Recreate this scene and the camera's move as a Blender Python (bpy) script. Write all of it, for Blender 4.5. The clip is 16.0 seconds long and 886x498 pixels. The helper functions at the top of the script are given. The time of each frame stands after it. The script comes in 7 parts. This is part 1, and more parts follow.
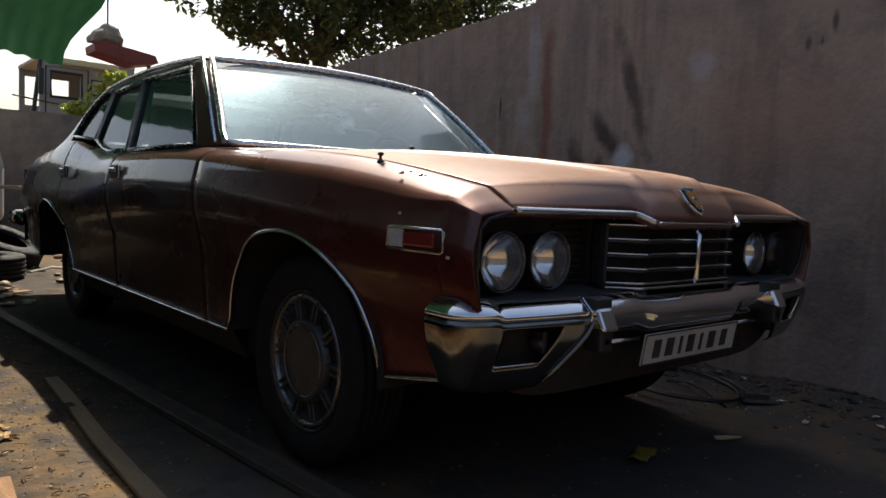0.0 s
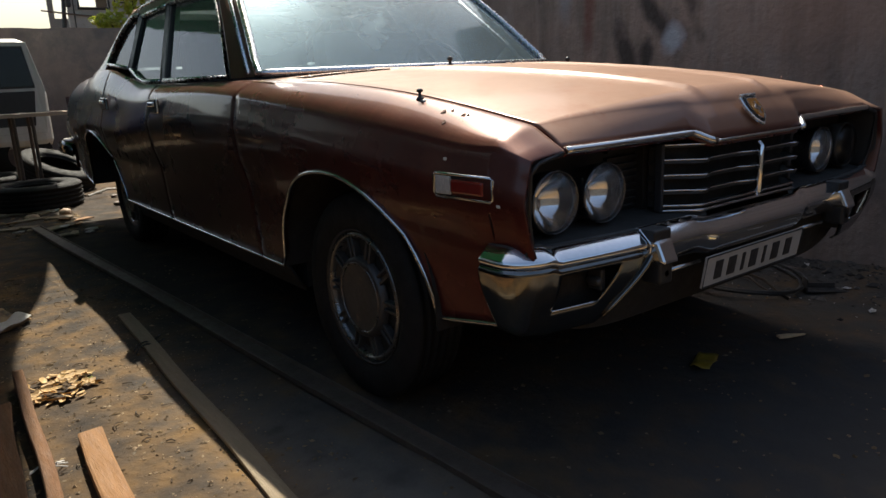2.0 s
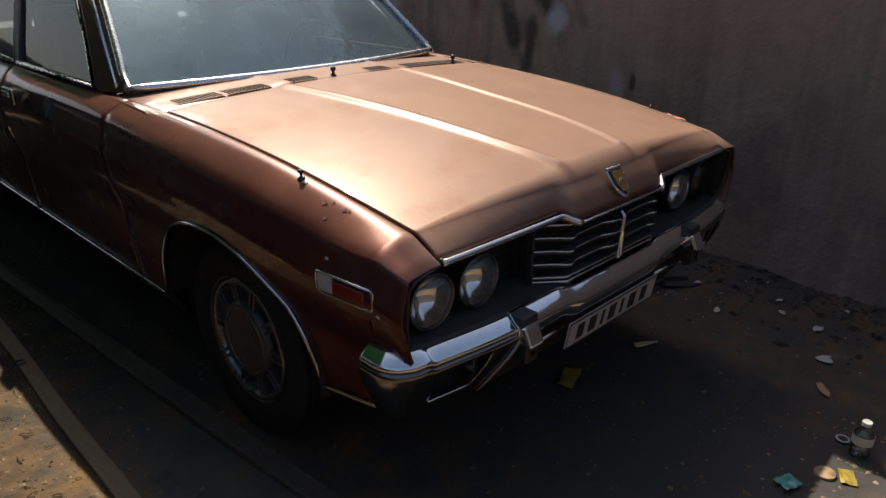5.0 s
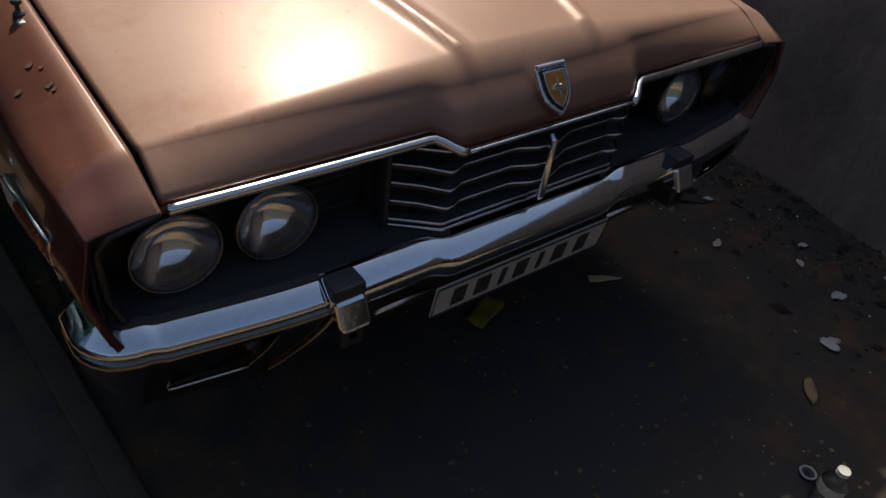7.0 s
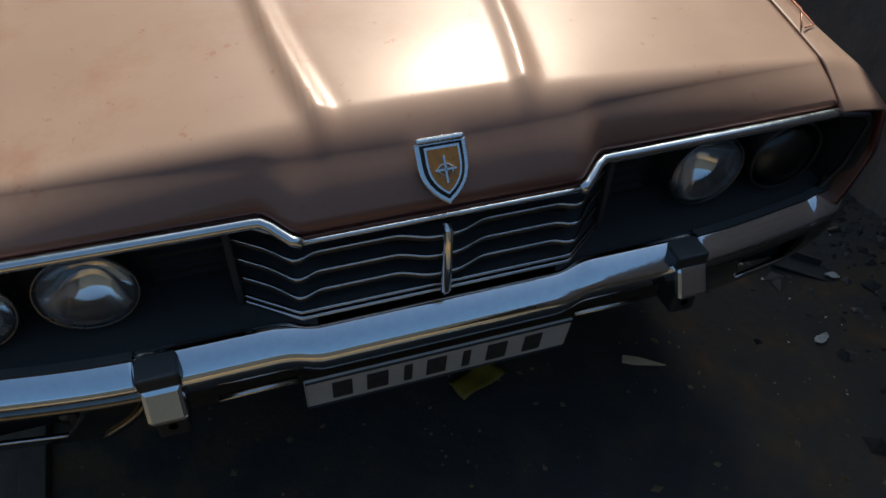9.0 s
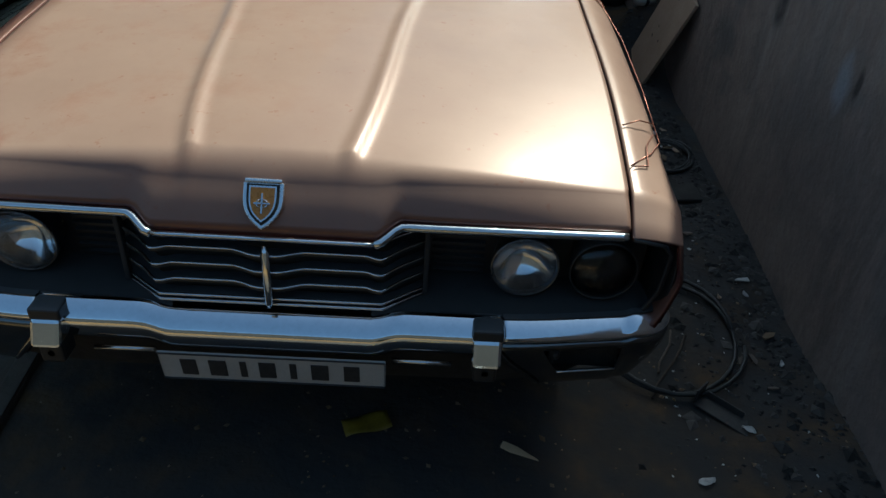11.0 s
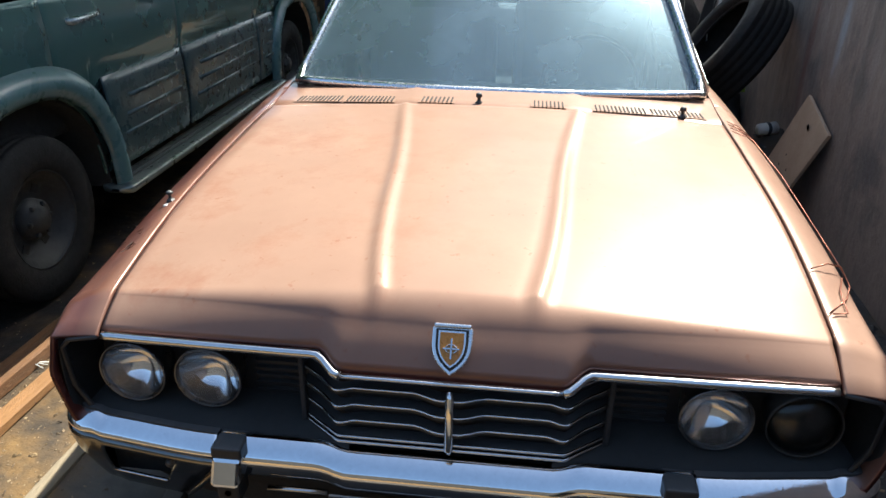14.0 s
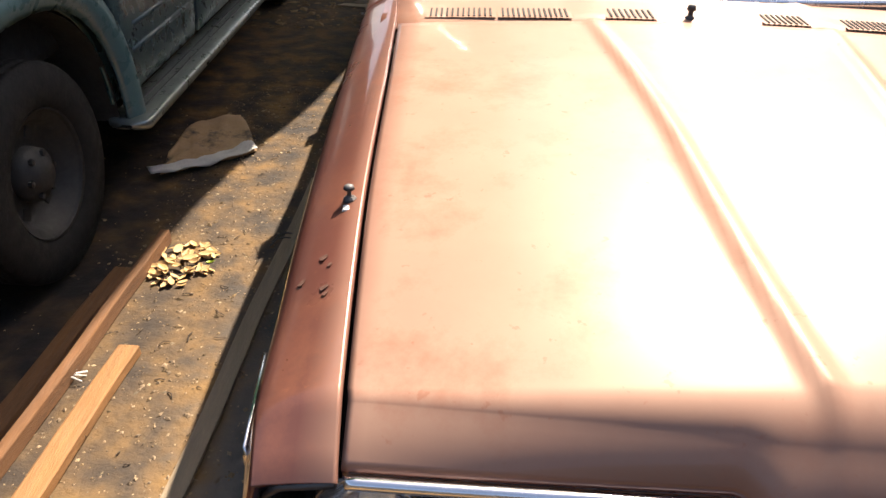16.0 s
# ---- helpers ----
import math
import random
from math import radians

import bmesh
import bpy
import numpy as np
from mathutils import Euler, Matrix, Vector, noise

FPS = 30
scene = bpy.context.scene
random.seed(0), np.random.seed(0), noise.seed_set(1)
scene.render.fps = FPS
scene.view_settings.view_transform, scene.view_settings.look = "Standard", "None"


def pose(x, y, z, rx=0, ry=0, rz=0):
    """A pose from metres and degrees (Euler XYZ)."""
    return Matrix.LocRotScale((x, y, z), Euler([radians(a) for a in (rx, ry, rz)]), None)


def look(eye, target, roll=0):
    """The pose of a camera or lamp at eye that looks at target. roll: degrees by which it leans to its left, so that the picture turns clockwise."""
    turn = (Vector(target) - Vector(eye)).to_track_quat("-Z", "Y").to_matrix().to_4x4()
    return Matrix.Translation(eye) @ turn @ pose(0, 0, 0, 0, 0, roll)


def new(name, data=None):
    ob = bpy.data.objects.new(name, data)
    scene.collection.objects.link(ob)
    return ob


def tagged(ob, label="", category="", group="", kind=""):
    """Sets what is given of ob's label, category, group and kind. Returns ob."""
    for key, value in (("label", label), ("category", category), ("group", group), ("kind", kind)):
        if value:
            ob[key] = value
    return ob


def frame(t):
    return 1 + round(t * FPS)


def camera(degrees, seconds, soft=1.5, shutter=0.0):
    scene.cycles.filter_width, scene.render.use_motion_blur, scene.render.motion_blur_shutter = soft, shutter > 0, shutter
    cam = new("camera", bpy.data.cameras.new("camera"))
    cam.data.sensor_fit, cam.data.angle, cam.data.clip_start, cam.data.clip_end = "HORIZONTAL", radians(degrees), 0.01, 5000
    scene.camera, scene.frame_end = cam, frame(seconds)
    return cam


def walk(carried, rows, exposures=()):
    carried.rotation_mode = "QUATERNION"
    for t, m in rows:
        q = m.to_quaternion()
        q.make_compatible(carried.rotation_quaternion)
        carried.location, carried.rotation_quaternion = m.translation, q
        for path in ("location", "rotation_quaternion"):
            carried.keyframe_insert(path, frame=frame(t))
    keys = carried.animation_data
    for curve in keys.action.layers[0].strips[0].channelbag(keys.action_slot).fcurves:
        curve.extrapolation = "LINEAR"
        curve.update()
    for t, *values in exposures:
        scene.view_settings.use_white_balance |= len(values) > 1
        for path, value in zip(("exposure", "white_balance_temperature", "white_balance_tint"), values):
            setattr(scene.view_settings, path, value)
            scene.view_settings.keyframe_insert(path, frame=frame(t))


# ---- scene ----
cam = camera(63.2, 16.0)
PATH = [
    (0, (-1.832, -1.097, 0.819), (-0.537, 0.421, 0.675), 2.5),
    (0.5, (-1.879, -1.086, 0.811), (-0.625, 0.445, 0.523), 2.2),
    (1, (-1.899, -1.084, 0.81), (-0.653, 0.457, 0.54), 1.5),
    (1.5, (-1.874, -1.088, 0.847), (-0.627, 0.459, 0.623), -0.3),
    (2, (-1.8, -1.047, 0.973), (-0.643, 0.511, 0.488), -2.5),
    (2.5, (-1.798, -1.072, 1.199), (-0.647, 0.4, 0.487), -2.2),
    (3, (-1.792, -1.155, 1.391), (-0.664, 0.281, 0.575), -1.2),
    (3.2, (-1.801, -1.17, 1.425), (-0.692, 0.262, 0.578), -1.5),
    (5.3, (-1.679, -0.974, 1.446), (-0.35, 0.306, 0.673), 0.5),
    (5.5, (-1.618, -0.949, 1.419), (-0.306, 0.349, 0.651), -0.3),
    (6, (-1.325, -0.888, 1.393), (-0.239, 0.446, 0.373), 2.5),
    (6.5, (-1.081, -0.847, 1.401), (-0.066, 0.412, 0.225), 6.3),
    (7, (-0.905, -0.798, 1.397), (0.127, 0.366, 0.142), 8.1),
    (7.5, (-0.744, -0.718, 1.403), (0.302, 0.429, 0.141), 8.0),
    (8, (-0.537, -0.685, 1.377), (0.242, 0.647, 0.105), 5.0),
    (8.5, (-0.323, -0.731, 1.41), (0.101, 0.608, -0.014), 4.5),
    (9, (-0.255, -0.768, 1.433), (0.215, 0.614, 0.065), 1.5),
    (9.2, (-0.227, -0.737, 1.438), (0.336, 0.591, 0.052), -0.0),
    (11.3, (0.348, -1.302, 1.551), (0.284, 0.404, 0.508), 2.0),
    (11.5, (0.369, -1.405, 1.563), (0.252, 0.341, 0.594), 0.5),
    (12, (0.389, -1.469, 1.615), (0.325, 0.358, 0.803), 4.6),
    (12.5, (0.377, -1.394, 1.6), (0.211, 0.437, 0.815), 3.6),
    (13, (0.381, -1.328, 1.579), (0.079, 0.515, 0.864), 1.2),
    (13.5, (0.318, -1.233, 1.563), (-0.024, 0.572, 0.774), 1.3),
    (14, (0.101, -1.114, 1.562), (-0.094, 0.682, 0.705), 0.9),
    (14.5, (-0.072, -1.02, 1.534), (-0.277, 0.733, 0.592), 2.5),
    (15, (-0.212, -0.82, 1.48), (-0.422, 0.877, 0.443), 2.8),
    (15.5, (-0.368, -0.626, 1.483), (-0.539, 1.009, 0.344), 1.4),
    (16, (-0.582, -0.516, 1.463), (-0.604, 1.145, 0.35), 2.1),
]
EXPOSURES = [(0, 0.76, 6600, 8), (0.5, 1.46, 6600, 7), (1.0, 1.78, 6600, 7), (1.5, 1.58, 6500, 7), (2.0, 0.88, 6650, 6), (2.5, 1.90, 6500, 1), (3.2, 1.28, 6750, 6),
             (5.5, 0.36, 6850, 10), (6.0, 0.16, 6650, 8), (6.5, 0.32, 6450, 7), (7.0, 0.14, 6400, 7), (7.5, -0.38, 6300, 3), (8.0, -0.28, 6250, 1), (8.5, 0.26, 6000, -2), (9.2, 0.50, 5500, -8), (11.5, 0.62, 5300, -13), (12.5, 0.95, 5350, -10), (13.5, 1.55, 5600, -3), (14.5, 1.55, 6400, 6), (16.0, 1.8, 7000, 14)]
walk(cam, [(t, look(e, g, r)) for t, e, g, r in PATH], EXPOSURES)

# ---- light ----
SUN_TO = Vector((0.44, 0.77, 1.0)).normalized()
SUN_EL = math.asin(SUN_TO.z)
SUN_AZ = math.atan2(SUN_TO.x, SUN_TO.y)
world = bpy.data.worlds.new("sky")
scene.world = world
world.use_nodes = True
wn = world.node_tree.nodes
sky = wn.new("ShaderNodeTexSky")
sky.sky_type = "NISHITA"
sky.sun_disc = False
sky.sun_elevation = SUN_EL
sky.sun_rotation = SUN_AZ
sky.dust_density = 3.5
wn["Background"].inputs["Strength"].default_value = 0.091
world.node_tree.links.new(sky.outputs["Color"], wn["Background"].inputs["Color"])
sun_data = bpy.data.lights.new("sun", "SUN")
sun_data.energy = 5.0
sun_data.angle = radians(0.6)
sun_data.color = (1.0, 0.93, 0.82)
sun = new("sun", sun_data)
sun.matrix_world = look(SUN_TO * 30, (0, 0, 0))

# ---- materials ----


def surface(name, c1, c2, scale=6.0, rough=0.6, metal=0.0, bump=0.0, bump_scale=60.0, fine=0.35,
            stretch=(1, 1, 1), rough_var=0.12, spots=None, spot_scale=3.0, spot_at=0.6, dust=None, dust_amount=0.5,
            coat=0.0, rand=0.0, island=0.0, spec=0.5, worn=None, coat_rough=0.16, lie=(0.25, 0.97), faded=None, coat_ior=1.5, dust_rough=0.20, grime=None, door_shade=None):
    """Two colours mixed by noise at two scales, uneven gloss, fine relief, and stains or dust on upward faces."""
    m = bpy.data.materials.new(name)
    m.use_nodes = True
    nt = m.node_tree
    N, L = nt.nodes, nt.links
    bs = N["Principled BSDF"]
    tc = N.new("ShaderNodeTexCoord")
    mp = N.new("ShaderNodeMapping")
    mp.inputs["Scale"].default_value = stretch
    L.new(tc.outputs["Object"], mp.inputs["Vector"])

    def tex(sc, detail=6.0, rg=0.6):
        n = N.new("ShaderNodeTexNoise")
        n.inputs["Scale"].default_value = sc
        n.inputs["Detail"].default_value = detail
        n.inputs["Roughness"].default_value = rg
        L.new(mp.outputs["Vector"], n.inputs["Vector"])
        return n.outputs["Fac"]

    def span(val, a, b, lo=0.0, hi=1.0):
        n = N.new("ShaderNodeMapRange")
        n.inputs["From Min"].default_value, n.inputs["From Max"].default_value = a, b
        n.inputs["To Min"].default_value, n.inputs["To Max"].default_value = lo, hi
        L.new(val, n.inputs["Value"])
        return n.outputs["Result"]

    def calc(op, a, b):
        n = N.new("ShaderNodeMath")
        n.operation = op
        for i, v in enumerate((a, b)):
            if isinstance(v, (int, float)):
                n.inputs[i].default_value = v
            else:
                L.new(v, n.inputs[i])
        return n.outputs[0]

    def blend(f, a, b, kind="MIX"):
        n = N.new("ShaderNodeMix")
        n.data_type = "RGBA"
        n.blend_type = kind
        if isinstance(f, (int, float)):
            n.inputs["Factor"].default_value = f
        else:
            L.new(f, n.inputs["Factor"])
        for key, v in ((6, a), (7, b)):
            if isinstance(v, tuple):
                n.inputs[key].default_value = (*v, 1)
            else:
                L.new(v, n.inputs[key])
        return n.outputs[2]

    big = tex(scale)
    small = tex(scale * 9, 4.0)
    f = calc("ADD", span(big, 0.32, 0.68, 0.0, 1.0 - fine), span(small, 0.3, 0.7, 0.0, fine))
    col = blend(f, c1, c2)
    if spots:
        st = tex(spot_scale, 5.0, 0.65)
        col = blend(span(st, spot_at, spot_at + 0.12), col, spots)
    rval = calc("ADD", span(tex(scale * 3), 0.3, 0.7, -rough_var, rough_var), rough)
    if rand or island:
        if rand:
            rn = N.new("ShaderNodeObjectInfo").outputs["Random"]
        else:
            rn = N.new("ShaderNodeNewGeometry").outputs["Random Per Island"]
        amt = rand or island
        n = N.new("ShaderNodeHueSaturation")
        L.new(span(rn, 0, 1, 1 - amt, 1 + amt), n.inputs["Value"])
        L.new(col, n.inputs["Color"])
        col = n.outputs["Color"]
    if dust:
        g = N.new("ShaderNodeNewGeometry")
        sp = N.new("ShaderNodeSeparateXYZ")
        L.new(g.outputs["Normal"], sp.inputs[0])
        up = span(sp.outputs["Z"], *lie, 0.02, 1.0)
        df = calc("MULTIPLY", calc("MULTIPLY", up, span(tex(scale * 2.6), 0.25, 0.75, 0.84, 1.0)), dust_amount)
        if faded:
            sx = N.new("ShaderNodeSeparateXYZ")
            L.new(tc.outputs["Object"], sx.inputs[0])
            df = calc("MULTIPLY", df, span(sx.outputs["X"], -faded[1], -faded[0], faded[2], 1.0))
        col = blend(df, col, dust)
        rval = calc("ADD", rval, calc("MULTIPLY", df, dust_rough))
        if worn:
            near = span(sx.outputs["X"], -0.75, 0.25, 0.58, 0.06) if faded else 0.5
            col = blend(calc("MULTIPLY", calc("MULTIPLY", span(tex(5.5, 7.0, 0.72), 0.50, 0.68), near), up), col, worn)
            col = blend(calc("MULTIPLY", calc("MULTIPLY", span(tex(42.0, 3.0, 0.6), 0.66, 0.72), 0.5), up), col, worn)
    if door_shade:  # dark reflections on the doors put into the colour, growing from the front fender
        sy = N.new("ShaderNodeSeparateXYZ")
        L.new(tc.outputs["Object"], sy.inputs[0])
        film = calc("MULTIPLY", span(sy.outputs["Y"], 0.55, 1.7, 0.05, 0.92), span(tex(2.0), 0.25, 0.75, 0.8, 1.0))
        col = blend(calc("MULTIPLY", film, calc("SUBTRACT", 1.0, up)), col, door_shade)
    L.new(col, bs.inputs["Base Color"])
    L.new(rval, bs.inputs["Roughness"])
    bs.inputs["Metallic"].default_value = metal
    if dust and coat:
        shine = calc("MULTIPLY", calc("SUBTRACT", 1.0, calc("MULTIPLY", df, 1.1)), coat)
        if grime:  # road dirt low on the sides takes the gloss away
            sz = N.new("ShaderNodeSeparateXYZ")
            L.new(tc.outputs["Object"], sz.inputs[0])
            low = calc("ADD", sz.outputs["Z"], span(tex(3.0), 0.3, 0.7, -0.05, 0.05))
            shine = calc("MULTIPLY", shine, span(low, grime[0], grime[1], grime[2], 1.0))
        L.new(shine, bs.inputs["Coat Weight"])
    if dust and metal:
        L.new(calc("MULTIPLY", calc("SUBTRACT", 1.0, calc("MULTIPLY", df, 0.9)), metal), bs.inputs["Metallic"])
    bs.inputs["Coat Weight"].default_value = coat
    bs.inputs["Coat Roughness"].default_value = coat_rough
    bs.inputs["Specular IOR Level"].default_value = spec
    bs.inputs["Coat IOR"].default_value = coat_ior
    if bump:
        bn = N.new("ShaderNodeBump")
        bn.inputs["Strength"].default_value = bump
        bn.inputs["Distance"].default_value = 0.01
        L.new(calc("ADD", tex(bump_scale, 8.0), calc("MULTIPLY", tex(bump_scale * 0.2), 1.5)), bn.inputs["Height"])
        L.new(bn.outputs["Normal"], bs.inputs["Normal"])
    return m


def glass(name, tint=(0.8, 0.86, 0.85), film=0.20, film_col=(0.50, 0.54, 0.55), gloss=0.06, ior=1.52, shine=0.7):
    """A thin pane: see-through, mirror-like by angle, with a film of dust."""
    m = bpy.data.materials.new(name)
    m.use_nodes = True
    nt = m.node_tree
    N, L = nt.nodes, nt.links
    N.remove(N["Principled BSDF"])
    tr = N.new("ShaderNodeBsdfTransparent")
    tr.inputs["Color"].default_value = (*tint, 1)
    gl = N.new("ShaderNodeBsdfGlossy")
    gl.inputs["Roughness"].default_value = gloss
    df = N.new("ShaderNodeBsdfDiffuse")
    df.inputs["Color"].default_value = (*film_col, 1)
    tl = N.new("ShaderNodeBsdfGlossy")
    tl.inputs["Color"].default_value = (*film_col, 1)
    tl.inputs["Roughness"].default_value = 0.36
    di = N.new("ShaderNodeMixShader")
    di.inputs[0].default_value = shine
    L.new(df.outputs[0], di.inputs[1])
    L.new(tl.outputs[0], di.inputs[2])
    fr = N.new("ShaderNodeFresnel")
    fr.inputs["IOR"].default_value = ior
    tc = N.new("ShaderNodeTexCoord")
    ns = N.new("ShaderNodeTexNoise")
    ns.inputs["Scale"].default_value = 5.0
    ns.inputs["Detail"].default_value = 7.0
    L.new(tc.outputs["Object"], ns.inputs["Vector"])
    mr = N.new("ShaderNodeMapRange")
    mr.inputs["From Min"].default_value, mr.inputs["From Max"].default_value = 0.3, 0.7
    mr.inputs["To Min"].default_value, mr.inputs["To Max"].default_value = film * 0.85, film * 1.15
    L.new(ns.outputs["Fac"], mr.inputs["Value"])
    a = N.new("ShaderNodeMixShader")
    L.new(mr.outputs["Result"], a.inputs[0])
    L.new(tr.outputs[0], a.inputs[1])
    L.new(di.outputs[0], a.inputs[2])
    b = N.new("ShaderNodeMixShader")
    L.new(fr.outputs[0], b.inputs[0])
    L.new(a.outputs[0], b.inputs[1])
    L.new(gl.outputs[0], b.inputs[2])
    L.new(b.outputs[0], N["Material Output"].inputs["Surface"])
    return m


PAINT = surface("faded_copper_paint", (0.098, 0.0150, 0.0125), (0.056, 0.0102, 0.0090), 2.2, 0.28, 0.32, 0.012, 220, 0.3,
                spots=(0.125, 0.032, 0.020), spot_scale=2.6, spot_at=0.60, dust=(0.355, 0.224, 0.160), dust_amount=0.86, rough_var=0.04, worn=(0.225, 0.088, 0.052), coat=0.90, coat_rough=0.06, spec=0.09, lie=(-0.30, 0.95), faded=(0.67, 0.75, 0.25), coat_ior=1.5, dust_rough=0.10, grime=(0.56, 0.80, 0.08), door_shade=(0.031, 0.027, 0.026))
RUST = surface("rust_spots", (0.10, 0.035, 0.018), (0.05, 0.02, 0.012), 30, 0.9, 0, 0.3, 120)
# Chrome darkened by the dark ground reflection put into its colour, with dirt spots.
DARKCHROME = surface("dark_chrome", (0.23, 0.23, 0.225), (0.16, 0.16, 0.155), 7, 0.13, 1.0, 0.04, 60, 0.5, rough_var=0.06,
                     spots=(0.16, 0.12, 0.09), spot_scale=9, spot_at=0.6)
CHROME = surface("chrome", (0.90, 0.91, 0.93), (0.78, 0.79, 0.81), 9, 0.07, 1.0, 0.02, 90, 0.5, rough_var=0.06,
                 spots=(0.42, 0.34, 0.27), spot_scale=14, spot_at=0.70)
TRIM = surface("bright_trim", (0.74, 0.74, 0.74), (0.62, 0.62, 0.63), 12, 0.2, 1.0, 0.0, rough_var=0.06)
ALU = surface("bright_aluminium", (0.85, 0.85, 0.85), (0.75, 0.75, 0.76), 12, 0.26, 1.0, 0.0, rough_var=0.06)
BEZEL = surface("dark_bezel", (0.20, 0.20, 0.21), (0.12, 0.12, 0.125), 12, 0.3, 0.9, 0.0, rough_var=0.06)
BLACK = surface("black_plastic", (0.013, 0.013, 0.014), (0.021, 0.0205, 0.021), 12, 0.45, 0, 0.05, 200,
                dust=(0.15, 0.145, 0.14), dust_amount=0.6)
SHELF = surface("grey_lamp_shelf", (0.040, 0.041, 0.044), (0.028, 0.028, 0.030), 8, 0.62, 0, 0.06, 160, dust=(0.085, 0.080, 0.072), dust_amount=0.5, spec=0.25)
UNDER = surface("underbody", (0.012, 0.011, 0.010), (0.03, 0.026, 0.022), 8, 0.85, 0, 0.2, 60)
RUBBER = surface("tyre_rubber", (0.011, 0.0108, 0.0106), (0.020, 0.0195, 0.019), 9, 0.75, 0, 0.25, 90,
                 dust=(0.035, 0.034, 0.033), dust_amount=0.15, spec=0.2)
BALD = surface("bald_tyre_rubber", (0.007, 0.007, 0.007), (0.012, 0.0115, 0.011), 9, 0.7, 0, 0.1, 60, spec=0.3)
HUBCAP = surface("hubcap_steel", (0.080, 0.078, 0.077), (0.045, 0.043, 0.042), 14, 0.42, 0.35, 0.06, 120, spots=(0.2, 0.13, 0.09), spot_scale=12, spot_at=0.62)
CAPRING = surface("worn_bright_ring", (0.24, 0.24, 0.24), (0.12, 0.118, 0.115), 16, 0.30, 0.85, 0.04, 90)
# The film's blue is sky reflection put into the colour, over real dust.
GLASS = glass("dusty_glass", (0.72, 0.84, 0.89), 0.34, (0.42, 0.57, 0.65), 0.05, shine=0.5)
SIDEGLASS = glass("dusty_side_glass", (0.72, 0.80, 0.82), 0.20, (0.30, 0.38, 0.41), 0.04, 1.45, 0.3)
DARKGLASS = glass("tinted_glass", (0.12, 0.14, 0.15), 0.03, (0.3, 0.32, 0.32), 0.04, 1.35)
LENS = glass("lamp_lens", (0.98, 0.99, 1.0), 0.10, (0.86, 0.90, 0.94), 0.04, shine=0.25)
DEADLENS = glass("dead_lamp_glass", (0.8, 0.8, 0.8), 0.006, (0.5, 0.5, 0.5), 0.04)
REFLECT = surface("lamp_reflector", (0.96, 0.96, 0.97), (0.92, 0.92, 0.93), 12, 0.07, 1.0, 0.02, 110, stretch=(3, 1, 0.15))
REDLENS = surface("red_lens", (0.22, 0.016, 0.01), (0.14, 0.012, 0.008), 20, 0.18, 0, 0.05, 300, coat=0.6)
CLEARLENS = surface("ribbed_clear_lens", (0.6, 0.58, 0.54), (0.45, 0.43, 0.40), 40, 0.25, 0.2, 0.3, 200, stretch=(1, 8, 1))
AMBER = surface("amber_enamel", (0.46, 0.19, 0.015), (0.34, 0.13, 0.012), 30, 0.3, 0.2, 0.05, 200, coat=0.5)
PLATE = surface("plate_paint", (0.50, 0.49, 0.46), (0.38, 0.37, 0.35), 14, 0.5, 0, 0.1, 150, spots=(0.2, 0.17, 0.14), spot_scale=18, spot_at=0.62)
PLATEINK = surface("plate_ink", (0.02, 0.02, 0.022), (0.035, 0.034, 0.034), 20, 0.6)
SEATS = surface("seat_vinyl", (0.05, 0.055, 0.065), (0.08, 0.085, 0.09), 6, 0.6, 0, 0.1, 80, dust=(0.2, 0.19, 0.17), dust_amount=0.4)
WALLMAT = surface("old_plaster", (0.318, 0.242, 0.198), (0.180, 0.143, 0.126), 1.1, 0.9, 0, 0.6, 34, 0.5,
                  spots=(0.15, 0.125, 0.115), spot_scale=1.6, spot_at=0.52)


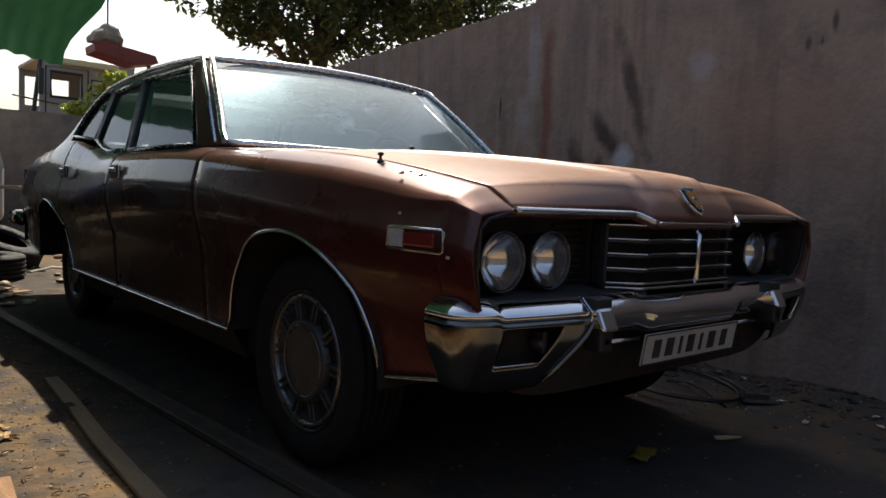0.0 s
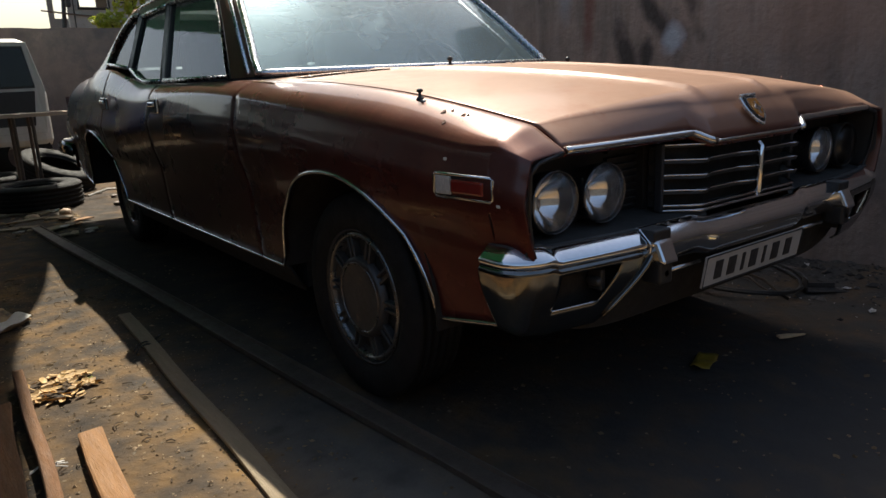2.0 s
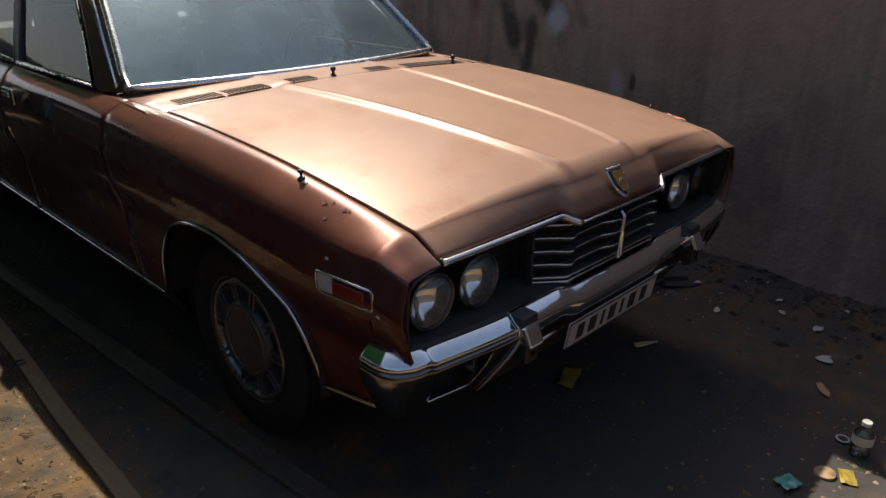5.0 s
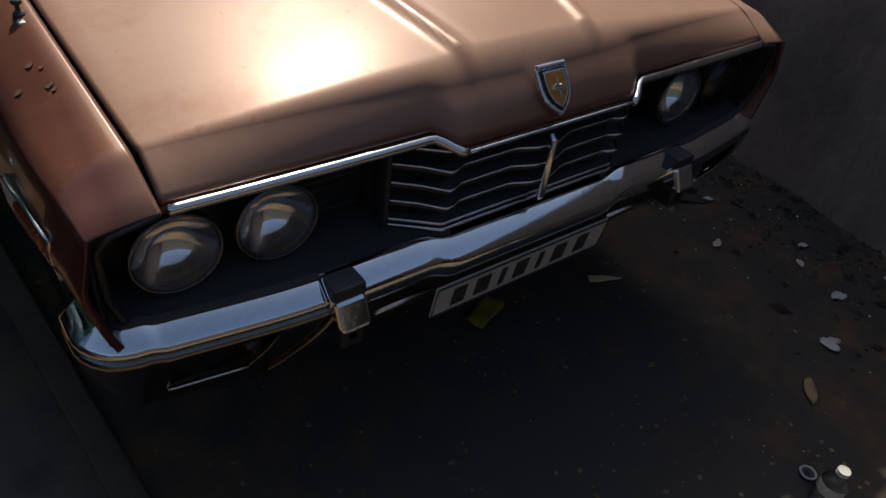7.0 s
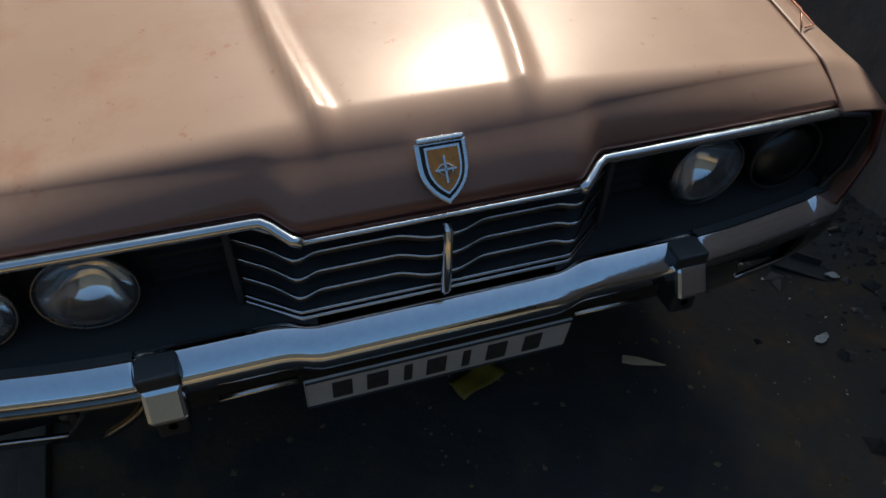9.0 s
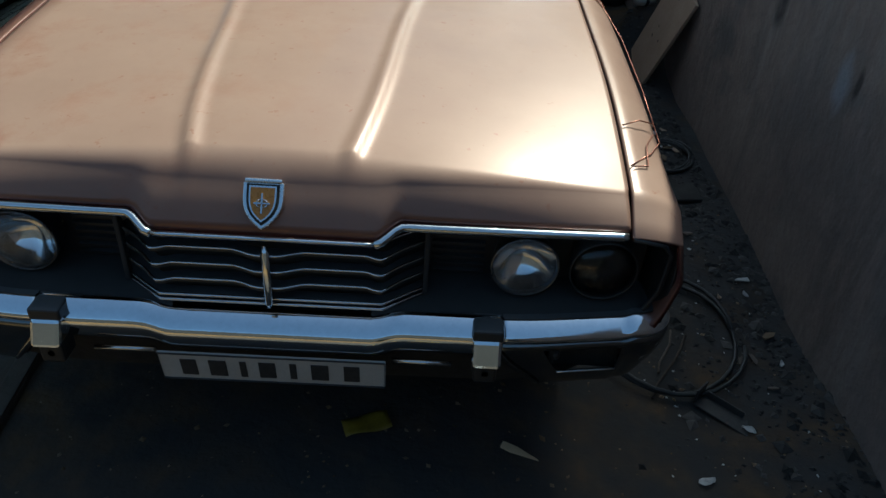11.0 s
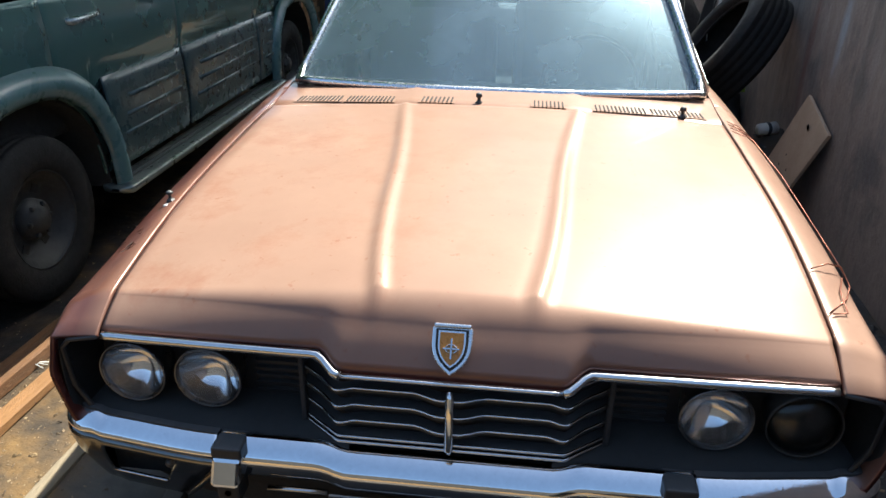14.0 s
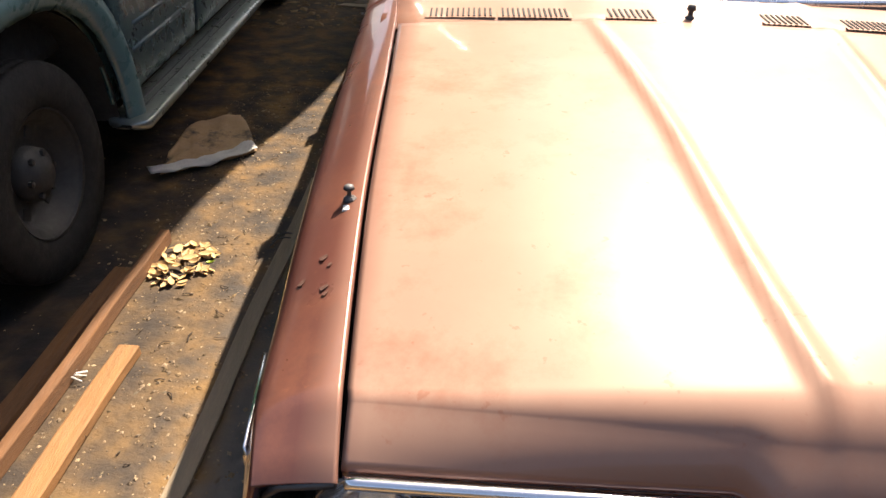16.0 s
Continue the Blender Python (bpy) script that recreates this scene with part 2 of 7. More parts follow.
def wall_marks(mat, marks, plane="yz"):
    """Soft-edged marks with shapes of their own on a wall, or shade painted into a floor: rows of centre y, z (or x,
    y), half sizes, lean in degrees, colour and strength.
    """
    nt = mat.node_tree
    N, L = nt.nodes, nt.links
    bs = N["Principled BSDF"]
    col = bs.inputs["Base Color"].links[0].from_socket
    tc = N.new("ShaderNodeTexCoord")
    nz = N.new("ShaderNodeTexNoise")
    nz.inputs["Scale"].default_value = 7.0
    nz.inputs["Detail"].default_value = 6.0
    L.new(tc.outputs["Object"], nz.inputs["Vector"])
    for cy, cz, ry, rz, lean, rgb, amount in marks:
        mp = N.new("ShaderNodeMapping")
        mp.vector_type = "TEXTURE"
        if plane == "yz":
            mp.inputs["Location"].default_value = (0, cy, cz)
            mp.inputs["Rotation"].default_value = (radians(lean), 0, 0)
            mp.inputs["Scale"].default_value = (1000.0, ry, rz)
        else:
            mp.inputs["Location"].default_value = (cy, cz, 0)
            mp.inputs["Rotation"].default_value = (0, 0, radians(lean))
            mp.inputs["Scale"].default_value = (ry, rz, 1000.0)
        L.new(tc.outputs["Object"], mp.inputs["Vector"])
        ln = N.new("ShaderNodeVectorMath")
        ln.operation = "LENGTH"
        L.new(mp.outputs["Vector"], ln.inputs[0])
        ad = N.new("ShaderNodeMath")
        ad.operation = "MULTIPLY_ADD"
        ad.inputs[1].default_value = 1.6
        L.new(nz.outputs["Fac"], ad.inputs[0])
        L.new(ln.outputs["Value"], ad.inputs[2])
        mr = N.new("ShaderNodeMapRange")
        mr.inputs["From Min"].default_value, mr.inputs["From Max"].default_value = (1.25, 2.0) if plane == "yz" else (1.1, 2.1)
        mr.inputs["To Min"].default_value, mr.inputs["To Max"].default_value = amount, 0.0
        L.new(ad.outputs[0], mr.inputs["Value"])
        mx = N.new("ShaderNodeMix")
        mx.data_type = "RGBA"
        mx.inputs[7].default_value = (*rgb, 1)
        L.new(mr.outputs["Result"], mx.inputs["Factor"])
        L.new(col, mx.inputs[6])
        col = mx.outputs[2]
    L.new(col, bs.inputs["Base Color"])


RUSTY, SOOT, PALE = (0.16, 0.062, 0.045), (0.045, 0.037, 0.034), (0.38, 0.42, 0.48)
UPPER_MARKS = [
    (2.00, 1.45, 0.055, 0.55, 0, RUSTY, 0.75), (2.13, 1.72, 0.06, 0.30, 0, PALE, 0.35), (1.33, 1.45, 0.05, 0.36, -18, SOOT, 0.8),
    (1.50, 1.20, 0.06, 0.24, -40, SOOT, 0.95), (1.38, 1.07, 0.075, 0.085, 0, PALE, 0.9), (2.43, 1.44, 0.014, 0.09, 0, SOOT, 0.9),
    (1.62, 1.00, 0.10, 0.10, 0, SOOT, 0.45), (2.77, 1.05, 0.05, 0.22, 0, PALE, 0.6), (3.20, 0.95, 0.05, 0.40, 0, RUSTY, 0.6)]
SMALL_MARKS = [
    (2.20, 1.33, 0.07, 0.12, 0, PALE, 0.3), (0.37, 1.575, 0.018, 0.035, 0, SOOT, 0.8), (0.31, 1.58, 0.012, 0.03, 0, SOOT, 0.8),
    (0.26, 1.66, 0.015, 0.05, 0, SOOT, 0.8), (0.55, 1.25, 0.35, 0.35, 20, (0.26, 0.17, 0.13), 0.4), (1.75, 1.7, 0.10, 0.45, 0, (0.16, 0.13, 0.12), 0.5),
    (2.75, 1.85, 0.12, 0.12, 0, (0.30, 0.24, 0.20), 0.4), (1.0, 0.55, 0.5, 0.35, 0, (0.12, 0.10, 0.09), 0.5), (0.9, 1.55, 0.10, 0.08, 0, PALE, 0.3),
    (1.70, 1.00, 0.065, 0.18, -22, SOOT, 0.9), (1.56, 0.94, 0.05, 0.17, 8, SOOT, 0.9), (0.97, 0.78, 0.05, 0.09, 0, PALE, 0.45), (0.87, 0.81, 0.018, 0.05, 0, SOOT, 0.9)]


def streaks(mat, rgb, amount, across=6.0, along=0.55):
    """Long uneven runs down a wall, as rain and soot leave them."""
    N, L = mat.node_tree.nodes, mat.node_tree.links
    bs = N["Principled BSDF"]
    col = bs.inputs["Base Color"].links[0].from_socket
    tc = N.new("ShaderNodeTexCoord")
    mp = N.new("ShaderNodeMapping")
    mp.inputs["Scale"].default_value = (1.0, across, along)
    L.new(tc.outputs["Object"], mp.inputs["Vector"])
    nz = N.new("ShaderNodeTexNoise")
    nz.inputs["Scale"].default_value = 1.0
    nz.inputs["Detail"].default_value = 7.0
    nz.inputs["Roughness"].default_value = 0.65
    L.new(mp.outputs["Vector"], nz.inputs["Vector"])
    mr = N.new("ShaderNodeMapRange")
    mr.inputs["From Min"].default_value, mr.inputs["From Max"].default_value = 0.50, 0.68
    mr.inputs["To Min"].default_value, mr.inputs["To Max"].default_value = 0.0, amount
    L.new(nz.outputs["Fac"], mr.inputs["Value"])
    mx = N.new("ShaderNodeMix")
    mx.data_type = "RGBA"
    mx.inputs[7].default_value = (*rgb, 1)
    L.new(mr.outputs["Result"], mx.inputs["Factor"])
    L.new(col, mx.inputs[6])
    L.new(mx.outputs[2], bs.inputs["Base Color"])


streaks(WALLMAT, (0.12, 0.098, 0.088), 0.55)
streaks(WALLMAT, (0.36, 0.31, 0.28), 0.35, 9.0, 0.9)
wall_marks(WALLMAT, UPPER_MARKS)
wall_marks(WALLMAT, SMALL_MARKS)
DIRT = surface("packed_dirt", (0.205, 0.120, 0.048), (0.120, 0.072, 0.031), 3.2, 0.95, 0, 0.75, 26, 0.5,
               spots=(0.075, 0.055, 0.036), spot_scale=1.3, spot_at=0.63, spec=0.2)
# Dark rows put the shade around the cars and wall into the dirt's colour.
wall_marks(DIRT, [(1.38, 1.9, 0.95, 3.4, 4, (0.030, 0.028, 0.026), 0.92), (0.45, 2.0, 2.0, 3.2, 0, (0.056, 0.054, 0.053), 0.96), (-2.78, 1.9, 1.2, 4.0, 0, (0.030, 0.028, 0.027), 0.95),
                  # The last row is out of view and darkens what the fender reflects.
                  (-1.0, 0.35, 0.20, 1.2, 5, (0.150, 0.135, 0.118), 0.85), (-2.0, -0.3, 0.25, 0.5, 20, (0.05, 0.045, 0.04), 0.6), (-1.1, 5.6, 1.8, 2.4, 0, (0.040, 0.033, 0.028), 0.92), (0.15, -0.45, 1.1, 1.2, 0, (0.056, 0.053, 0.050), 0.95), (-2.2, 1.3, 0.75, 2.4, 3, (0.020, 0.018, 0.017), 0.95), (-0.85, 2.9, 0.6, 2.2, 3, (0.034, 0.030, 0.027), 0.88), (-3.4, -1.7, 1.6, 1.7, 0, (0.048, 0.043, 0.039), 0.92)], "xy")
STONES = surface("pebbles", (0.24, 0.165, 0.095), (0.13, 0.09, 0.054), 3, 0.9, 0, 0.2, 60, island=0.5)
LITTER = surface("mixed_litter", (0.052, 0.046, 0.041), (0.022, 0.020, 0.018), 2, 0.8, island=0.95)
CLOD = surface("dirt_clods", (0.20, 0.135, 0.07), (0.10, 0.07, 0.042), 3, 0.95, 0, 0.3, 80, island=0.5, spec=0.2)
TWIG = surface("dry_twigs", (0.10, 0.065, 0.038), (0.05, 0.035, 0.024), 9, 0.9, island=0.6)
DRYLEAF = surface("dry_leaves", (0.62, 0.42, 0.19), (0.48, 0.29, 0.11), 12, 0.7, rand=0.25)
STEEL = surface("rusty_steel", (0.15, 0.115, 0.09), (0.09, 0.072, 0.06), 6, 0.6, 0.4, 0.3, 70, spots=(0.12, 0.06, 0.035), spot_scale=8)
RUSTWOOD = surface("rust_brown_plank", (0.17, 0.073, 0.024), (0.09, 0.043, 0.018), 7, 0.85, 0, 0.35, 60, stretch=(5, 0.6, 5))
WHEELSTEEL = surface("dark_wheel_steel", (0.034, 0.034, 0.033), (0.017, 0.0165, 0.016), 9, 0.65, 0.1, 0.2, 70, spots=(0.06, 0.06, 0.058), spot_scale=8, spot_at=0.60)
STRAW = surface("straw", (0.26, 0.19, 0.11), (0.13, 0.10, 0.06), 4, 0.9, island=0.6)
WOOD = surface("weathered_plank", (0.27, 0.128, 0.042), (0.17, 0.080, 0.027), 7, 0.8, 0, 0.35, 60, stretch=(5, 0.6, 5), rand=0.15)
SUVPAINT = surface("grey_green_paint", (0.082, 0.170, 0.168), (0.072, 0.150, 0.149), 1.4, 0.28, 0.45, 0.012, 150,
                   dust=(0.15, 0.185, 0.175), dust_amount=0.30, coat=1.0, coat_rough=0.06, lie=(0.05, 0.9), rough_var=0.04)
# Flares use this lighter copy of CLADDARK: light from above put into the colour.
CLAD = surface("grey_cladding", (0.095, 0.176, 0.182), (0.066, 0.124, 0.130), 5, 0.30, 0, 0.08, 110, dust=(0.115, 0.138, 0.126), dust_amount=0.4, coat=0.35,
               spots=(0.22, 0.26, 0.24), spot_scale=9, spot_at=0.66)
CLADDARK = surface("dark_grey_cladding", (0.048, 0.078, 0.084), (0.034, 0.058, 0.064), 5, 0.30, 0, 0.08, 110, dust=(0.11, 0.132, 0.13), dust_amount=0.4, coat=0.5, spots=(0.10, 0.125, 0.125), spot_scale=9, spot_at=0.66)
HANDLE = surface("worn_grey_handle", (0.42, 0.45, 0.45), (0.30, 0.33, 0.33), 20, 0.25, 0.6, coat=0.5)
STEPBAR = surface("worn_step_bar", (0.30, 0.33, 0.31), (0.20, 0.225, 0.21), 9, 0.34, 0.65, 0.05, 80, spots=(0.10, 0.085, 0.07), spot_scale=11, spot_at=0.63)
TANBRICK = surface("tan_brick", (0.46, 0.30, 0.16), (0.34, 0.21, 0.11), 5, 0.9, 0, 0.4, 40, rand=0.25)
MORTAR = surface("mortar", (0.20, 0.14, 0.09), (0.13, 0.09, 0.06), 8, 0.95, 0, 0.4, 40)
BLUE = surface("blue_paint", (0.02, 0.07, 0.30), (0.015, 0.05, 0.2), 5, 0.5, 0, 0.1, 60)
DARKWALL = surface("near_black_plain", (0.045, 0.04, 0.036), (0.025, 0.023, 0.021), 3, 0.9, 0, 0.3, 30)
GREEN = surface("green_sheet", (0.09, 0.33, 0.18), (0.065, 0.25, 0.14), 4, 0.55, 0, 0.1, 60, stretch=(1, 1, 1), spots=(0.10, 0.30, 0.17), spot_scale=5)
WHITE = surface("dirty_white_paint", (0.62, 0.60, 0.56), (0.48, 0.46, 0.42), 4, 0.45, 0, 0.1, 80, spots=(0.3, 0.24, 0.18), spot_scale=6, spot_at=0.64)
RED = surface("red_paint", (0.20, 0.028, 0.018), (0.14, 0.022, 0.016), 5, 0.5, 0, 0.1, 60)
# Darker copy of WHITE: the shade on the cab is put into the colour.
SHADEDWHITE = surface("shaded_dirty_white", (0.36, 0.35, 0.34), (0.26, 0.25, 0.24), 4, 0.5, 0, 0.1, 80, spots=(0.16, 0.13, 0.10), spot_scale=6, spot_at=0.6)
PALELIME = surface("pale_lime_paint", (0.62, 0.62, 0.40), (0.52, 0.52, 0.33), 8, 0.6, 0, 0.1, 80)
CLOTH = surface("sackcloth", (0.38, 0.33, 0.28), (0.14, 0.10, 0.085), 4, 0.95, 0, 0.4, 70)
LEAF = surface("tree_leaves", (0.030, 0.044, 0.016), (0.050, 0.066, 0.024), 3, 0.55, island=0.45)
BUSHLEAF = surface("bush_leaves", (0.20, 0.26, 0.03), (0.30, 0.32, 0.05), 3, 0.5, island=0.4)
BARK = surface("bark", (0.09, 0.065, 0.045), (0.05, 0.038, 0.03), 8, 0.95, 0, 0.5, 40)
BOARD = surface("fibre_board", (0.50, 0.36, 0.25), (0.40, 0.28, 0.19), 5, 0.7, 0, 0.1, 80, spots=(0.2, 0.14, 0.1), spot_scale=9, spot_at=0.66)
PALEWOOD = surface("pale_split_wood", (0.74, 0.56, 0.34), (0.60, 0.43, 0.24), 12, 0.7, 0, 0.2, 80, stretch=(1, 6, 6))
PAPER = surface("paper", (0.55, 0.53, 0.5), (0.42, 0.40, 0.37), 10, 0.8, 0, 0.2, 60)
PLASTIC = glass("clear_plastic", (0.9, 0.93, 0.94), 0.15, (0.7, 0.72, 0.73), 0.08)
TEAL = surface("teal_wrapper", (0.05, 0.25, 0.25), (0.10, 0.36, 0.33), 30, 0.35)
YELLOW = surface("yellow_plastic", (0.34, 0.24, 0.02), (0.2, 0.14, 0.02), 20, 0.5)
LIME = surface("lime_plastic", (0.35, 0.45, 0.03), (0.26, 0.36, 0.03), 20, 0.5)
COPPER = surface("copper_wire", (0.26, 0.09, 0.05), (0.17, 0.06, 0.04), 20, 0.4, 0.7)
CABLE = surface("black_cable", (0.02, 0.02, 0.02), (0.035, 0.035, 0.035), 20, 0.5)
CARD = surface("cardboard", (0.38, 0.25, 0.13), (0.28, 0.18, 0.10), 8, 0.9, 0, 0.2, 60, spots=(0.03, 0.03, 0.03), spot_scale=4.5, spot_at=0.52)


def let_light_through(mat, amount, rgb):
    """A thin sheet that glows where the sun is behind it."""
    nt = mat.node_tree
    out = nt.nodes["Material Output"]
    tl = nt.nodes.new("ShaderNodeBsdfTranslucent")
    tl.inputs["Color"].default_value = (*rgb, 1)
    mx = nt.nodes.new("ShaderNodeMixShader")
    mx.inputs[0].default_value = amount
    nt.links.new(nt.nodes["Principled BSDF"].outputs[0], mx.inputs[1])
    nt.links.new(tl.outputs[0], mx.inputs[2])
    nt.links.new(mx.outputs[0], out.inputs["Surface"])


let_light_through(GREEN, 0.30, (0.09, 0.26, 0.16))
let_light_through(LEAF, 0.25, (0.06, 0.09, 0.02))
let_light_through(BUSHLEAF, 0.4, (0.32, 0.36, 0.04))
let_light_through(DRYLEAF, 0.2, (0.5, 0.3, 0.08))

# ---- building helpers ----


def thing(name, label, category, at=(0, 0, 0), rz=0.0, group="", kind=""):
    ob = new(name)
    ob.empty_display_size = 0.1
    ob.matrix_world = pose(*at, 0, 0, rz)
    return tagged(ob, label, category, group, kind)


def finish(ob, mat, smooth):
    ob.data.materials.append(mat)
    if smooth:
        ob.data.polygons.foreach_set("use_smooth", [True] * len(ob.data.polygons))


def part(name, bm, mat, parent=None, label="", smooth=False, thick=0.0, bevel=0.0, sub=0):
    me = bpy.data.meshes.new(name)
    bm.normal_update()
    bm.to_mesh(me)
    bm.free()
    ob = new(name, me)
    finish(ob, mat, smooth)
    if thick:
        md = ob.modifiers.new("thickness", "SOLIDIFY")
        md.thickness, md.offset = abs(thick), (-1 if thick > 0 else 1)
        if smooth and abs(thick) > 0.005:
            ob.modifiers.new("crisp_rim", "WEIGHTED_NORMAL").weight = 50
    if bevel:
        md = ob.modifiers.new("bevel", "BEVEL")
        md.width, md.segments, md.limit_method = bevel, 2, "ANGLE"
    if parent:
        ob.parent = parent
    return tagged(ob, label)


def box(bm, x0, x1, y0, y1, z0, z1, m=None):
    r = bmesh.ops.create_cube(bm, size=1.0)
    mt = Matrix.Translation(((x0 + x1) / 2, (y0 + y1) / 2, (z0 + z1) / 2)) @ Matrix.Diagonal((x1 - x0, y1 - y0, z1 - z0, 1))
    bmesh.ops.transform(bm, matrix=(m @ mt if m else mt), verts=r["verts"])
    return bm


def boxes(*dims):
    bm = bmesh.new()
    for d in dims:
        box(bm, *d)
    return bm


def sheet(fn, nu, nv, us=None, vs=None, bm=None):
    """A grid of faces through fn(u, v), u and v from 0 to 1."""
    bm = bm or bmesh.new()
    us = us if us is not None else np.linspace(0, 1, nu + 1)
    vs = vs if vs is not None else np.linspace(0, 1, nv + 1)
    rows = [[bm.verts.new(fn(u, v)) for v in vs] for u in us]
    for a, b in zip(rows, rows[1:]):
        for i in range(len(vs) - 1):
            bm.faces.new((a[i], b[i], b[i + 1], a[i + 1]))
    return bm


def tube(pts, r, n=8, closed=False, bm=None, flat=1.0, caps=True):
    """A round or flattened bar along points."""
    bm = bm or bmesh.new()
    P = [Vector(p) for p in pts]
    k = len(P)
    rings = []
    up = Vector((0.123, 0.31, 0.94)).normalized()
    for i, p in enumerate(P):
        a = P[(i - 1) % k] if (closed or i) else p
        b = P[(i + 1) % k] if (closed or i < k - 1) else p
        d = (b - a).normalized()
        s = d.cross(up).normalized()
        t = s.cross(d)
        rr = r[i] if isinstance(r, (list, tuple)) else r
        rings.append([bm.verts.new(p + s * (math.cos(q) * rr * flat) + t * (math.sin(q) * rr)) for q in [2 * math.pi * j / n for j in range(n)]])
    pairs = list(zip(rings, rings[1:])) + ([(rings[-1], rings[0])] if closed else [])
    for a, b in pairs:
        for j in range(n):
            bm.faces.new((a[j], a[(j + 1) % n], b[(j + 1) % n], b[j]))
    if caps and not closed:
        bm.faces.new(rings[0][::-1])
        bm.faces.new(rings[-1])
    return bm


def lathe(profile, n=40, axis="x", bm=None, centre=(0, 0, 0)):
    """A turned body from (along the axis, radius) pairs."""
    bm = bm or bmesh.new()
    rings = []
    for a, r in profile:
        ring = []
        for j in range(n):
            q = 2 * math.pi * j / n
            c, s = math.cos(q) * r, math.sin(q) * r
            v = {"x": (a, c, s), "y": (c, a, s), "z": (c, s, a)}[axis]
            ring.append(bm.verts.new(Vector(v) + Vector(centre)))
        rings.append(ring)
    for a, b in zip(rings, rings[1:]):
        for j in range(n):
            bm.faces.new((a[j], a[(j + 1) % n], b[(j + 1) % n], b[j]))
    for ring, (a, r) in ((rings[0], profile[0]), (rings[-1], profile[-1])):
        if r < 0.03:
            bm.faces.new(ring)
    bmesh.ops.recalc_face_normals(bm, faces=bm.faces)
    return bm


def plate(pts, thick, bm=None):
    """A flat outline with thickness; thick is a vector."""
    bm = bm or bmesh.new()
    a = [bm.verts.new(p) for p in pts]
    b = [bm.verts.new(Vector(p) + Vector(thick)) for p in pts]
    bm.faces.new(a)
    bm.faces.new(b[::-1])
    for i in range(len(pts)):
        j = (i + 1) % len(pts)
        bm.faces.new((a[i], b[i], b[j], a[j]))
    bmesh.ops.recalc_face_normals(bm, faces=bm.faces)
    return bm


def keyed(*keys):
    """A smooth curve through keys."""
    xs, ys = np.array([k[0] for k in keys], float), np.array([k[1] for k in keys], float)
    d = np.gradient(ys, xs)

    def at(x):
        x = min(max(x, xs[0]), xs[-1])
        i = min(max(int(np.searchsorted(xs, x)) - 1, 0), len(xs) - 2)
        h = xs[i + 1] - xs[i]
        t = (x - xs[i]) / h
        return float((2 * t**3 - 3 * t * t + 1) * ys[i] + (t**3 - 2 * t * t + t) * h * d[i] + (3 * t * t - 2 * t**3) * ys[i + 1] + (t**3 - t * t) * h * d[i + 1])
    return at


def ease(t):
    t = min(max(t, 0.0), 1.0)
    return t * t * (3 - 2 * t)


def wob(x, y, z=0.0, s=1.0):
    return noise.noise(Vector((x * s, y * s, z * s)))

# ---- ground and walls ----


def ground_height(x, y):
    near = math.exp(-((x + 0.2) ** 2 + (y - 1.5) ** 2) / 60.0)
    h = (0.012 * wob(x, y, 0, 1.3) + 0.006 * wob(x, y, 3, 5.0)) * near
    if x > 1.0:
        h += 0.10 * ease((x - 1.05) / 0.5) * (0.7 + 0.5 * wob(x, y, 7, 1.8)) * (1 if x < 2.3 else 0)
    h += 0.33 * math.exp(-((x - 1.63) ** 2 + (y - 3.32) ** 2) / 0.05)
    return h - 0.004


def axis_steps(lo, hi, step, far):
    out = list(np.arange(lo, hi + 1e-6, step))
    g, e = step, hi
    while e < far:
        g *= 1.6
        e += g
        out.append(e)
    g, e = step, lo
    while e > -far:
        g *= 1.6
        e -= g
        out.insert(0, e)
    return out


gx, gy = axis_steps(-3.2, 2.0, 0.045, 600), axis_steps(-1.6, 6.0, 0.06, 600)
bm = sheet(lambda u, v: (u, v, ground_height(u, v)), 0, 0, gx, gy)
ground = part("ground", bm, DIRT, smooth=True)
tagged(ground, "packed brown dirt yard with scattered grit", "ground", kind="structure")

WALL_X, WALL_LEAN = 1.50, 0.055


def wall_block(name, x0, x1, y0, y1, z1, label, mat=WALLMAT, stepped=False):
    """A plastered wall with an uneven face and a rough coping."""
    bm = bmesh.new()
    lx, ly = x1 - x0, y1 - y0
    long_y = ly > lx
    n = max(2, int((ly if long_y else lx) / 0.06))
    k = 16
    for side in (0, 1):
        def f(u, v, side=side):
            z = -0.15 + (z1 + 0.15) * v
            o = 0.010 * wob(u * max(lx, ly), z, side * 9, 2.0) + 0.004 * wob(u * max(lx, ly), z, side, 9.0)
            if v == 1:
                z += 0.015 * wob(u * max(lx, ly), 3, side, 3.0)
            if long_y:
                y = y0 + ly * u
                if v == 1:
                    z += 0.10 - 0.035 * y
                    # unseen rise and drop of the top, added to shape shade by the bumper
                    if stepped:
                        z += 0.52 * ease((2.13 - y) / 0.13) - 0.78 * ease((1.26 - y) / 0.10) - 0.07 * ease((0.8 - y) / 0.5)
                return ((x0 if side == 0 else x1) + o + WALL_LEAN * y, y, z)
            return (x0 + lx * u, (y0 if side == 0 else y1) + o, z)
        sheet(f, n, k, bm=bm)
    bmesh.ops.bridge_loops(bm, edges=[e for e in bm.edges if e.is_boundary])
    bmesh.ops.recalc_face_normals(bm, faces=bm.faces)
    w = part(name, bm, mat, smooth=False)
    return tagged(w, label, "wall", kind="structure")


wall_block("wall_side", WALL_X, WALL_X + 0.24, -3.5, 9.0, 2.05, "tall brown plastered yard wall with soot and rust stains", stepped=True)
# Two unseen walls added in front and far left to darken what chrome reflects.
wall_block("wall_front", -9.0, 1.30, -3.4, -3.2, 1.9, "unseen dark wall added in front to darken reflections", DARKWALL)
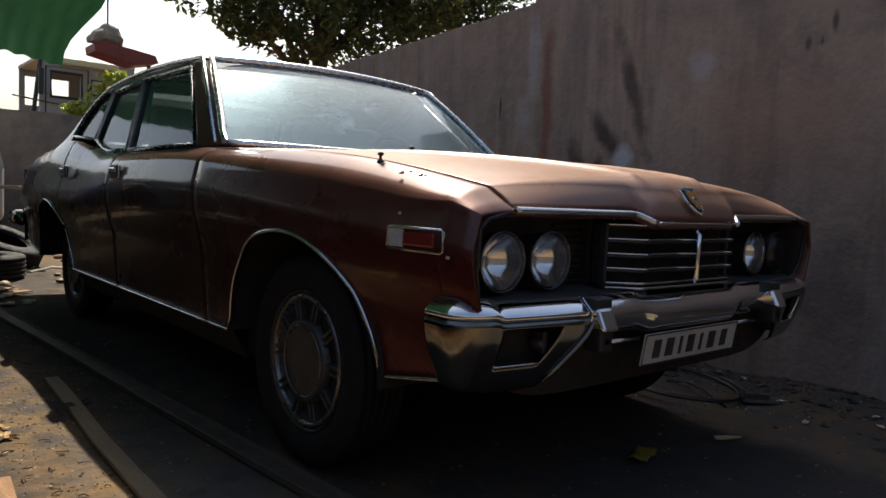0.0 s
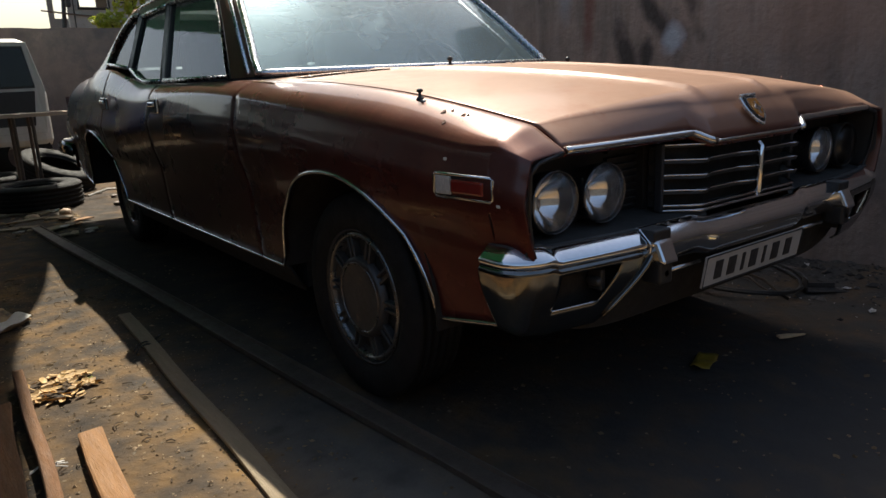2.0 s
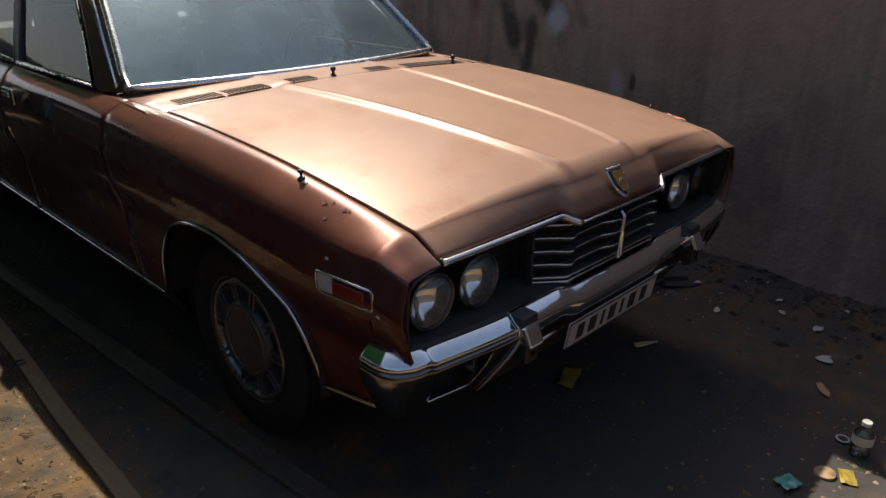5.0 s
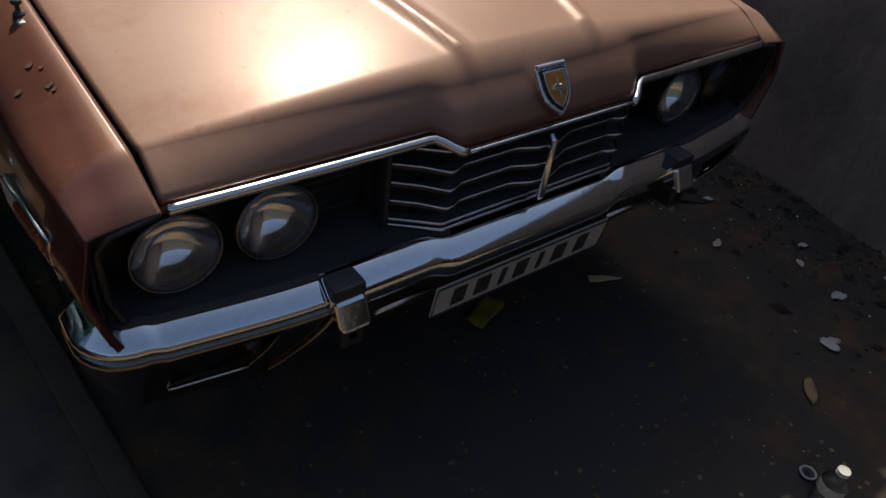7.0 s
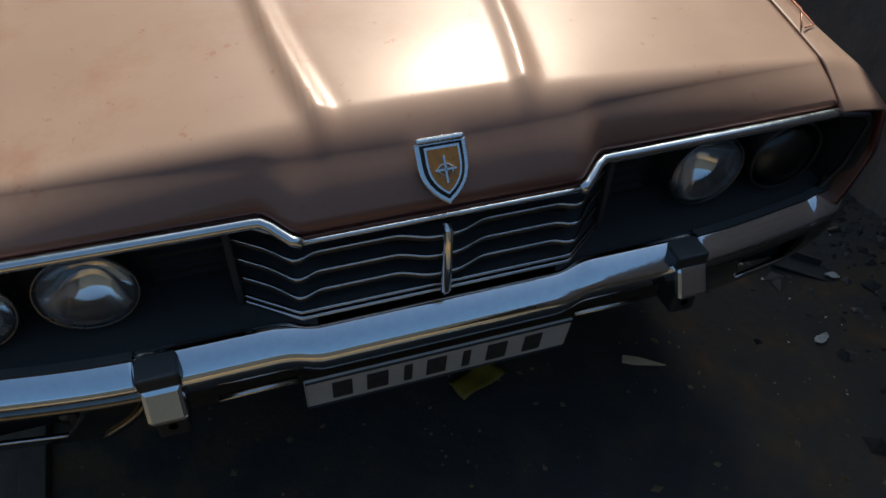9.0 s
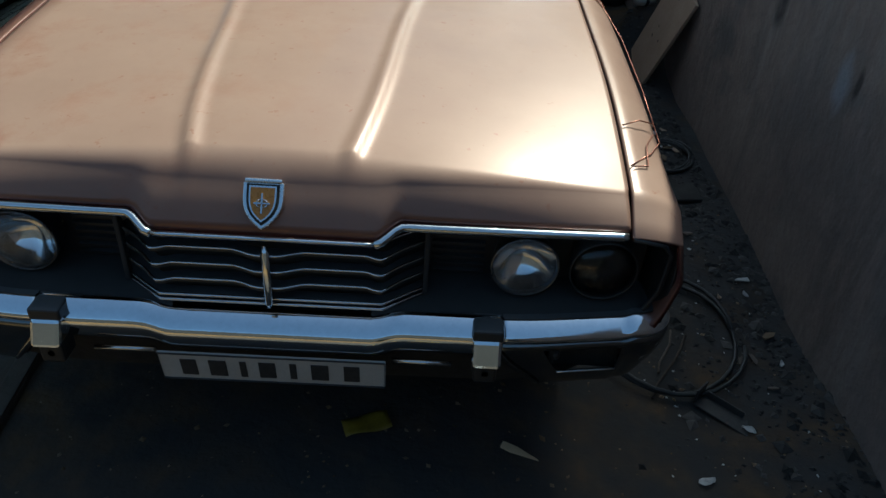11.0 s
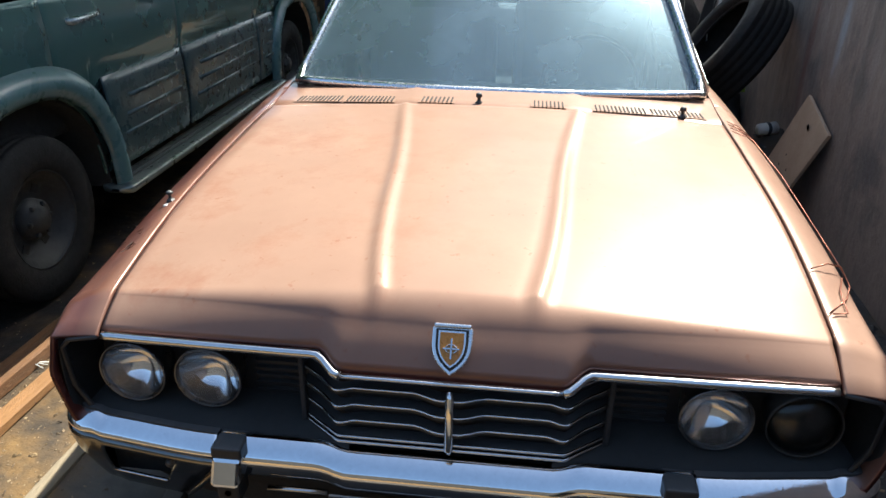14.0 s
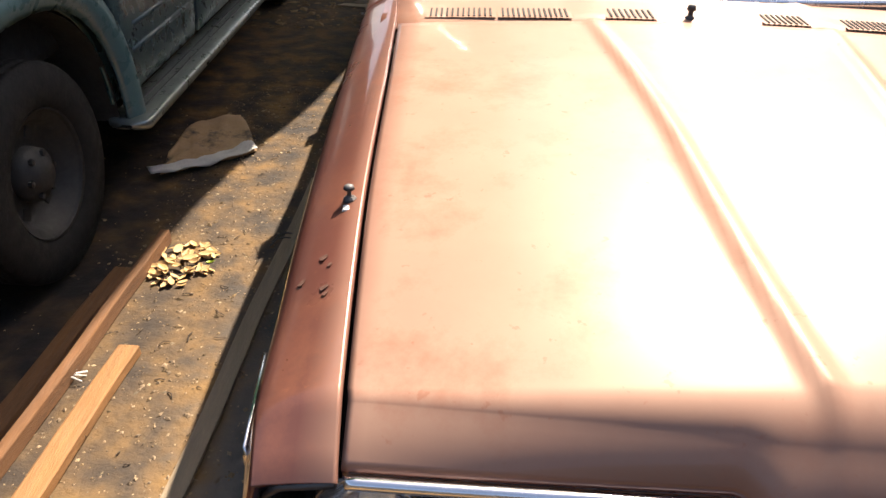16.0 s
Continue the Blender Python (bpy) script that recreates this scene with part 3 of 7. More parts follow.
wall_block("wall_left", -5.9, -5.7, -3.4, 9.0, 1.9, "unseen dark wall added at the far left to darken reflections", DARKWALL)
wall_block("wall_back", -9.0, WALL_X + 0.48, 9.0, 9.24, 1.65, "low brown plastered wall across the back of the yard")


# ---- the brown saloon car ----
car = thing("saloon_car", "faded copper-brown four-door saloon car from the seventies, dusty", "car")
YF, YR, WR = 0.772, 3.66, 0.315
HALF = keyed((0, 0.797), (0.1, 0.811), (0.3, 0.822), (0.75, 0.834), (1.4, 0.842), (2.4, 0.850), (3.2, 0.853), (3.8, 0.850), (4.4, 0.825), (4.95, 0.75))
CREASE = 0.084
TOPS = keyed((0.084, 0.8465), (0.14, 0.857), (0.2, 0.868), (0.445, 0.906), (0.9, 0.945), (1.4, 0.962), (2.4, 0.962), (2.7, 0.966), (2.95, 0.995), (3.25, 1.035), (3.6, 1.050), (3.9, 1.022), (4.2, 1.000), (4.5, 0.976), (4.95, 0.866))


def TOPZ(y):
    """Height of the inner top edge of the body side; the nose falls away in front of the crease."""
    return TOPS(y) if y > CREASE else 0.798 + (0.8465 - 0.798) * max(y, 0.0) / CREASE


INX = keyed((0, 0.697), (0.1, 0.703), (0.375, 0.716), (0.95, 0.728), (1.30, 0.740), (1.6, 0.762), (2.2, 0.775), (3.0, 0.772), (3.4, 0.762), (3.9, 0.745), (4.5, 0.71), (4.95, 0.65))
SHX, SHZ = keyed((0, 0), (0.22, 0.20), (0.5, 0.55), (0.82, 0.88), (1, 1)), keyed((0, 0), (0.22, 0.03), (0.5, 0.30), (0.82, 0.70), (1, 1))
DROP = keyed((0, 0.012), (0.084, 0.036), (0.2, 0.058), (0.4, 0.070), (1.0, 0.07), (1.5, 0.055), (2.3, 0.065), (2.7, 0.11), (3.1, 0.19), (3.5, 0.21), (4.0, 0.17), (4.5, 0.13), (4.95, 0.12))


def sill_z(y):
    z = 0.366 + 0.17 * (0.345 - y) if y < 0.5 else 0.335
    if y < 0.10:
        z = 0.572
    if y > 4.1:
        z = 0.335 + 0.10 * (y - 4.1) / 0.85
    for c in (YF, YR):
        q = abs(y - c) / 0.427
        if q < 1:
            e = 1.95 if y < c else 2.2
            z = max(z, 0.33 + 0.372 * (1 - q**e) ** (1 / e))
    return z


def side_point(y, s, zb):
    """A point of the right-hand body side; s from the inner top edge (0) to the lower edge (1)."""
    w, zt, xi, d = HALF(y), TOPZ(y), INX(y), DROP(y)
    if s < 0.3:
        return xi + (w - xi) * SHX(s / 0.3), zt - d * SHZ(s / 0.3)
    z0 = zt - d
    z = z0 + (zb - z0) * (s - 0.3) / 0.7
    h = (z0 - z) / max(z0 - 0.33, 0.01)
    crease = 0.006 * math.exp(-((z - (z0 - 0.09)) / 0.03) ** 2)
    return w + 0.024 * math.sin(math.pi * min(max(h, 0) * 1.9, 1)) + crease - 0.042 * max(h, 0) ** 1.15, z


def spread(values, gap=0.008):
    """Sorted values with those too close to the one before left out; the last one stays."""
    vals = sorted(values)
    out = [vals[0]]
    for v in vals[1:-1]:
        if (v - out[-1] > gap or 0.07 < v < 0.102) and vals[-1] - v > gap:
            out.append(v)
    return out + [vals[-1]]


def body_panel(name, y0, y1, sgn, parent, label=""):
    ys = set(np.linspace(y0, y1, int((y1 - y0) / 0.035) + 2)) | ({0.078, 0.090, 0.0995, 0.1005} if y0 < 0.1 else set())
    for c in (YF, YR):
        for q in np.linspace(0, math.pi, 41):
            y = c + 0.427 * math.cos(q)
            if y0 < y < y1:
                ys.add(y)
    ys = spread(ys)
    ss = list(np.linspace(0, 0.3, 16)) + list(np.linspace(0.3, 1, 19))[1:]

    def f(y, s):
        x, z = side_point(y, s, sill_z(y))
        return (sgn * x, y, z)
    bm = sheet(f, 0, 0, ys, ss)
    if sgn > 0:
        bmesh.ops.reverse_faces(bm, faces=bm.faces)
    return part(name, bm, PAINT, parent, label, smooth=True, thick=0.012)


def edge_trim(y0, y1, sgn, parent, n=60):
    pts = []
    ys = spread(set(np.linspace(y0, y1, n)) | {c + 0.426 * math.cos(q) for c in (YF, YR) for q in np.linspace(0, math.pi, 41) if y0 < c + 0.426 * math.cos(q) < y1})
    for y in ys:
        x, z = side_point(y, 1.0, sill_z(y))
        pts.append((sgn * (x + 0.003), y, z))
    part("edge_trim", tube(pts, 0.0065, 6), TRIM, parent, "thin bright edge trim", smooth=True)


for sgn in (-1, 1):
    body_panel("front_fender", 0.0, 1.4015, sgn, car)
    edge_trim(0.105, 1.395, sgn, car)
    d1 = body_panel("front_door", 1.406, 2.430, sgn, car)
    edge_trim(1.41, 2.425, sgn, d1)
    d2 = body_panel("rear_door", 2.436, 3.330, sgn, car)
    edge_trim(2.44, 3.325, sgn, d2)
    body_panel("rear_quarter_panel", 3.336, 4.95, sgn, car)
    edge_trim(3.34, 4.9, sgn, car)
    # rocker below the doors
    part("rocker_panel", sheet(lambda u, v: (sgn * (0.80 - 0.06 * v), 1.20 + 2.02 * u, 0.334 - 0.10 * v), 8, 3), UNDER, car, smooth=True, thick=0.01)
    # wheel wells
    for yc in (YF, YR):
        bm = sheet(lambda u, v: (sgn * (0.57 + 0.232 * v), yc - 0.44 * math.cos(math.pi * u), 0.335 + 0.40 * math.sin(math.pi * u) ** 0.8), 24, 2)
        part("wheel_well", bm, UNDER, car, smooth=True, thick=0.006)
    # door handles
    for d, y in ((d1, 2.30), (d2, 3.20)):
        zc = 0.868
        x, _ = side_point(y, 0.42, 0.335)
        part("door_handle", boxes((*sorted((sgn * (x - 0.012), sgn * (x + 0.004))), y - 0.060, y + 0.060, zc - 0.034, zc + 0.032)), TRIM, d, "thin bright handle surround", bevel=0.010)
        part("handle_cup", boxes((*sorted((sgn * (x - 0.004), sgn * (x + 0.0055))), y - 0.056, y + 0.056, zc - 0.029, zc + 0.030)), BLACK, d, "dark recessed handle cup", bevel=0.009)
        part("handle_flap", boxes((*sorted((sgn * (x + 0.001), sgn * (x + 0.013))), y - 0.044, y + 0.044, zc - 0.004, zc + 0.020)), CHROME, d, "chrome pull flap", bevel=0.006)

# dark pillars behind the door gaps
for sgn in (-1, 1):
    for y in (1.403, 2.433, 3.333):
        part("door_post", boxes((*sorted((sgn * 0.73, sgn * 0.785)), y - 0.03, y + 0.03, 0.42, 0.90)), UNDER, car)

# inner body and floor
part("inner_body", boxes((-0.55, 0.55, 0.40, 4.6, 0.33, 0.70), (-0.72, 0.72, 1.22, 3.2, 0.24, 0.60)), UNDER, car)

# hood


def nose_edge(x):
    """The front edge of the hood: y and z."""
    t = ease((abs(x) - 0.205) / 0.055)
    return -0.035 + 0.033 * t + 0.008 * (abs(x) / 0.69) ** 3 * t, 0.777 + 0.022 * t


def hood_top(x, y):
    zc = HOODC(y)
    side = (abs(x) / 0.70) ** 2.2
    edge = TOPZ(max(y, CREASE)) + 0.002
    z = zc + (edge - zc) * side
    xr = RIBX(y)
    fade = ease((y - 0.040) / 0.03) * (1 - 0.35 * ease((y - 0.9) / 0.3))
    dx = abs(x) - xr
    w = 0.016 if dx > 0 else 0.019
    z += fade * (0.011 * math.exp(-(dx / w) ** 2) + 0.004 * (1 - ease((dx + 0.05) / 0.05)))
    return z


HOODC = keyed((0.0, 0.880), (0.05, 0.892), (0.12, 0.906), (0.3, 0.930), (0.6, 0.955), (0.9, 0.972), (1.2, 0.984))
RIBX = keyed((0.0, 0.135), (0.055, 0.147), (0.12, 0.160), (0.25, 0.180), (0.4, 0.195), (0.65, 0.213), (1.2, 0.280))


def hood_point(u, v):
    q = -1 + 2 * u
    x = q * 0.694
    ye, ze = nose_edge(x)
    yc = 0.046 + 0.038 * q * q
    foot, fold = Vector((x, ye, ze)), Vector((x, yc, hood_top(x, yc)))
    soft = 1 - 0.72 * q * q
    before = foot.lerp(fold, 1 - 0.30 * soft)
    reach = yc + 0.036 * soft

    def top(y):
        xx = q * (INX(y) - 0.006)
        return Vector((xx, y, hood_top(xx, y)))
    after = top(reach)
    if v < 0.10:
        t = v / 0.10
        if t < 0.1:
            return foot + Vector((0, 0.012, -0.006))
        t = (t - 0.1) / 0.9
        bow = 0.004 * math.sin(math.pi * t)
        return foot.lerp(before, t) + Vector((0, -bow, bow * 0.5))
    if v < 0.22:
        t = (v - 0.10) / 0.12
        return before.lerp(fold, t).lerp(fold.lerp(after, t), t)
    return top(reach + (1.185 - reach) * (v - 0.22) / 0.78)


us = np.linspace(0, 1, 161)
vs = [0.0, 0.010] + list(np.linspace(0.02, 0.10, 7)) + list(np.linspace(0.10, 0.22, 13))[1:] + [0.22 + 0.78 * (i / 60) ** 1.25 for i in range(1, 61)]
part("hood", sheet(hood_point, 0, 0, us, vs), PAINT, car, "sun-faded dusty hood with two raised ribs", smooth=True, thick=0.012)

# dark channels under the gaps beside the hood, added to stop sun leaking through
for sgn in (-1, 1):
    part("hood_channel", sheet(lambda u, v: (sgn * (INX(0.03 + 1.17 * u) - 0.05 + 0.10 * v), 0.03 + 1.17 * u, TOPZ(max(0.03 + 1.17 * u, CREASE)) - 0.035 - 0.03 * v), 24, 2), UNDER, car, smooth=True)

# bright lip along the hood edge and down round the grille step
for sgn in (-1, 1):
    pts = []
    for x in np.linspace(0.688, 0.206, 40):
        y, z = nose_edge(x)
        pts.append((sgn * x, y - 0.004, z - 0.002))
    part("hood_lip", tube(pts, 0.0085, 8), TRIM, car, "bright hood edge moulding", smooth=True)
pts = [(x, nose_edge(x)[0] - 0.003, nose_edge(x)[1] - 0.002) for x in np.linspace(-0.205, 0.205, 21)]
part("hood_lip", tube(pts, 0.004, 6), TRIM, car, smooth=True)

# cowl with vents
def cowl_point(u, v):
    x = -0.775 + 1.55 * u
    y0, y1 = 1.192, 1.405 + 0.10 * (abs(x) / 0.725) ** 2
    y = y0 + (y1 - y0) * v
    z0 = hood_top(x, 1.192)
    k = ease((abs(x) - 0.66) / 0.09)
    z0 = z0 + (TOPZ(y) - 0.004 - z0) * k
    return (x, y, z0 + 0.004 * v - 0.01 * (v == 0))


part("cowl_panel", sheet(cowl_point, 40, 8), PAINT, car, smooth=True, thick=0.01)


def vent(x0, x1, n):
    def plate_at(u, w):
        x = x0 - 0.006 + (x1 - x0 + 0.012) * u
        return (x, 1.196 + 0.03 * (abs(x) / 0.7) ** 2 + 0.082 * w, hood_top(x, 1.192) + 0.0012)
    v = part("cowl_vent", sheet(plate_at, 12, 1), PAINT, car, "slotted air vent", smooth=True)
    for i in range(n):
        x = x0 + (x1 - x0) * (i + 0.5) / n
        w = (x1 - x0) / n * 0.17
        y0 = 1.208 + 0.03 * (abs(x) / 0.7) ** 2
        z = hood_top(x, 1.192) + 0.002
        m = Matrix.Translation((x, y0 + 0.028, z)) @ Matrix.Rotation(-0.0, 4, "X")
        slot = boxes((-w, w, -0.033, 0.033, -0.006, 0.0016))
        bmesh.ops.transform(slot, matrix=m, verts=slot.verts)
        part("slot", slot, UNDER, v)


for a, b, n in ((-0.662, -0.505, 12), (-0.488, -0.325, 13), (-0.235, -0.125, 8), (0.133, 0.237, 8), (0.332, 0.500, 13), (0.512, 0.685, 13)):
    vent(a, b, n)

# washer nozzle, wiper spindle and fender pins
for x, y, z, par in ((-0.042, 1.222, 0.976, car), (0.61, 1.222, 0.958, car)):
    bm = lathe([(0.0, 0.012), (0.012, 0.012), (0.016, 0.006), (0.026, 0.006), (0.03, 0.011), (0.04, 0.009), (0.043, 0.002)], 12, "z", centre=(x, y, z))
    part("washer_nozzle", bm, BLACK, par, "black washer nozzle", smooth=True)
for sgn in (-1,):
    bm = lathe([(0.0, 0.011), (0.010, 0.009), (0.014, 0.004), (0.022, 0.0035), (0.026, 0.009), (0.031, 0.007), (0.033, 0.002)], 12, "z", centre=(sgn * 0.742, 0.446, 0.896))
    part("mirror_stud", bm, BLACK, car, "broken stud of a fender mirror", smooth=True)
    part("stud_nut", lathe([(0.0, 0.010), (0.006, 0.010), (0.009, 0.006), (0.009, 0.001)], 6, "z", centre=(-0.740, 0.446, 0.900)), HUBCAP, car, "bare metal nut", smooth=False)
    part("paint_chip", boxes((-0.750, -0.738, 0.418, 0.434, 0.890, 0.9015)), WHITE, car, "bare pale patch beside the stud", bevel=0.003)
    rr = random.Random(8)
    for yy in (0.325, 0.305, 0.29, 0.262, 0.25):
        ss_ = rr.uniform(0.10, 0.20)
        px, pz = side_point(yy, ss_, 0.6)
        px2, pz2 = side_point(yy, ss_ + 0.03, 0.6)
        k = rr.uniform(0.004, 0.010)
        blot = [(-px + k * math.cos(q) * rr.uniform(0.5, 1.1), yy + 0.9 * k * math.sin(q) * rr.uniform(0.5, 1.1)) for q in np.linspace(0, 6.28, 8)[:-1]]
        slope = (pz2 - pz) / (px2 - px)
        part("rust_spot", plate([(bx, by, pz + slope * (-bx - px) + 0.0008) for bx, by in blot], (0, 0, 0.0008)), RUST, car, "rust where the paint has blistered")


def bumper_line(x):
    """y of the front of the bumper and height of its top, across the car."""
    ax = abs(x)
    y = -0.058 + 0.008 * ease((ax - 0.2) / 0.05) + 0.040 * ease((ax - 0.45) / 0.4)
    z = 0.583 + 0.010 * ease((ax - 0.20) / 0.07) + 0.007 * ease((ax - 0.725) / 0.022)
    return y, z


# two small bare spots on the fender side
for y, z in ((0.24, 0.777), (0.067, 0.689)):
    best = min((abs(side_point(y, s, 0.6)[1] - z), side_point(y, s, 0.6)[0]) for s in np.linspace(0.3, 1, 60))[1]
    part("bare_spot", boxes((-best - 0.0015, -best + 0.004, y - 0.006, y + 0.005, z - 0.003, z + 0.004)), WHITE, car, "chipped bare spot", bevel=0.0015)

# headlamp recess and lower panel
for sgn in (-1, 1):
    # recess: back plate, roof, floor and outer wall in black
    bm = boxes((min(sgn * 0.305, sgn * 0.775), max(sgn * 0.305, sgn * 0.775), 0.125, 0.14, 0.57, 0.80))
    part("lamp_panel", bm, BLACK, car, "black ribbed lamp panel")
    bm = bmesh.new()
    for i in range(9):
        z = 0.612 + 0.018 * i
        box(bm, *sorted((sgn * 0.318, sgn * 0.43)), 0.112, 0.127, z, z + 0.006)
    part("lamp_panel_ribs", bm, BLACK, car)
    part("lamp_recess_wall", sheet(lambda u, v: (sgn * (0.795 - 0.02 * v + 0.006 * math.sin(math.pi * u)), 0.012 + 0.12 * v, 0.565 + 0.215 * u), 8, 3), BLACK, car, thick=0.008, smooth=True)
    pts = [(sgn * 0.700, 0.004, 0.792), (sgn * 0.765, 0.008, 0.778), (sgn * 0.785, 0.012, 0.755), (sgn * 0.783, 0.02, 0.66), (sgn * 0.765, 0.03, 0.60), (sgn * 0.74, 0.035, 0.585)]
    part("lamp_surround", tube(pts, 0.006, 6), BLACK, car, "dark lamp surround", smooth=True)
    # lower sloping shelf
    def shelf(u, v, sgn=sgn):
        x = 0.20 + 0.60 * u
        yb = 0.125 if x > 0.31 else -0.005 + 0.13 * ease((x - 0.2) / 0.11)
        bl = bumper_line(min(x, 0.74))
        yf = bl[0] + 0.036 + 0.05 * ease((x - 0.74) / 0.06)
        zb = 0.604
        return (sgn * x, yb + (yf - yb) * v, zb + (bl[1] - 0.004 - zb) * v**1.2)
    bm = sheet(shelf, 24, 8)
    bmesh.ops.recalc_face_normals(bm, faces=bm.faces)
    part("lower_shelf", bm, SHELF, car, "dark grey panel under the lamps", smooth=True)
part("front_valance", sheet(lambda u, v: (-0.70 + 1.4 * u, 0.03 + 0.05 * v, 0.56 - (0.222 - 0.09 * abs(2 * u - 1) ** 8) * v), 40, 4), UNDER, car, thick=0.01)
part("core_support", boxes((-0.31, 0.31, 0.10, 0.13, 0.5, 0.80)), UNDER, car)


def headlamp(x, dead=False):
    z, y = 0.678, 0.05
    lamp = part("headlamp", lathe([(0.10, 0.050), (0.03, 0.067), (0.004, 0.0715), (-0.003, 0.0700), (0.0, 0.0675), (0.02, 0.064)], 36, "y", centre=(x, y, z)),
                BLACK if dead else BEZEL, car, "empty dark lamp ring" if dead else "round lamp with a thin dark ring", smooth=True)
    bowl = lathe([(0.008 + 0.048 * (1 - (r / 0.067) ** 2), r) for r in (0.067, 0.06, 0.052, 0.043, 0.033, 0.022, 0.011, 0.003)], 40, "y", centre=(x, y, z))
    part("reflector", bowl, UNDER if dead else REFLECT, lamp, "dark empty bowl" if dead else "silvered bowl", smooth=True)
    lens = lathe([(0.010, 0.0685), (-0.006, 0.061), (-0.015, 0.042), (-0.020, 0.020), (-0.021, 0.003)], 32, "y", centre=(x, y, z))
    part("lens", lens, DEADLENS if dead else LENS, lamp, "clear glass", smooth=True)
    if not dead:
        flutes = bmesh.new()
        for k in range(-7, 8):
            h = 0.066 * math.sqrt(1 - (k / 8.2) ** 2)
            fx = x + 0.0079 * k
            fy = y - 0.0205 + 0.029 * (k / 8.2) ** 2
            tube([(fx, fy + 0.026 * q * q * (1 - (k / 8.2) ** 2), z + h * q) for q in (-0.95, -0.7, -0.45, -0.3)], 0.0008, 4, False, flutes)
        part("lens_flutes", flutes, LENS, lamp, "moulded glass ribs", smooth=True)


for x in (-0.672, -0.509, 0.509):
    headlamp(x)
headlamp(0.672, True)

# grille
GZ0, GZ1 = 0.603, 0.768


def grille_y(x, wave=1.0):
    """Front line of the grille in plan; the slats also curve out at the wings' root and at the post."""
    ax = abs(x)
    y = -0.013 + (0.066 * (ax - 0.222) / 0.084 if ax > 0.222 else 0.0)
    return y - wave * (0.010 * ease((ax - 0.185) / 0.03) * ease((0.262 - ax) / 0.045) + 0.018 * ease((0.075 - ax) / 0.06))


grille = part("grille", sheet(lambda u, v: (-0.30 + 0.6 * u, grille_y(-0.30 + 0.6 * u, 0) + 0.040, GZ0 + (GZ1 - GZ0) * v), 40, 3), UNDER, car, "dark grille with bright bars", thick=0.006)
gxs = list(np.linspace(-0.304, -0.18, 22)) + list(np.linspace(-0.175, 0.175, 61)) + list(np.linspace(0.18, 0.304, 22))
for i in range(1, 4):
    z = GZ0 + 0.012 + (GZ1 - GZ0 - 0.012) * i / 4
    part("grille_bar", sheet(lambda x, v: (x, grille_y(x) + 0.003 + 0.036 * v, z - 0.006 * v), 0, 0, gxs, [0, 0.5, 1.0]), BLACK, grille, "black slat with a bright edge", thick=0.008)
    part("bright_edge", tube([(x, grille_y(x) + 0.001, z + 0.001) for x in gxs], 0.0026, 6), TRIM, grille, "bright slat edge", smooth=True)
for z, r in ((GZ1, 0.003), (GZ0 + 0.013, 0.003), (GZ0, 0.0038)):
    part("grille_rail", tube([(x, grille_y(x, 0) - 0.002, z) for x in gxs], r, 6), TRIM, grille, "bright grille rail", smooth=True)
    part("rail_backing", sheet(lambda x, v: (x, grille_y(x, 0) + 0.034 * v, z - 0.004 * v), 0, 0, gxs, [0, 1.0]), BLACK, grille, thick=0.006)
for sgn in (-1, 1):
    part("grille_side", boxes((*sorted((sgn * 0.301, sgn * 0.312)), 0.040, 0.062, GZ0 - 0.002, GZ1 + 0.004)), SHELF, grille, "dull grey side strip", bevel=0.003)
part("grille_post", tube([(0, -0.033, GZ0 + 0.010), (0, -0.037, GZ0 + 0.02), (0, -0.037, 0.745), (0, -0.031, 0.755)], [0.006, 0.0085, 0.0085, 0.006], 12), CHROME, grille, "chrome centre post", smooth=True)

# shield emblem on the nose
EM = Matrix.Translation((0.0, -0.012, 0.835)) @ Matrix.Rotation(radians(-38), 4, "X") @ Matrix.Diagonal((0.95, 0.9, 0.86, 1))


def shield(w, top, bot, n=9):
    out = [(w * 1.0, top), (-w * 1.0, top)]
    for t in np.linspace(0, 1, n):
        out.append((-w * (1 - t**3.0), top * 0.55 - (top * 0.55 - bot) * t))
    for t in np.linspace(1, 0, n)[1:]:
        out.append((w * (1 - t**3.0), top * 0.55 - (top * 0.55 - bot) * t))
    return out


def shield_plate(w, top, bot, y0, y1):
    bm = plate([(x, y0, z) for x, z in shield(w, top, bot)], (0, y1 - y0, 0))
    bmesh.ops.transform(bm, matrix=EM, verts=bm.verts)
    return bm


em = part("emblem", shield_plate(0.039, 0.046, -0.056, 0.004, -0.006), ALU, car, "chrome shield badge", bevel=0.002)
part("badge_groove", shield_plate(0.0315, 0.042, -0.047, -0.004, -0.008), UNDER, em)
part("badge_rim", shield_plate(0.0265, 0.038, -0.040, -0.007, -0.0105), ALU, em)
part("badge_field", shield_plate(0.023, 0.034, -0.036, -0.009, -0.012), AMBER, em, "amber enamel field")
bm = boxes((-0.0016, 0.0016, -0.0145, -0.0115, -0.022, 0.022), (-0.016, 0.016, -0.0145, -0.0115, -0.0016, 0.0016))
tube([(0.011 * math.cos(q), -0.013, 0.011 * math.sin(q) * 0.8) for q in np.linspace(0, 2 * math.pi, 17)[:-1]], 0.0014, 5, True, bm)
bmesh.ops.transform(bm, matrix=EM, verts=bm.verts)
part("badge_cross", bm, TRIM, em)
bm = boxes((-0.036, 0.036, -0.012, 0.0, 0.044, 0.054))
bmesh.ops.transform(bm, matrix=EM, verts=bm.verts)
part("badge_crown", bm, ALU, em, bevel=0.003)

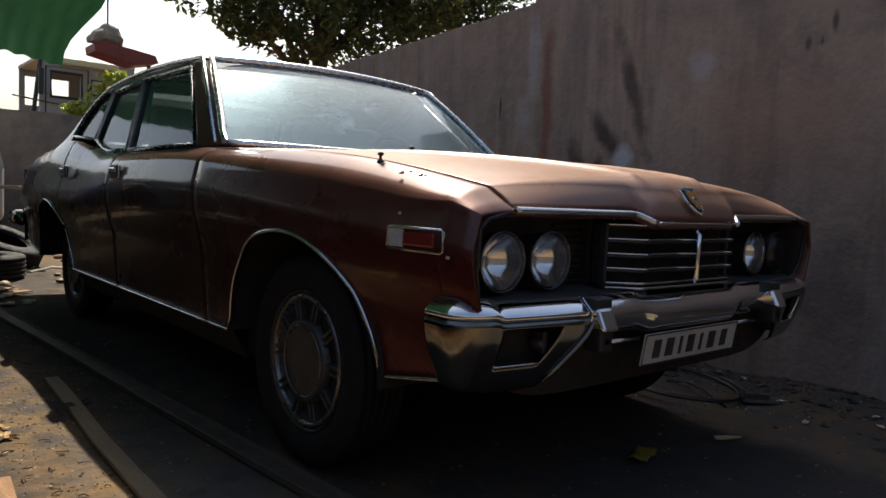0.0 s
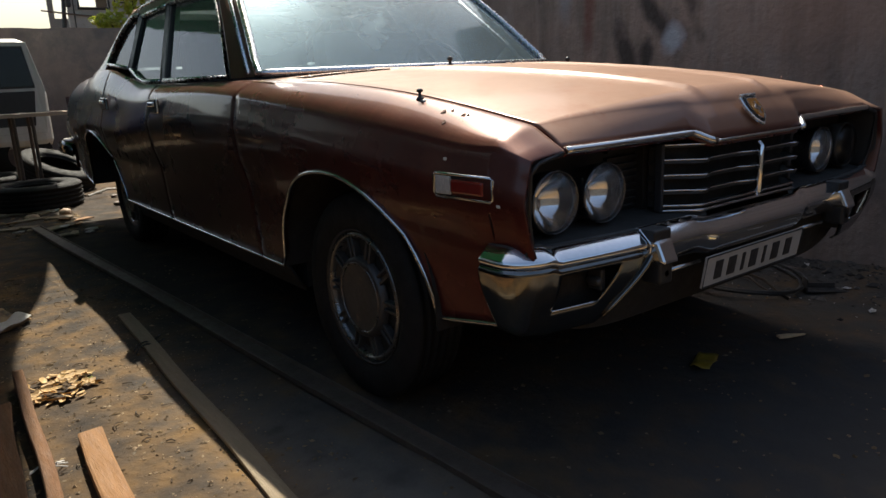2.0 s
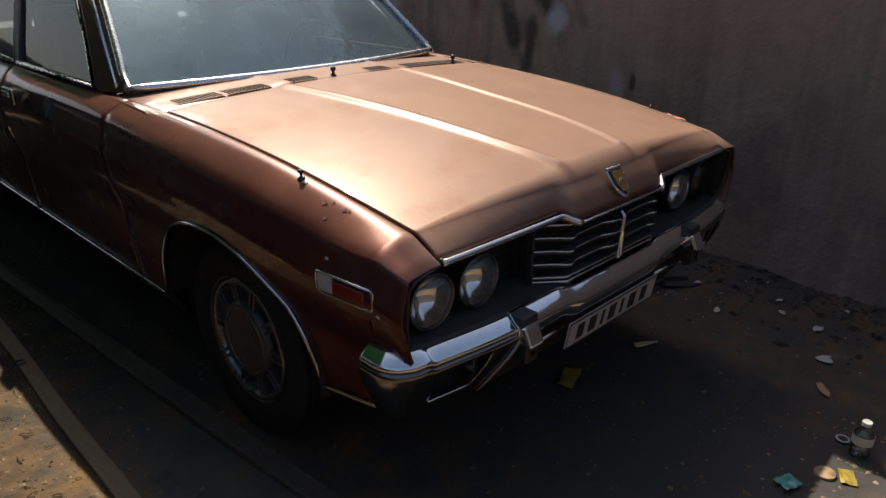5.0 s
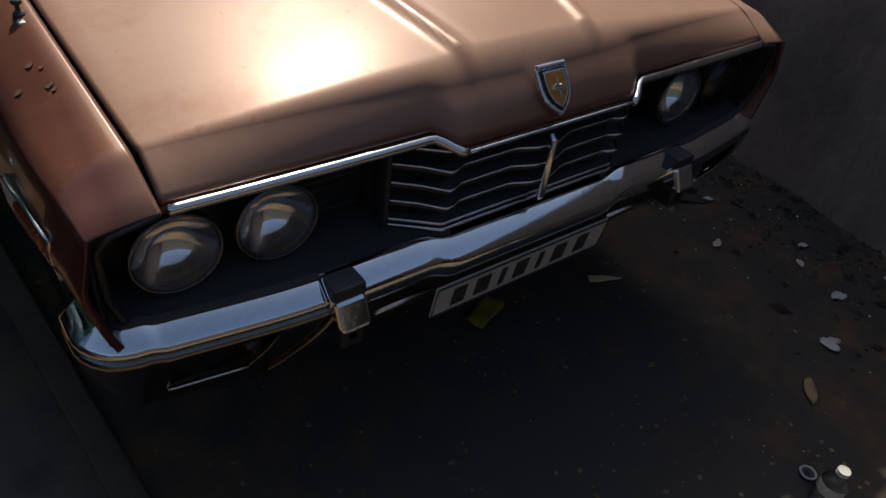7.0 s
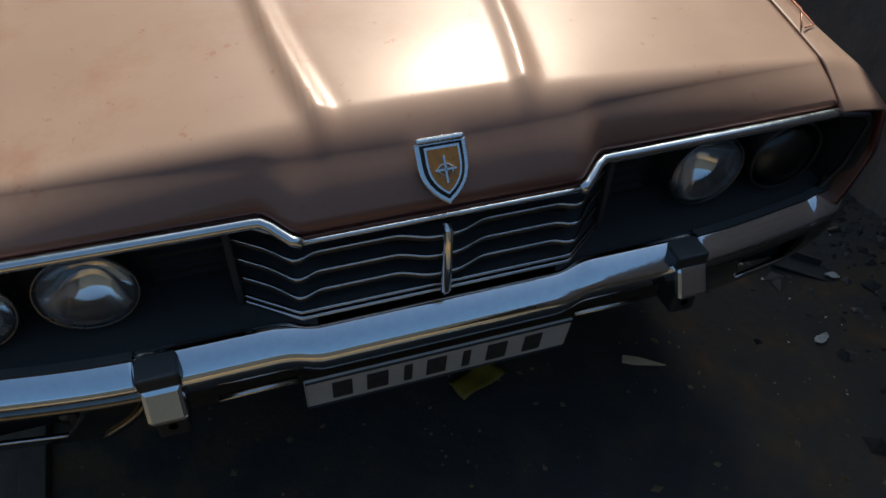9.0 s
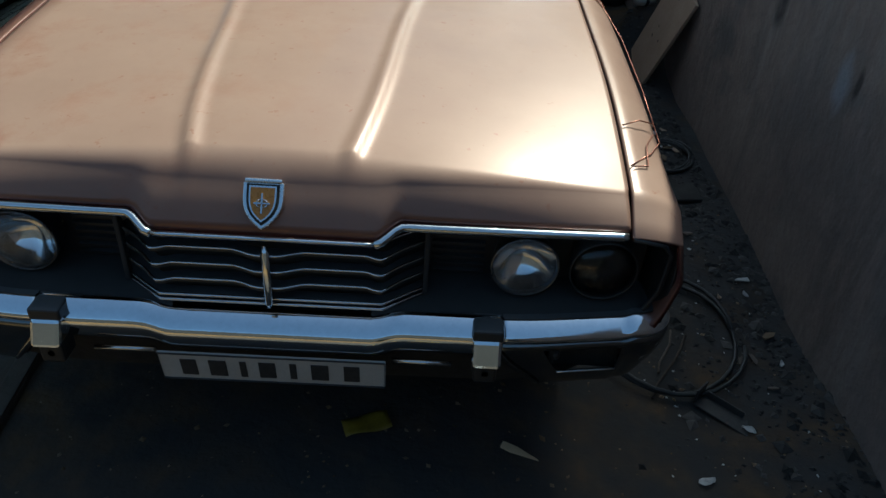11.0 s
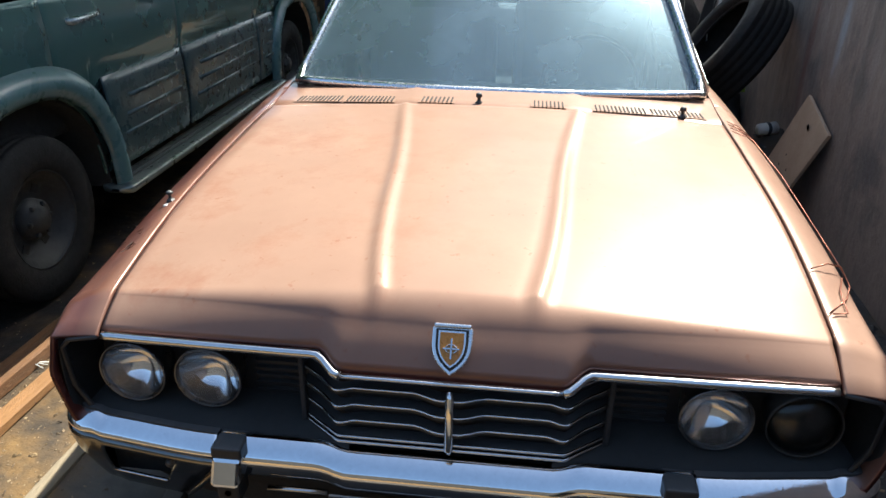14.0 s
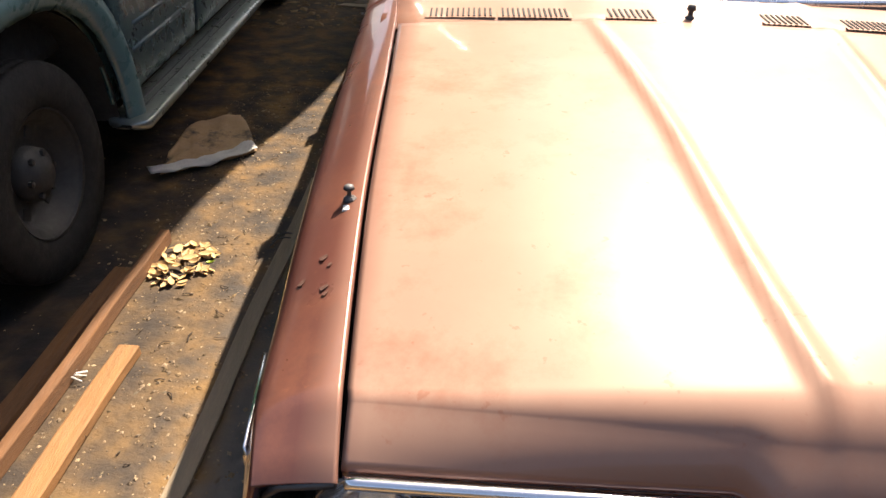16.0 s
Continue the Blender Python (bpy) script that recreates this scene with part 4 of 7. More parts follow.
# side markers
for sgn in (-1, 1):
    M = Matrix.Translation((sgn * 0.830, 0.172, 0.722)) @ Matrix.Rotation(sgn * radians(-5.5), 4, "Z")
    def put_box(*d):
        b = boxes(d)
        bmesh.ops.transform(b, matrix=M, verts=b.verts)
        return b
    mk = part("side_marker", put_box(*sorted((-sgn * 0.012, sgn * 0.004)), -0.091, 0.091, -0.025, 0.025), BLACK, car, "bright-rimmed side marker lamp", bevel=0.003)
    rimb = tube([(sgn * 0.006, y, z) for y, z in ((-0.085, -0.026), (0.085, -0.026), (0.091, -0.020), (0.091, 0.020), (0.085, 0.026), (-0.085, 0.026), (-0.091, 0.020), (-0.091, -0.020))], 0.0038, 6, True)
    bmesh.ops.transform(rimb, matrix=M, verts=rimb.verts)
    part("marker_rim", rimb, TRIM, mk, "bright rim", smooth=True)
    part("clear_lens", put_box(*sorted((sgn * 0.003, sgn * 0.010)), 0.036, 0.085, -0.021, 0.021), CLEARLENS, mk, "ribbed clear lens", bevel=0.003)
    part("red_lens", put_box(*sorted((sgn * 0.003, sgn * 0.014)), -0.066, 0.032, -0.016, 0.016), REDLENS, mk, "red lens", bevel=0.005)

# bumper


UPPER = [(0.048, -0.003), (0.038, 0.0), (0.031, -0.002), (0.006, -0.025), (0.001, -0.032), (0.002, -0.044), (0.010, -0.066), (0.023, -0.086), (0.040, -0.095)]
WING = [(0.048, -0.003), (0.038, 0.0), (0.031, -0.002), (0.007, -0.023), (0.002, -0.029), (0.002, -0.036), (0.007, -0.041), (0.016, -0.044)]
LOWER = [(0.020, -0.040), (0.004, -0.043), (0.0, -0.052), (0.001, -0.058)] + [(0.001 + 0.026 * k**1.6, -0.058 - 0.085 * k) for k in (0.25, 0.5, 0.75, 1.0)] + [(0.033, -0.158), (0.042, -0.178), (0.050, -0.195), (0.060, -0.208), (0.074, -0.214)]


def bumper_path(x0, x1, n):
    """Points (x, y, z, outward x, outward y) along the bumper, round the corners to the sides."""
    out = []
    for x in np.linspace(x0, x1, n):
        y, z = bumper_line(x)
        out.append((x, y, z, 0.0, -1.0))
    return out


def corner_path(sgn):
    out = []
    y0, z0 = bumper_line(0.752)
    for a in np.linspace(0, math.pi / 2, 9):
        out.append((sgn * (0.752 + 0.090 * math.sin(a)), y0 + 0.090 * (1 - math.cos(a)), z0, sgn * math.sin(a), -math.cos(a)))
    for y in np.linspace(y0 + 0.115, 0.12, 6):
        out.append((sgn * 0.842, y, z0, sgn, 0.0))
    return out


def bumper_skin(path, prof):
    def f(i, j):
        x, y, z, ox, oy = path[int(i)]
        d, dz = prof[int(j)]
        return (x - ox * d, y - oy * d, z + dz)
    return sheet(f, 0, 0, range(len(path)), range(len(prof)))


bumper = part("bumper", bumper_skin(bumper_path(-0.470, 0.470, 61), UPPER), CHROME, car, "heavy chrome front bumper", smooth=True, thick=0.004)
for sgn in (-1, 1):
    P = bumper_path(sgn * 0.470, sgn * 0.752, 32)[:-1] + corner_path(sgn)
    bm = bumper_skin(P, WING)
    bmesh.ops.recalc_face_normals(bm, faces=bm.faces)
    part("bumper_end", bm, CHROME, bumper, "wrapped chrome bumper end", smooth=True, thick=0.004)
    filler = bumper_skin(P, [(0.052, -0.004), (0.050, 0.002), (0.034, 0.002), (0.032, -0.003)])
    bmesh.ops.recalc_face_normals(filler, faces=filler.faces)
    part("bumper_filler", filler, BLACK, bumper, "black rubber strip behind the bumper top", smooth=False)
    # lower lip with a slanting inner end and a hole for the turn lamp
    corner = corner_path(sgn)

    def skirt(i, j, sgn=sgn, corner=corner):
        d, dz = LOWER[int(j)]
        if i < 31:
            x0 = 0.464 + 0.78 * max(0.0, -dz - 0.06)
            x = x0 + (0.752 - x0) * i / 31
            y, z = bumper_line(x)
            return (sgn * x, y + d, z + dz)
        x, y, z, ox, oy = corner[int(i) - 31]
        return (x - ox * d, y - oy * d, z + dz)
    full = sheet(skirt, 0, 0, range(31 + len(corner)), range(len(LOWER)))
    full.faces.ensure_lookup_table()
    nj = len(LOWER) - 1
    bmesh.ops.delete(full, geom=[full.faces[i * nj + j] for i in range(10, 28) for j in range(3, 7)], context="FACES")
    bmesh.ops.recalc_face_normals(full, faces=full.faces)
    part("bumper_skirt", full, DARKCHROME, bumper, "chrome lower lip of the bumper", smooth=True, thick=0.004)
    edge = [Vector(skirt(0, j)) + Vector((0, -0.003, 0)) for j in range(2, len(LOWER) - 2)]
    part("flared_edge", tube(edge, [0.004] + [0.006] * (len(edge) - 3) + [0.005, 0.003], 8), DARKCHROME, bumper, "flared chrome edge", smooth=True)
    part("turn_lamp_rim", tube([Vector(skirt(q, 7)) + Vector((0, -0.001, 0)) for q in list(range(10, 28, 3)) + [28]], 0.0032, 6), TRIM, bumper, "bright lower rim of the lamp opening", smooth=True)
    part("turn_lamp", boxes((*sorted((sgn * 0.53, sgn * 0.74)), 0.035, 0.06, 0.43, 0.55), (*sorted((sgn * 0.53, sgn * 0.54)), -0.01, 0.04, 0.43, 0.55)), UNDER, bumper, "empty dark turn lamp box")
    part("bulb_holder", lathe([(0.0, 0.004), (0.004, 0.010), (0.03, 0.013), (0.04, 0.006)], 12, "y", centre=(sgn * 0.592, -0.012, 0.492)), HUBCAP, bumper, "bare metal bulb holder", smooth=True)
    part("lamp_bracket", boxes((*sorted((sgn * 0.575, sgn * 0.590)), -0.010, 0.03, 0.470, 0.520)), HUBCAP, bumper, bevel=0.003)
    # over-rider
    g = sgn * 0.438
    om = boxes((g - 0.030, g + 0.030, -0.090, -0.02, 0.520, 0.574))
    for v in om.verts:
        if v.co.z > 0.55 and v.co.y < -0.05:
            v.co.y += 0.026
    part("over_rider", om, CHROME, bumper, "chrome over-rider with black pad", bevel=0.008)
    part("rider_foot", boxes((g - 0.024, g + 0.024, -0.074, -0.02, 0.468, 0.524)), BLACK, bumper, "dull bracket under the over-rider", bevel=0.006)
    part("pad", boxes((g - 0.031, g + 0.031, -0.062, 0.0, 0.568, 0.596)), BLACK, bumper, "black rubber pad", bevel=0.005)
    part("bolt_hole", lathe([(0.0, 0.001), (0.0, 0.007)], 12, "y", centre=(g, -0.0755, 0.494)), UNDER, bumper)
    part("inner_strip", tube([(sgn * 0.245, -0.030, 0.478), (sgn * 0.37, -0.034, 0.480)], 0.006, 6), TRIM, bumper, smooth=True)

# number plate: plain dark bars stand for the characters
PM = Matrix.Translation((-0.003, -0.040, 0.446)) @ Matrix.Rotation(radians(9), 4, "X")
np_bm = boxes((-0.236, 0.236, -0.003, 0.003, -0.043, 0.043))
bmesh.ops.transform(np_bm, matrix=PM, verts=np_bm.verts)
nplate = part("number_plate", np_bm, PLATE, car, "pale worn plate with a row of dark marks", bevel=0.002)
for i, (x, w) in enumerate(((-0.175, 0.042), (-0.115, 0.046), (-0.062, 0.018), (-0.012, 0.044), (0.042, 0.018), (0.098, 0.046), (0.165, 0.042))):
    b = boxes((x - w * 0.40, x + w * 0.40, -0.0052, -0.0030, -0.026, 0.025))
    bmesh.ops.transform(b, matrix=PM, verts=b.verts)
    part("plate_mark", b, PLATEINK, nplate, bevel=0.001)
rim = tube([PM @ Vector(p) for p in ((-0.234, -0.004, -0.041), (0.234, -0.004, -0.041), (0.234, -0.004, 0.041), (-0.234, -0.004, 0.041))], 0.0022, 5, True)
part("plate_rim", rim, PLATEINK, nplate)

# windscreen and greenhouse


def ws_point(u, v, out=0.0):
    xb, xt = 0.722, 0.588
    x = (-1 + 2 * u)
    w = xb + (xt - xb) * v
    bow = 0.075 * (1 - abs(x) ** 2.2)
    return (x * w, 1.472 + (1.930 - 1.472) * v - bow * (1 - 0.25 * v) - out * 0.6, 0.980 + (1.357 - 0.980) * v + 0.012 * math.sin(math.pi * v) + 0.018 * (1 - x * x) * v + out * 0.8)


part("windscreen", sheet(ws_point, 24, 12), GLASS, car, "dusty windscreen reflecting the sky", smooth=True)
loop = [ws_point(0, v, 0.006) for v in np.linspace(0, 1, 10)] + [ws_point(u, 1, 0.006) for u in np.linspace(0.04, 1, 20)] + [ws_point(1, v, 0.006) for v in np.linspace(0.9, 0, 10)] + [ws_point(u, 0, 0.006) for u in np.linspace(0.96, 0.04, 24)]
part("windscreen_trim", tube(loop, 0.015, 8, True), ALU, car, "wide bright windscreen moulding", smooth=True)


def side_x(z):
    return 0.770 + (0.622 - 0.770) * (z - 0.965) / 0.385


ROOFZ = keyed((1.93, 1.375), (2.1, 1.396), (2.5, 1.412), (2.9, 1.410), (3.3, 1.386))


def roof_point(u, v):
    q = -1 + 2 * u
    y0 = 1.935 - 0.055 * (1 - q * q)
    y = y0 + (3.32 - y0) * v
    w = 0.605 - 0.02 * ease((0.15 - v) / 0.15) - 0.03 * v
    z = ROOFZ(y) - (ROOFZ(y) - (ROOFZ(y) - 0.03)) * abs(q) ** 2.4 - 0.035 * abs(q) ** 10
    return (q * w, y, z)


part("roof", sheet(roof_point, 40, 24), PAINT, car, smooth=True, thick=0.02)
WIN_Y, WIN_Z = keyed((0, 3.27), (0.3, 3.43), (0.7, 3.56), (1, 3.63)), keyed((0, 1.350), (0.3, 1.265), (0.7, 1.135), (1, 1.02))
BACK_Y, BACK_Z = keyed((0, 3.36), (0.25, 3.56), (0.5, 3.71), (0.75, 3.84), (1, 4.05)), keyed((0, 1.368), (0.25, 1.278), (0.5, 1.168), (0.75, 1.078), (1, 1.012))
for sgn in (-1, 1):
    def sp(y, z, o=0.0):
        return (sgn * (side_x(z) + o), y, z)
    th = (-sgn * 0.045, 0, 0)
    # windscreen pillar: outer skin between screen moulding and door glass
    part("front_pillar", plate([(sgn * 0.733, 1.470, 0.972), (sgn * 0.775, 1.60, 0.968), (sgn * 0.640, 1.985, 1.345), (sgn * 0.598, 1.930, 1.356)], (-sgn * 0.02, 0.012, 0)), PAINT, car, bevel=0.004)
    part("gutter", tube([(sgn * 0.738, 1.515, 0.985), (sgn * 0.622, 1.940, 1.365), (sgn * 0.612, 2.3, 1.384), (sgn * 0.610, 2.61, 1.388), (sgn * 0.611, 2.9, 1.380), (sgn * 0.614, 3.15, 1.366), (sgn * 0.624, 3.33, 1.333)], 0.009, 6), ALU, car, "bright rain gutter", smooth=True)
    part("roof_rail", plate([sp(1.96, 1.332), sp(2.6, 1.336), sp(2.75, 1.322), sp(3.2, 1.322), sp(3.36, 1.300), (sgn * 0.612, 3.34, 1.345), (sgn * 0.609, 3.1, 1.376), (sgn * 0.607, 2.5, 1.392), (sgn * 0.607, 1.95, 1.366)], (-sgn * 0.03, 0, 0)), PAINT, car)
    part("centre_pillar", plate([sp(2.412, 0.962), sp(2.505, 0.962), sp(2.715, 1.345), sp(2.630, 1.345)], th), BLACK, car, "dark raked centre pillar")
    part("division_bar", plate([sp(3.055, 1.035), sp(3.135, 1.045), sp(3.185, 1.33), sp(3.085, 1.31)], (-sgn * 0.03, 0, 0)), BLACK, car, "dark bar between rear glass and quarter glass")

    def cp(u, v, sgn=sgn):
        a = Vector((0, WIN_Y(v), WIN_Z(v)))
        k = min(u / 0.75, 1.0)
        p = a.lerp(Vector((0, BACK_Y(v), BACK_Z(v))), k)
        x = side_x(p.z) + 0.004 - 0.016 * k ** 2.2
        inner = ease((u - 0.75) / 0.25)
        return (sgn * (x - (x - 0.57 - 0.07 * v) * inner), p.y - 0.03 * inner, p.z)
    bm = sheet(cp, 20, 18)
    if sgn > 0:
        bmesh.ops.reverse_faces(bm, faces=bm.faces)
    part("rear_pillar", bm, PAINT, car, "broad body-coloured rear pillar", smooth=True, thick=0.03)
    for nm, pts in (("front_window", [(1.630, 0.978), (2.430, 0.974), (2.645, 1.336), (2.045, 1.333)]),
                    ("rear_window", [(2.490, 0.974), (2.74, 0.974), (2.86, 0.992), (3.055, 1.040), (3.088, 1.305), (2.95, 1.318), (2.698, 1.328)]),
                    ("quarter_window", [(3.13, 1.048), (3.38, 1.066), (3.60, 1.080), (3.52, 1.20), (3.42, 1.275), (3.31, 1.320), (3.19, 1.326)])):
        gm = DARKGLASS if nm == "quarter_window" else SIDEGLASS
        bm = bmesh.new()
        bm.faces.new([bm.verts.new(sp(y, z, -0.012)) for y, z in (pts if sgn > 0 else pts[::-1])])
        w = part(nm, bm, gm, car, "dusty side glass")
        runs = {"front_window": [pts[2:] + pts[:2]], "rear_window": [pts[:4], pts[4:]], "quarter_window": [pts]}[nm]
        for run in runs:
            part("window_trim", tube([sp(y, z, 0.004) for y, z in run], 0.011, 6), ALU, w, "bright window moulding", smooth=True)
        part("seal", tube([sp(y, z, -0.006) for y, z in pts], 0.010, 5, True), BLACK, w, "black rubber seal")
part("rear_screen", sheet(lambda u, v: ((-1 + 2 * u) * (0.56 + 0.09 * v), 3.32 + 0.60 * v, 1.365 - 0.36 * v), 8, 6), GLASS, car, "dusty rear screen", smooth=True)
part("rear_deck", sheet(lambda u, v: ((-1 + 2 * u) * (INX(3.93 + 1.0 * v) - 0.004), 3.93 + 1.0 * v, TOPZ(3.93 + 1.0 * v) + 0.0 + 0.02 * (1 - (2 * u - 1) ** 2)), 12, 10), PAINT, car, "boot lid", smooth=True, thick=0.012)
part("tail_panel", sheet(lambda u, v: ((-1 + 2 * u) * 0.745, 4.952 - 0.02 * v, 0.89 - 0.52 * v), 8, 4), PAINT, car, smooth=True, thick=0.01)
rb = [(-0.86, 4.35, 0.55), (-0.86, 4.75, 0.55), (-0.80, 4.98, 0.55), (-0.4, 5.04, 0.55), (0.4, 5.04, 0.55), (0.80, 4.98, 0.55), (0.86, 4.75, 0.55), (0.86, 4.35, 0.55)]
part("rear_bumper", tube(rb, 0.045, 10, flat=0.45), DARKCHROME, car, "chrome rear bumper", smooth=True)

# cabin
part("dashboard", sheet(lambda u, v: (-0.70 + 1.4 * u, 1.50 + 0.30 * v, 0.955 - 0.02 * v - 0.14 * max(0, v - 0.8) * 5), 16, 10), BLACK, car, "black dashboard", smooth=True, thick=0.02)
for x in (-0.35, 0.35):
    part("seat", boxes((x - 0.29, x + 0.29, 1.95, 2.5, 0.45, 0.62), (x - 0.31, x + 0.31, 2.38, 2.54, 0.55, 1.19)), SEATS, car, "blue-grey vinyl front seat", bevel=0.05)
part("rear_bench", boxes((-0.66, 0.66, 2.9, 3.35, 0.45, 0.62), (-0.66, 0.66, 3.25, 3.5, 0.55, 1.05)), SEATS, car, "blue-grey vinyl rear bench", bevel=0.05)
ring = [(0.36 + 0.19 * math.cos(q), 1.83 + 0.07 * math.sin(q), 0.93 + 0.175 * math.sin(q)) for q in np.linspace(0, 2 * math.pi, 29)[:-1]]
sw = part("steering_wheel", tube(ring, 0.011, 8, True), BLACK, car, "thin black steering wheel", smooth=True)
part("spokes", tube([(0.18, 1.83, 0.93), (0.36, 1.80, 0.915), (0.54, 1.83, 0.93)], 0.012, 6, flat=0.5), BLACK, sw)
part("column", tube([(0.36, 1.81, 0.92), (0.36, 1.55, 0.83)], 0.03, 10), BLACK, sw)
part("rear_view_mirror", boxes((-0.11, 0.11, 1.86, 1.885, 1.255, 1.315)), BLACK, car, "black rear-view mirror", bevel=0.01)
part("mirror_stem", tube([(0, 1.875, 1.30), (0, 1.90, 1.372)], 0.008, 6), BLACK, car)


def wheel(parent, name, sgn, yc, r, w, rim_r, xo, cap=True, rimmat=HUBCAP):
    """A tyre with tread grooves, and a pressed steel wheel; xo is the outer face."""
    c = (sgn * (xo - w / 2), yc, r)
    k = w / 2
    prof = [(-k * 0.75, rim_r), (-k * 0.95, rim_r + 0.02), (-k, rim_r + (r - rim_r) * 0.5), (-k * 0.93, r * 0.955), (-k * 0.80, r * 0.99)]
    for g in np.linspace(-0.6, 0.6, 5):
        prof += [(k * (g - 0.09), r), (k * (g - 0.07), r - 0.007), (k * (g + 0.07), r - 0.007), (k * (g + 0.09), r)]
    prof += [(k * 0.80, r * 0.99), (k * 0.93, r * 0.955), (k, rim_r + (r - rim_r) * 0.5), (k * 0.95, rim_r + 0.02), (k * 0.75, rim_r)]
    wh = part(name, lathe([(sgn * a, b) for a, b in prof], 56, "x", centre=c), RUBBER, parent, "dusty black tyre on a steel wheel", smooth=True)
    o = sgn * k
    rimp = [(o * 0.2, 0.0), (o * 0.2, rim_r * 0.8), (o * 0.62, rim_r * 0.86), (o * 0.70, rim_r * 0.97), (o * 0.86, rim_r * 1.03), (o * 0.78, rim_r * 0.99), (-o * 0.7, rim_r)]
    part("rim", lathe([(a, max(b, 0.002)) for a, b in rimp], 48, "x", centre=c), rimmat, wh, "steel wheel rim", smooth=True)
    return wh, c, o


def hubcap(wh, c, o, rim_r):
    cap = part("hubcap", lathe([(o * 0.865, 0.001), (o * 0.865, rim_r * 0.05), (o * 0.86, rim_r * 0.20), (o * 0.84, rim_r * 0.46), (o * 0.90, rim_r * 0.54), (o * 0.86, rim_r * 0.60), (o * 0.62, rim_r * 0.62)], 48, "x", centre=c), HUBCAP, wh, "dull round hubcap", smooth=True)
    part("cap_ring", lathe([(o * 0.66, rim_r * 0.88), (o * 0.80, rim_r * 0.90), (o * 0.84, rim_r * 0.94), (o * 0.78, rim_r * 0.98), (o * 0.66, rim_r * 0.98)], 48, "x", centre=c), CAPRING, wh, "worn bright outer ring", smooth=True)
    part("centre_ring", tube([(c[0] + o * 0.89, c[1] + rim_r * 0.52 * math.cos(q), c[2] + rim_r * 0.52 * math.sin(q)) for q in np.linspace(0, 2 * math.pi, 41)[:-1]], 0.003, 6, True), CAPRING, wh, "thin bright centre ring", smooth=True)
    part("cap_dish", lathe([(o * 0.50, rim_r * 0.55), (o * 0.50, rim_r * 0.92)], 48, "x", centre=c), UNDER, wh)
    for i in range(10):
        q = 2 * math.pi * (i + 0.5) / 10
        M = Matrix.Translation(c) @ Matrix.Rotation(q, 4, "X")
        b = bmesh.new()
        for st in (-0.011, 0.011):
            box(b, *sorted((o * 0.52, o * 0.80)), st - 0.005, st + 0.005, rim_r * 0.58, rim_r * 0.92)
        box(b, *sorted((o * 0.50, o * 0.68)), -0.015, 0.015, rim_r * 0.58, rim_r * 0.92)
        bmesh.ops.transform(b, matrix=M, verts=b.verts)
        part("cap_spoke", b, HUBCAP, wh, bevel=0.003)


for sgn in (-1, 1):
    for yc in (YF, YR):
        wh, c, o = wheel(car, "wheel", sgn, yc, WR, 0.175, 0.205, 0.780 if yc == YF else 0.715)
        hubcap(wh, c, o, 0.205)

# ---- the grey-green off-road car ----
SX, SH = -2.70, 0.87
suv = thing("off_road_car", "dusty grey-green off-road car with grey plastic cladding, parked in shade", "car")
SYR, SYF, SWR = 1.42, 4.85, 0.352


def suv_x(z):
    """Half width of the body side at a height."""
    if z < 0.84:
        return SH - 0.015
    if z < 1.22:
        return SH + 0.012 * math.sin(math.pi * (z - 0.84) / 0.38)
    return SH - (z - 1.22) * 0.30


def suv_low(y):
    z = 0.40
    for c in (SYR, SYF):
        q = abs(y - c) / 0.50
        if q < 1:
            z = max(z, 0.33 + 0.52 * (1 - q**2.6) ** (1 / 2.6))
    return z


def suv_panel(name, y0, y1, z1, sgn, n=30):
    ys = sorted(set(np.linspace(y0, y1, n)) | {c + 0.5 * math.cos(q) for c in (SYR, SYF) for q in np.linspace(0, math.pi, 33) if y0 < c + 0.5 * math.cos(q) < y1})

    def f(y, s):
        zb = suv_low(y)
        z = zb + (z1 - zb) * s
        tuck = 0.10 * ease((0.95 - y) / 0.5) + 0.25 * ease((y - 5.1) / 0.7)
        return (SX + sgn * (suv_x(z) - tuck), y, z)
    bm = sheet(f, 0, 0, ys, np.linspace(0, 1, 15))
    bmesh.ops.recalc_face_normals(bm, faces=bm.faces)
    return part(name, bm, SUVPAINT, suv, smooth=True, thick=0.012)


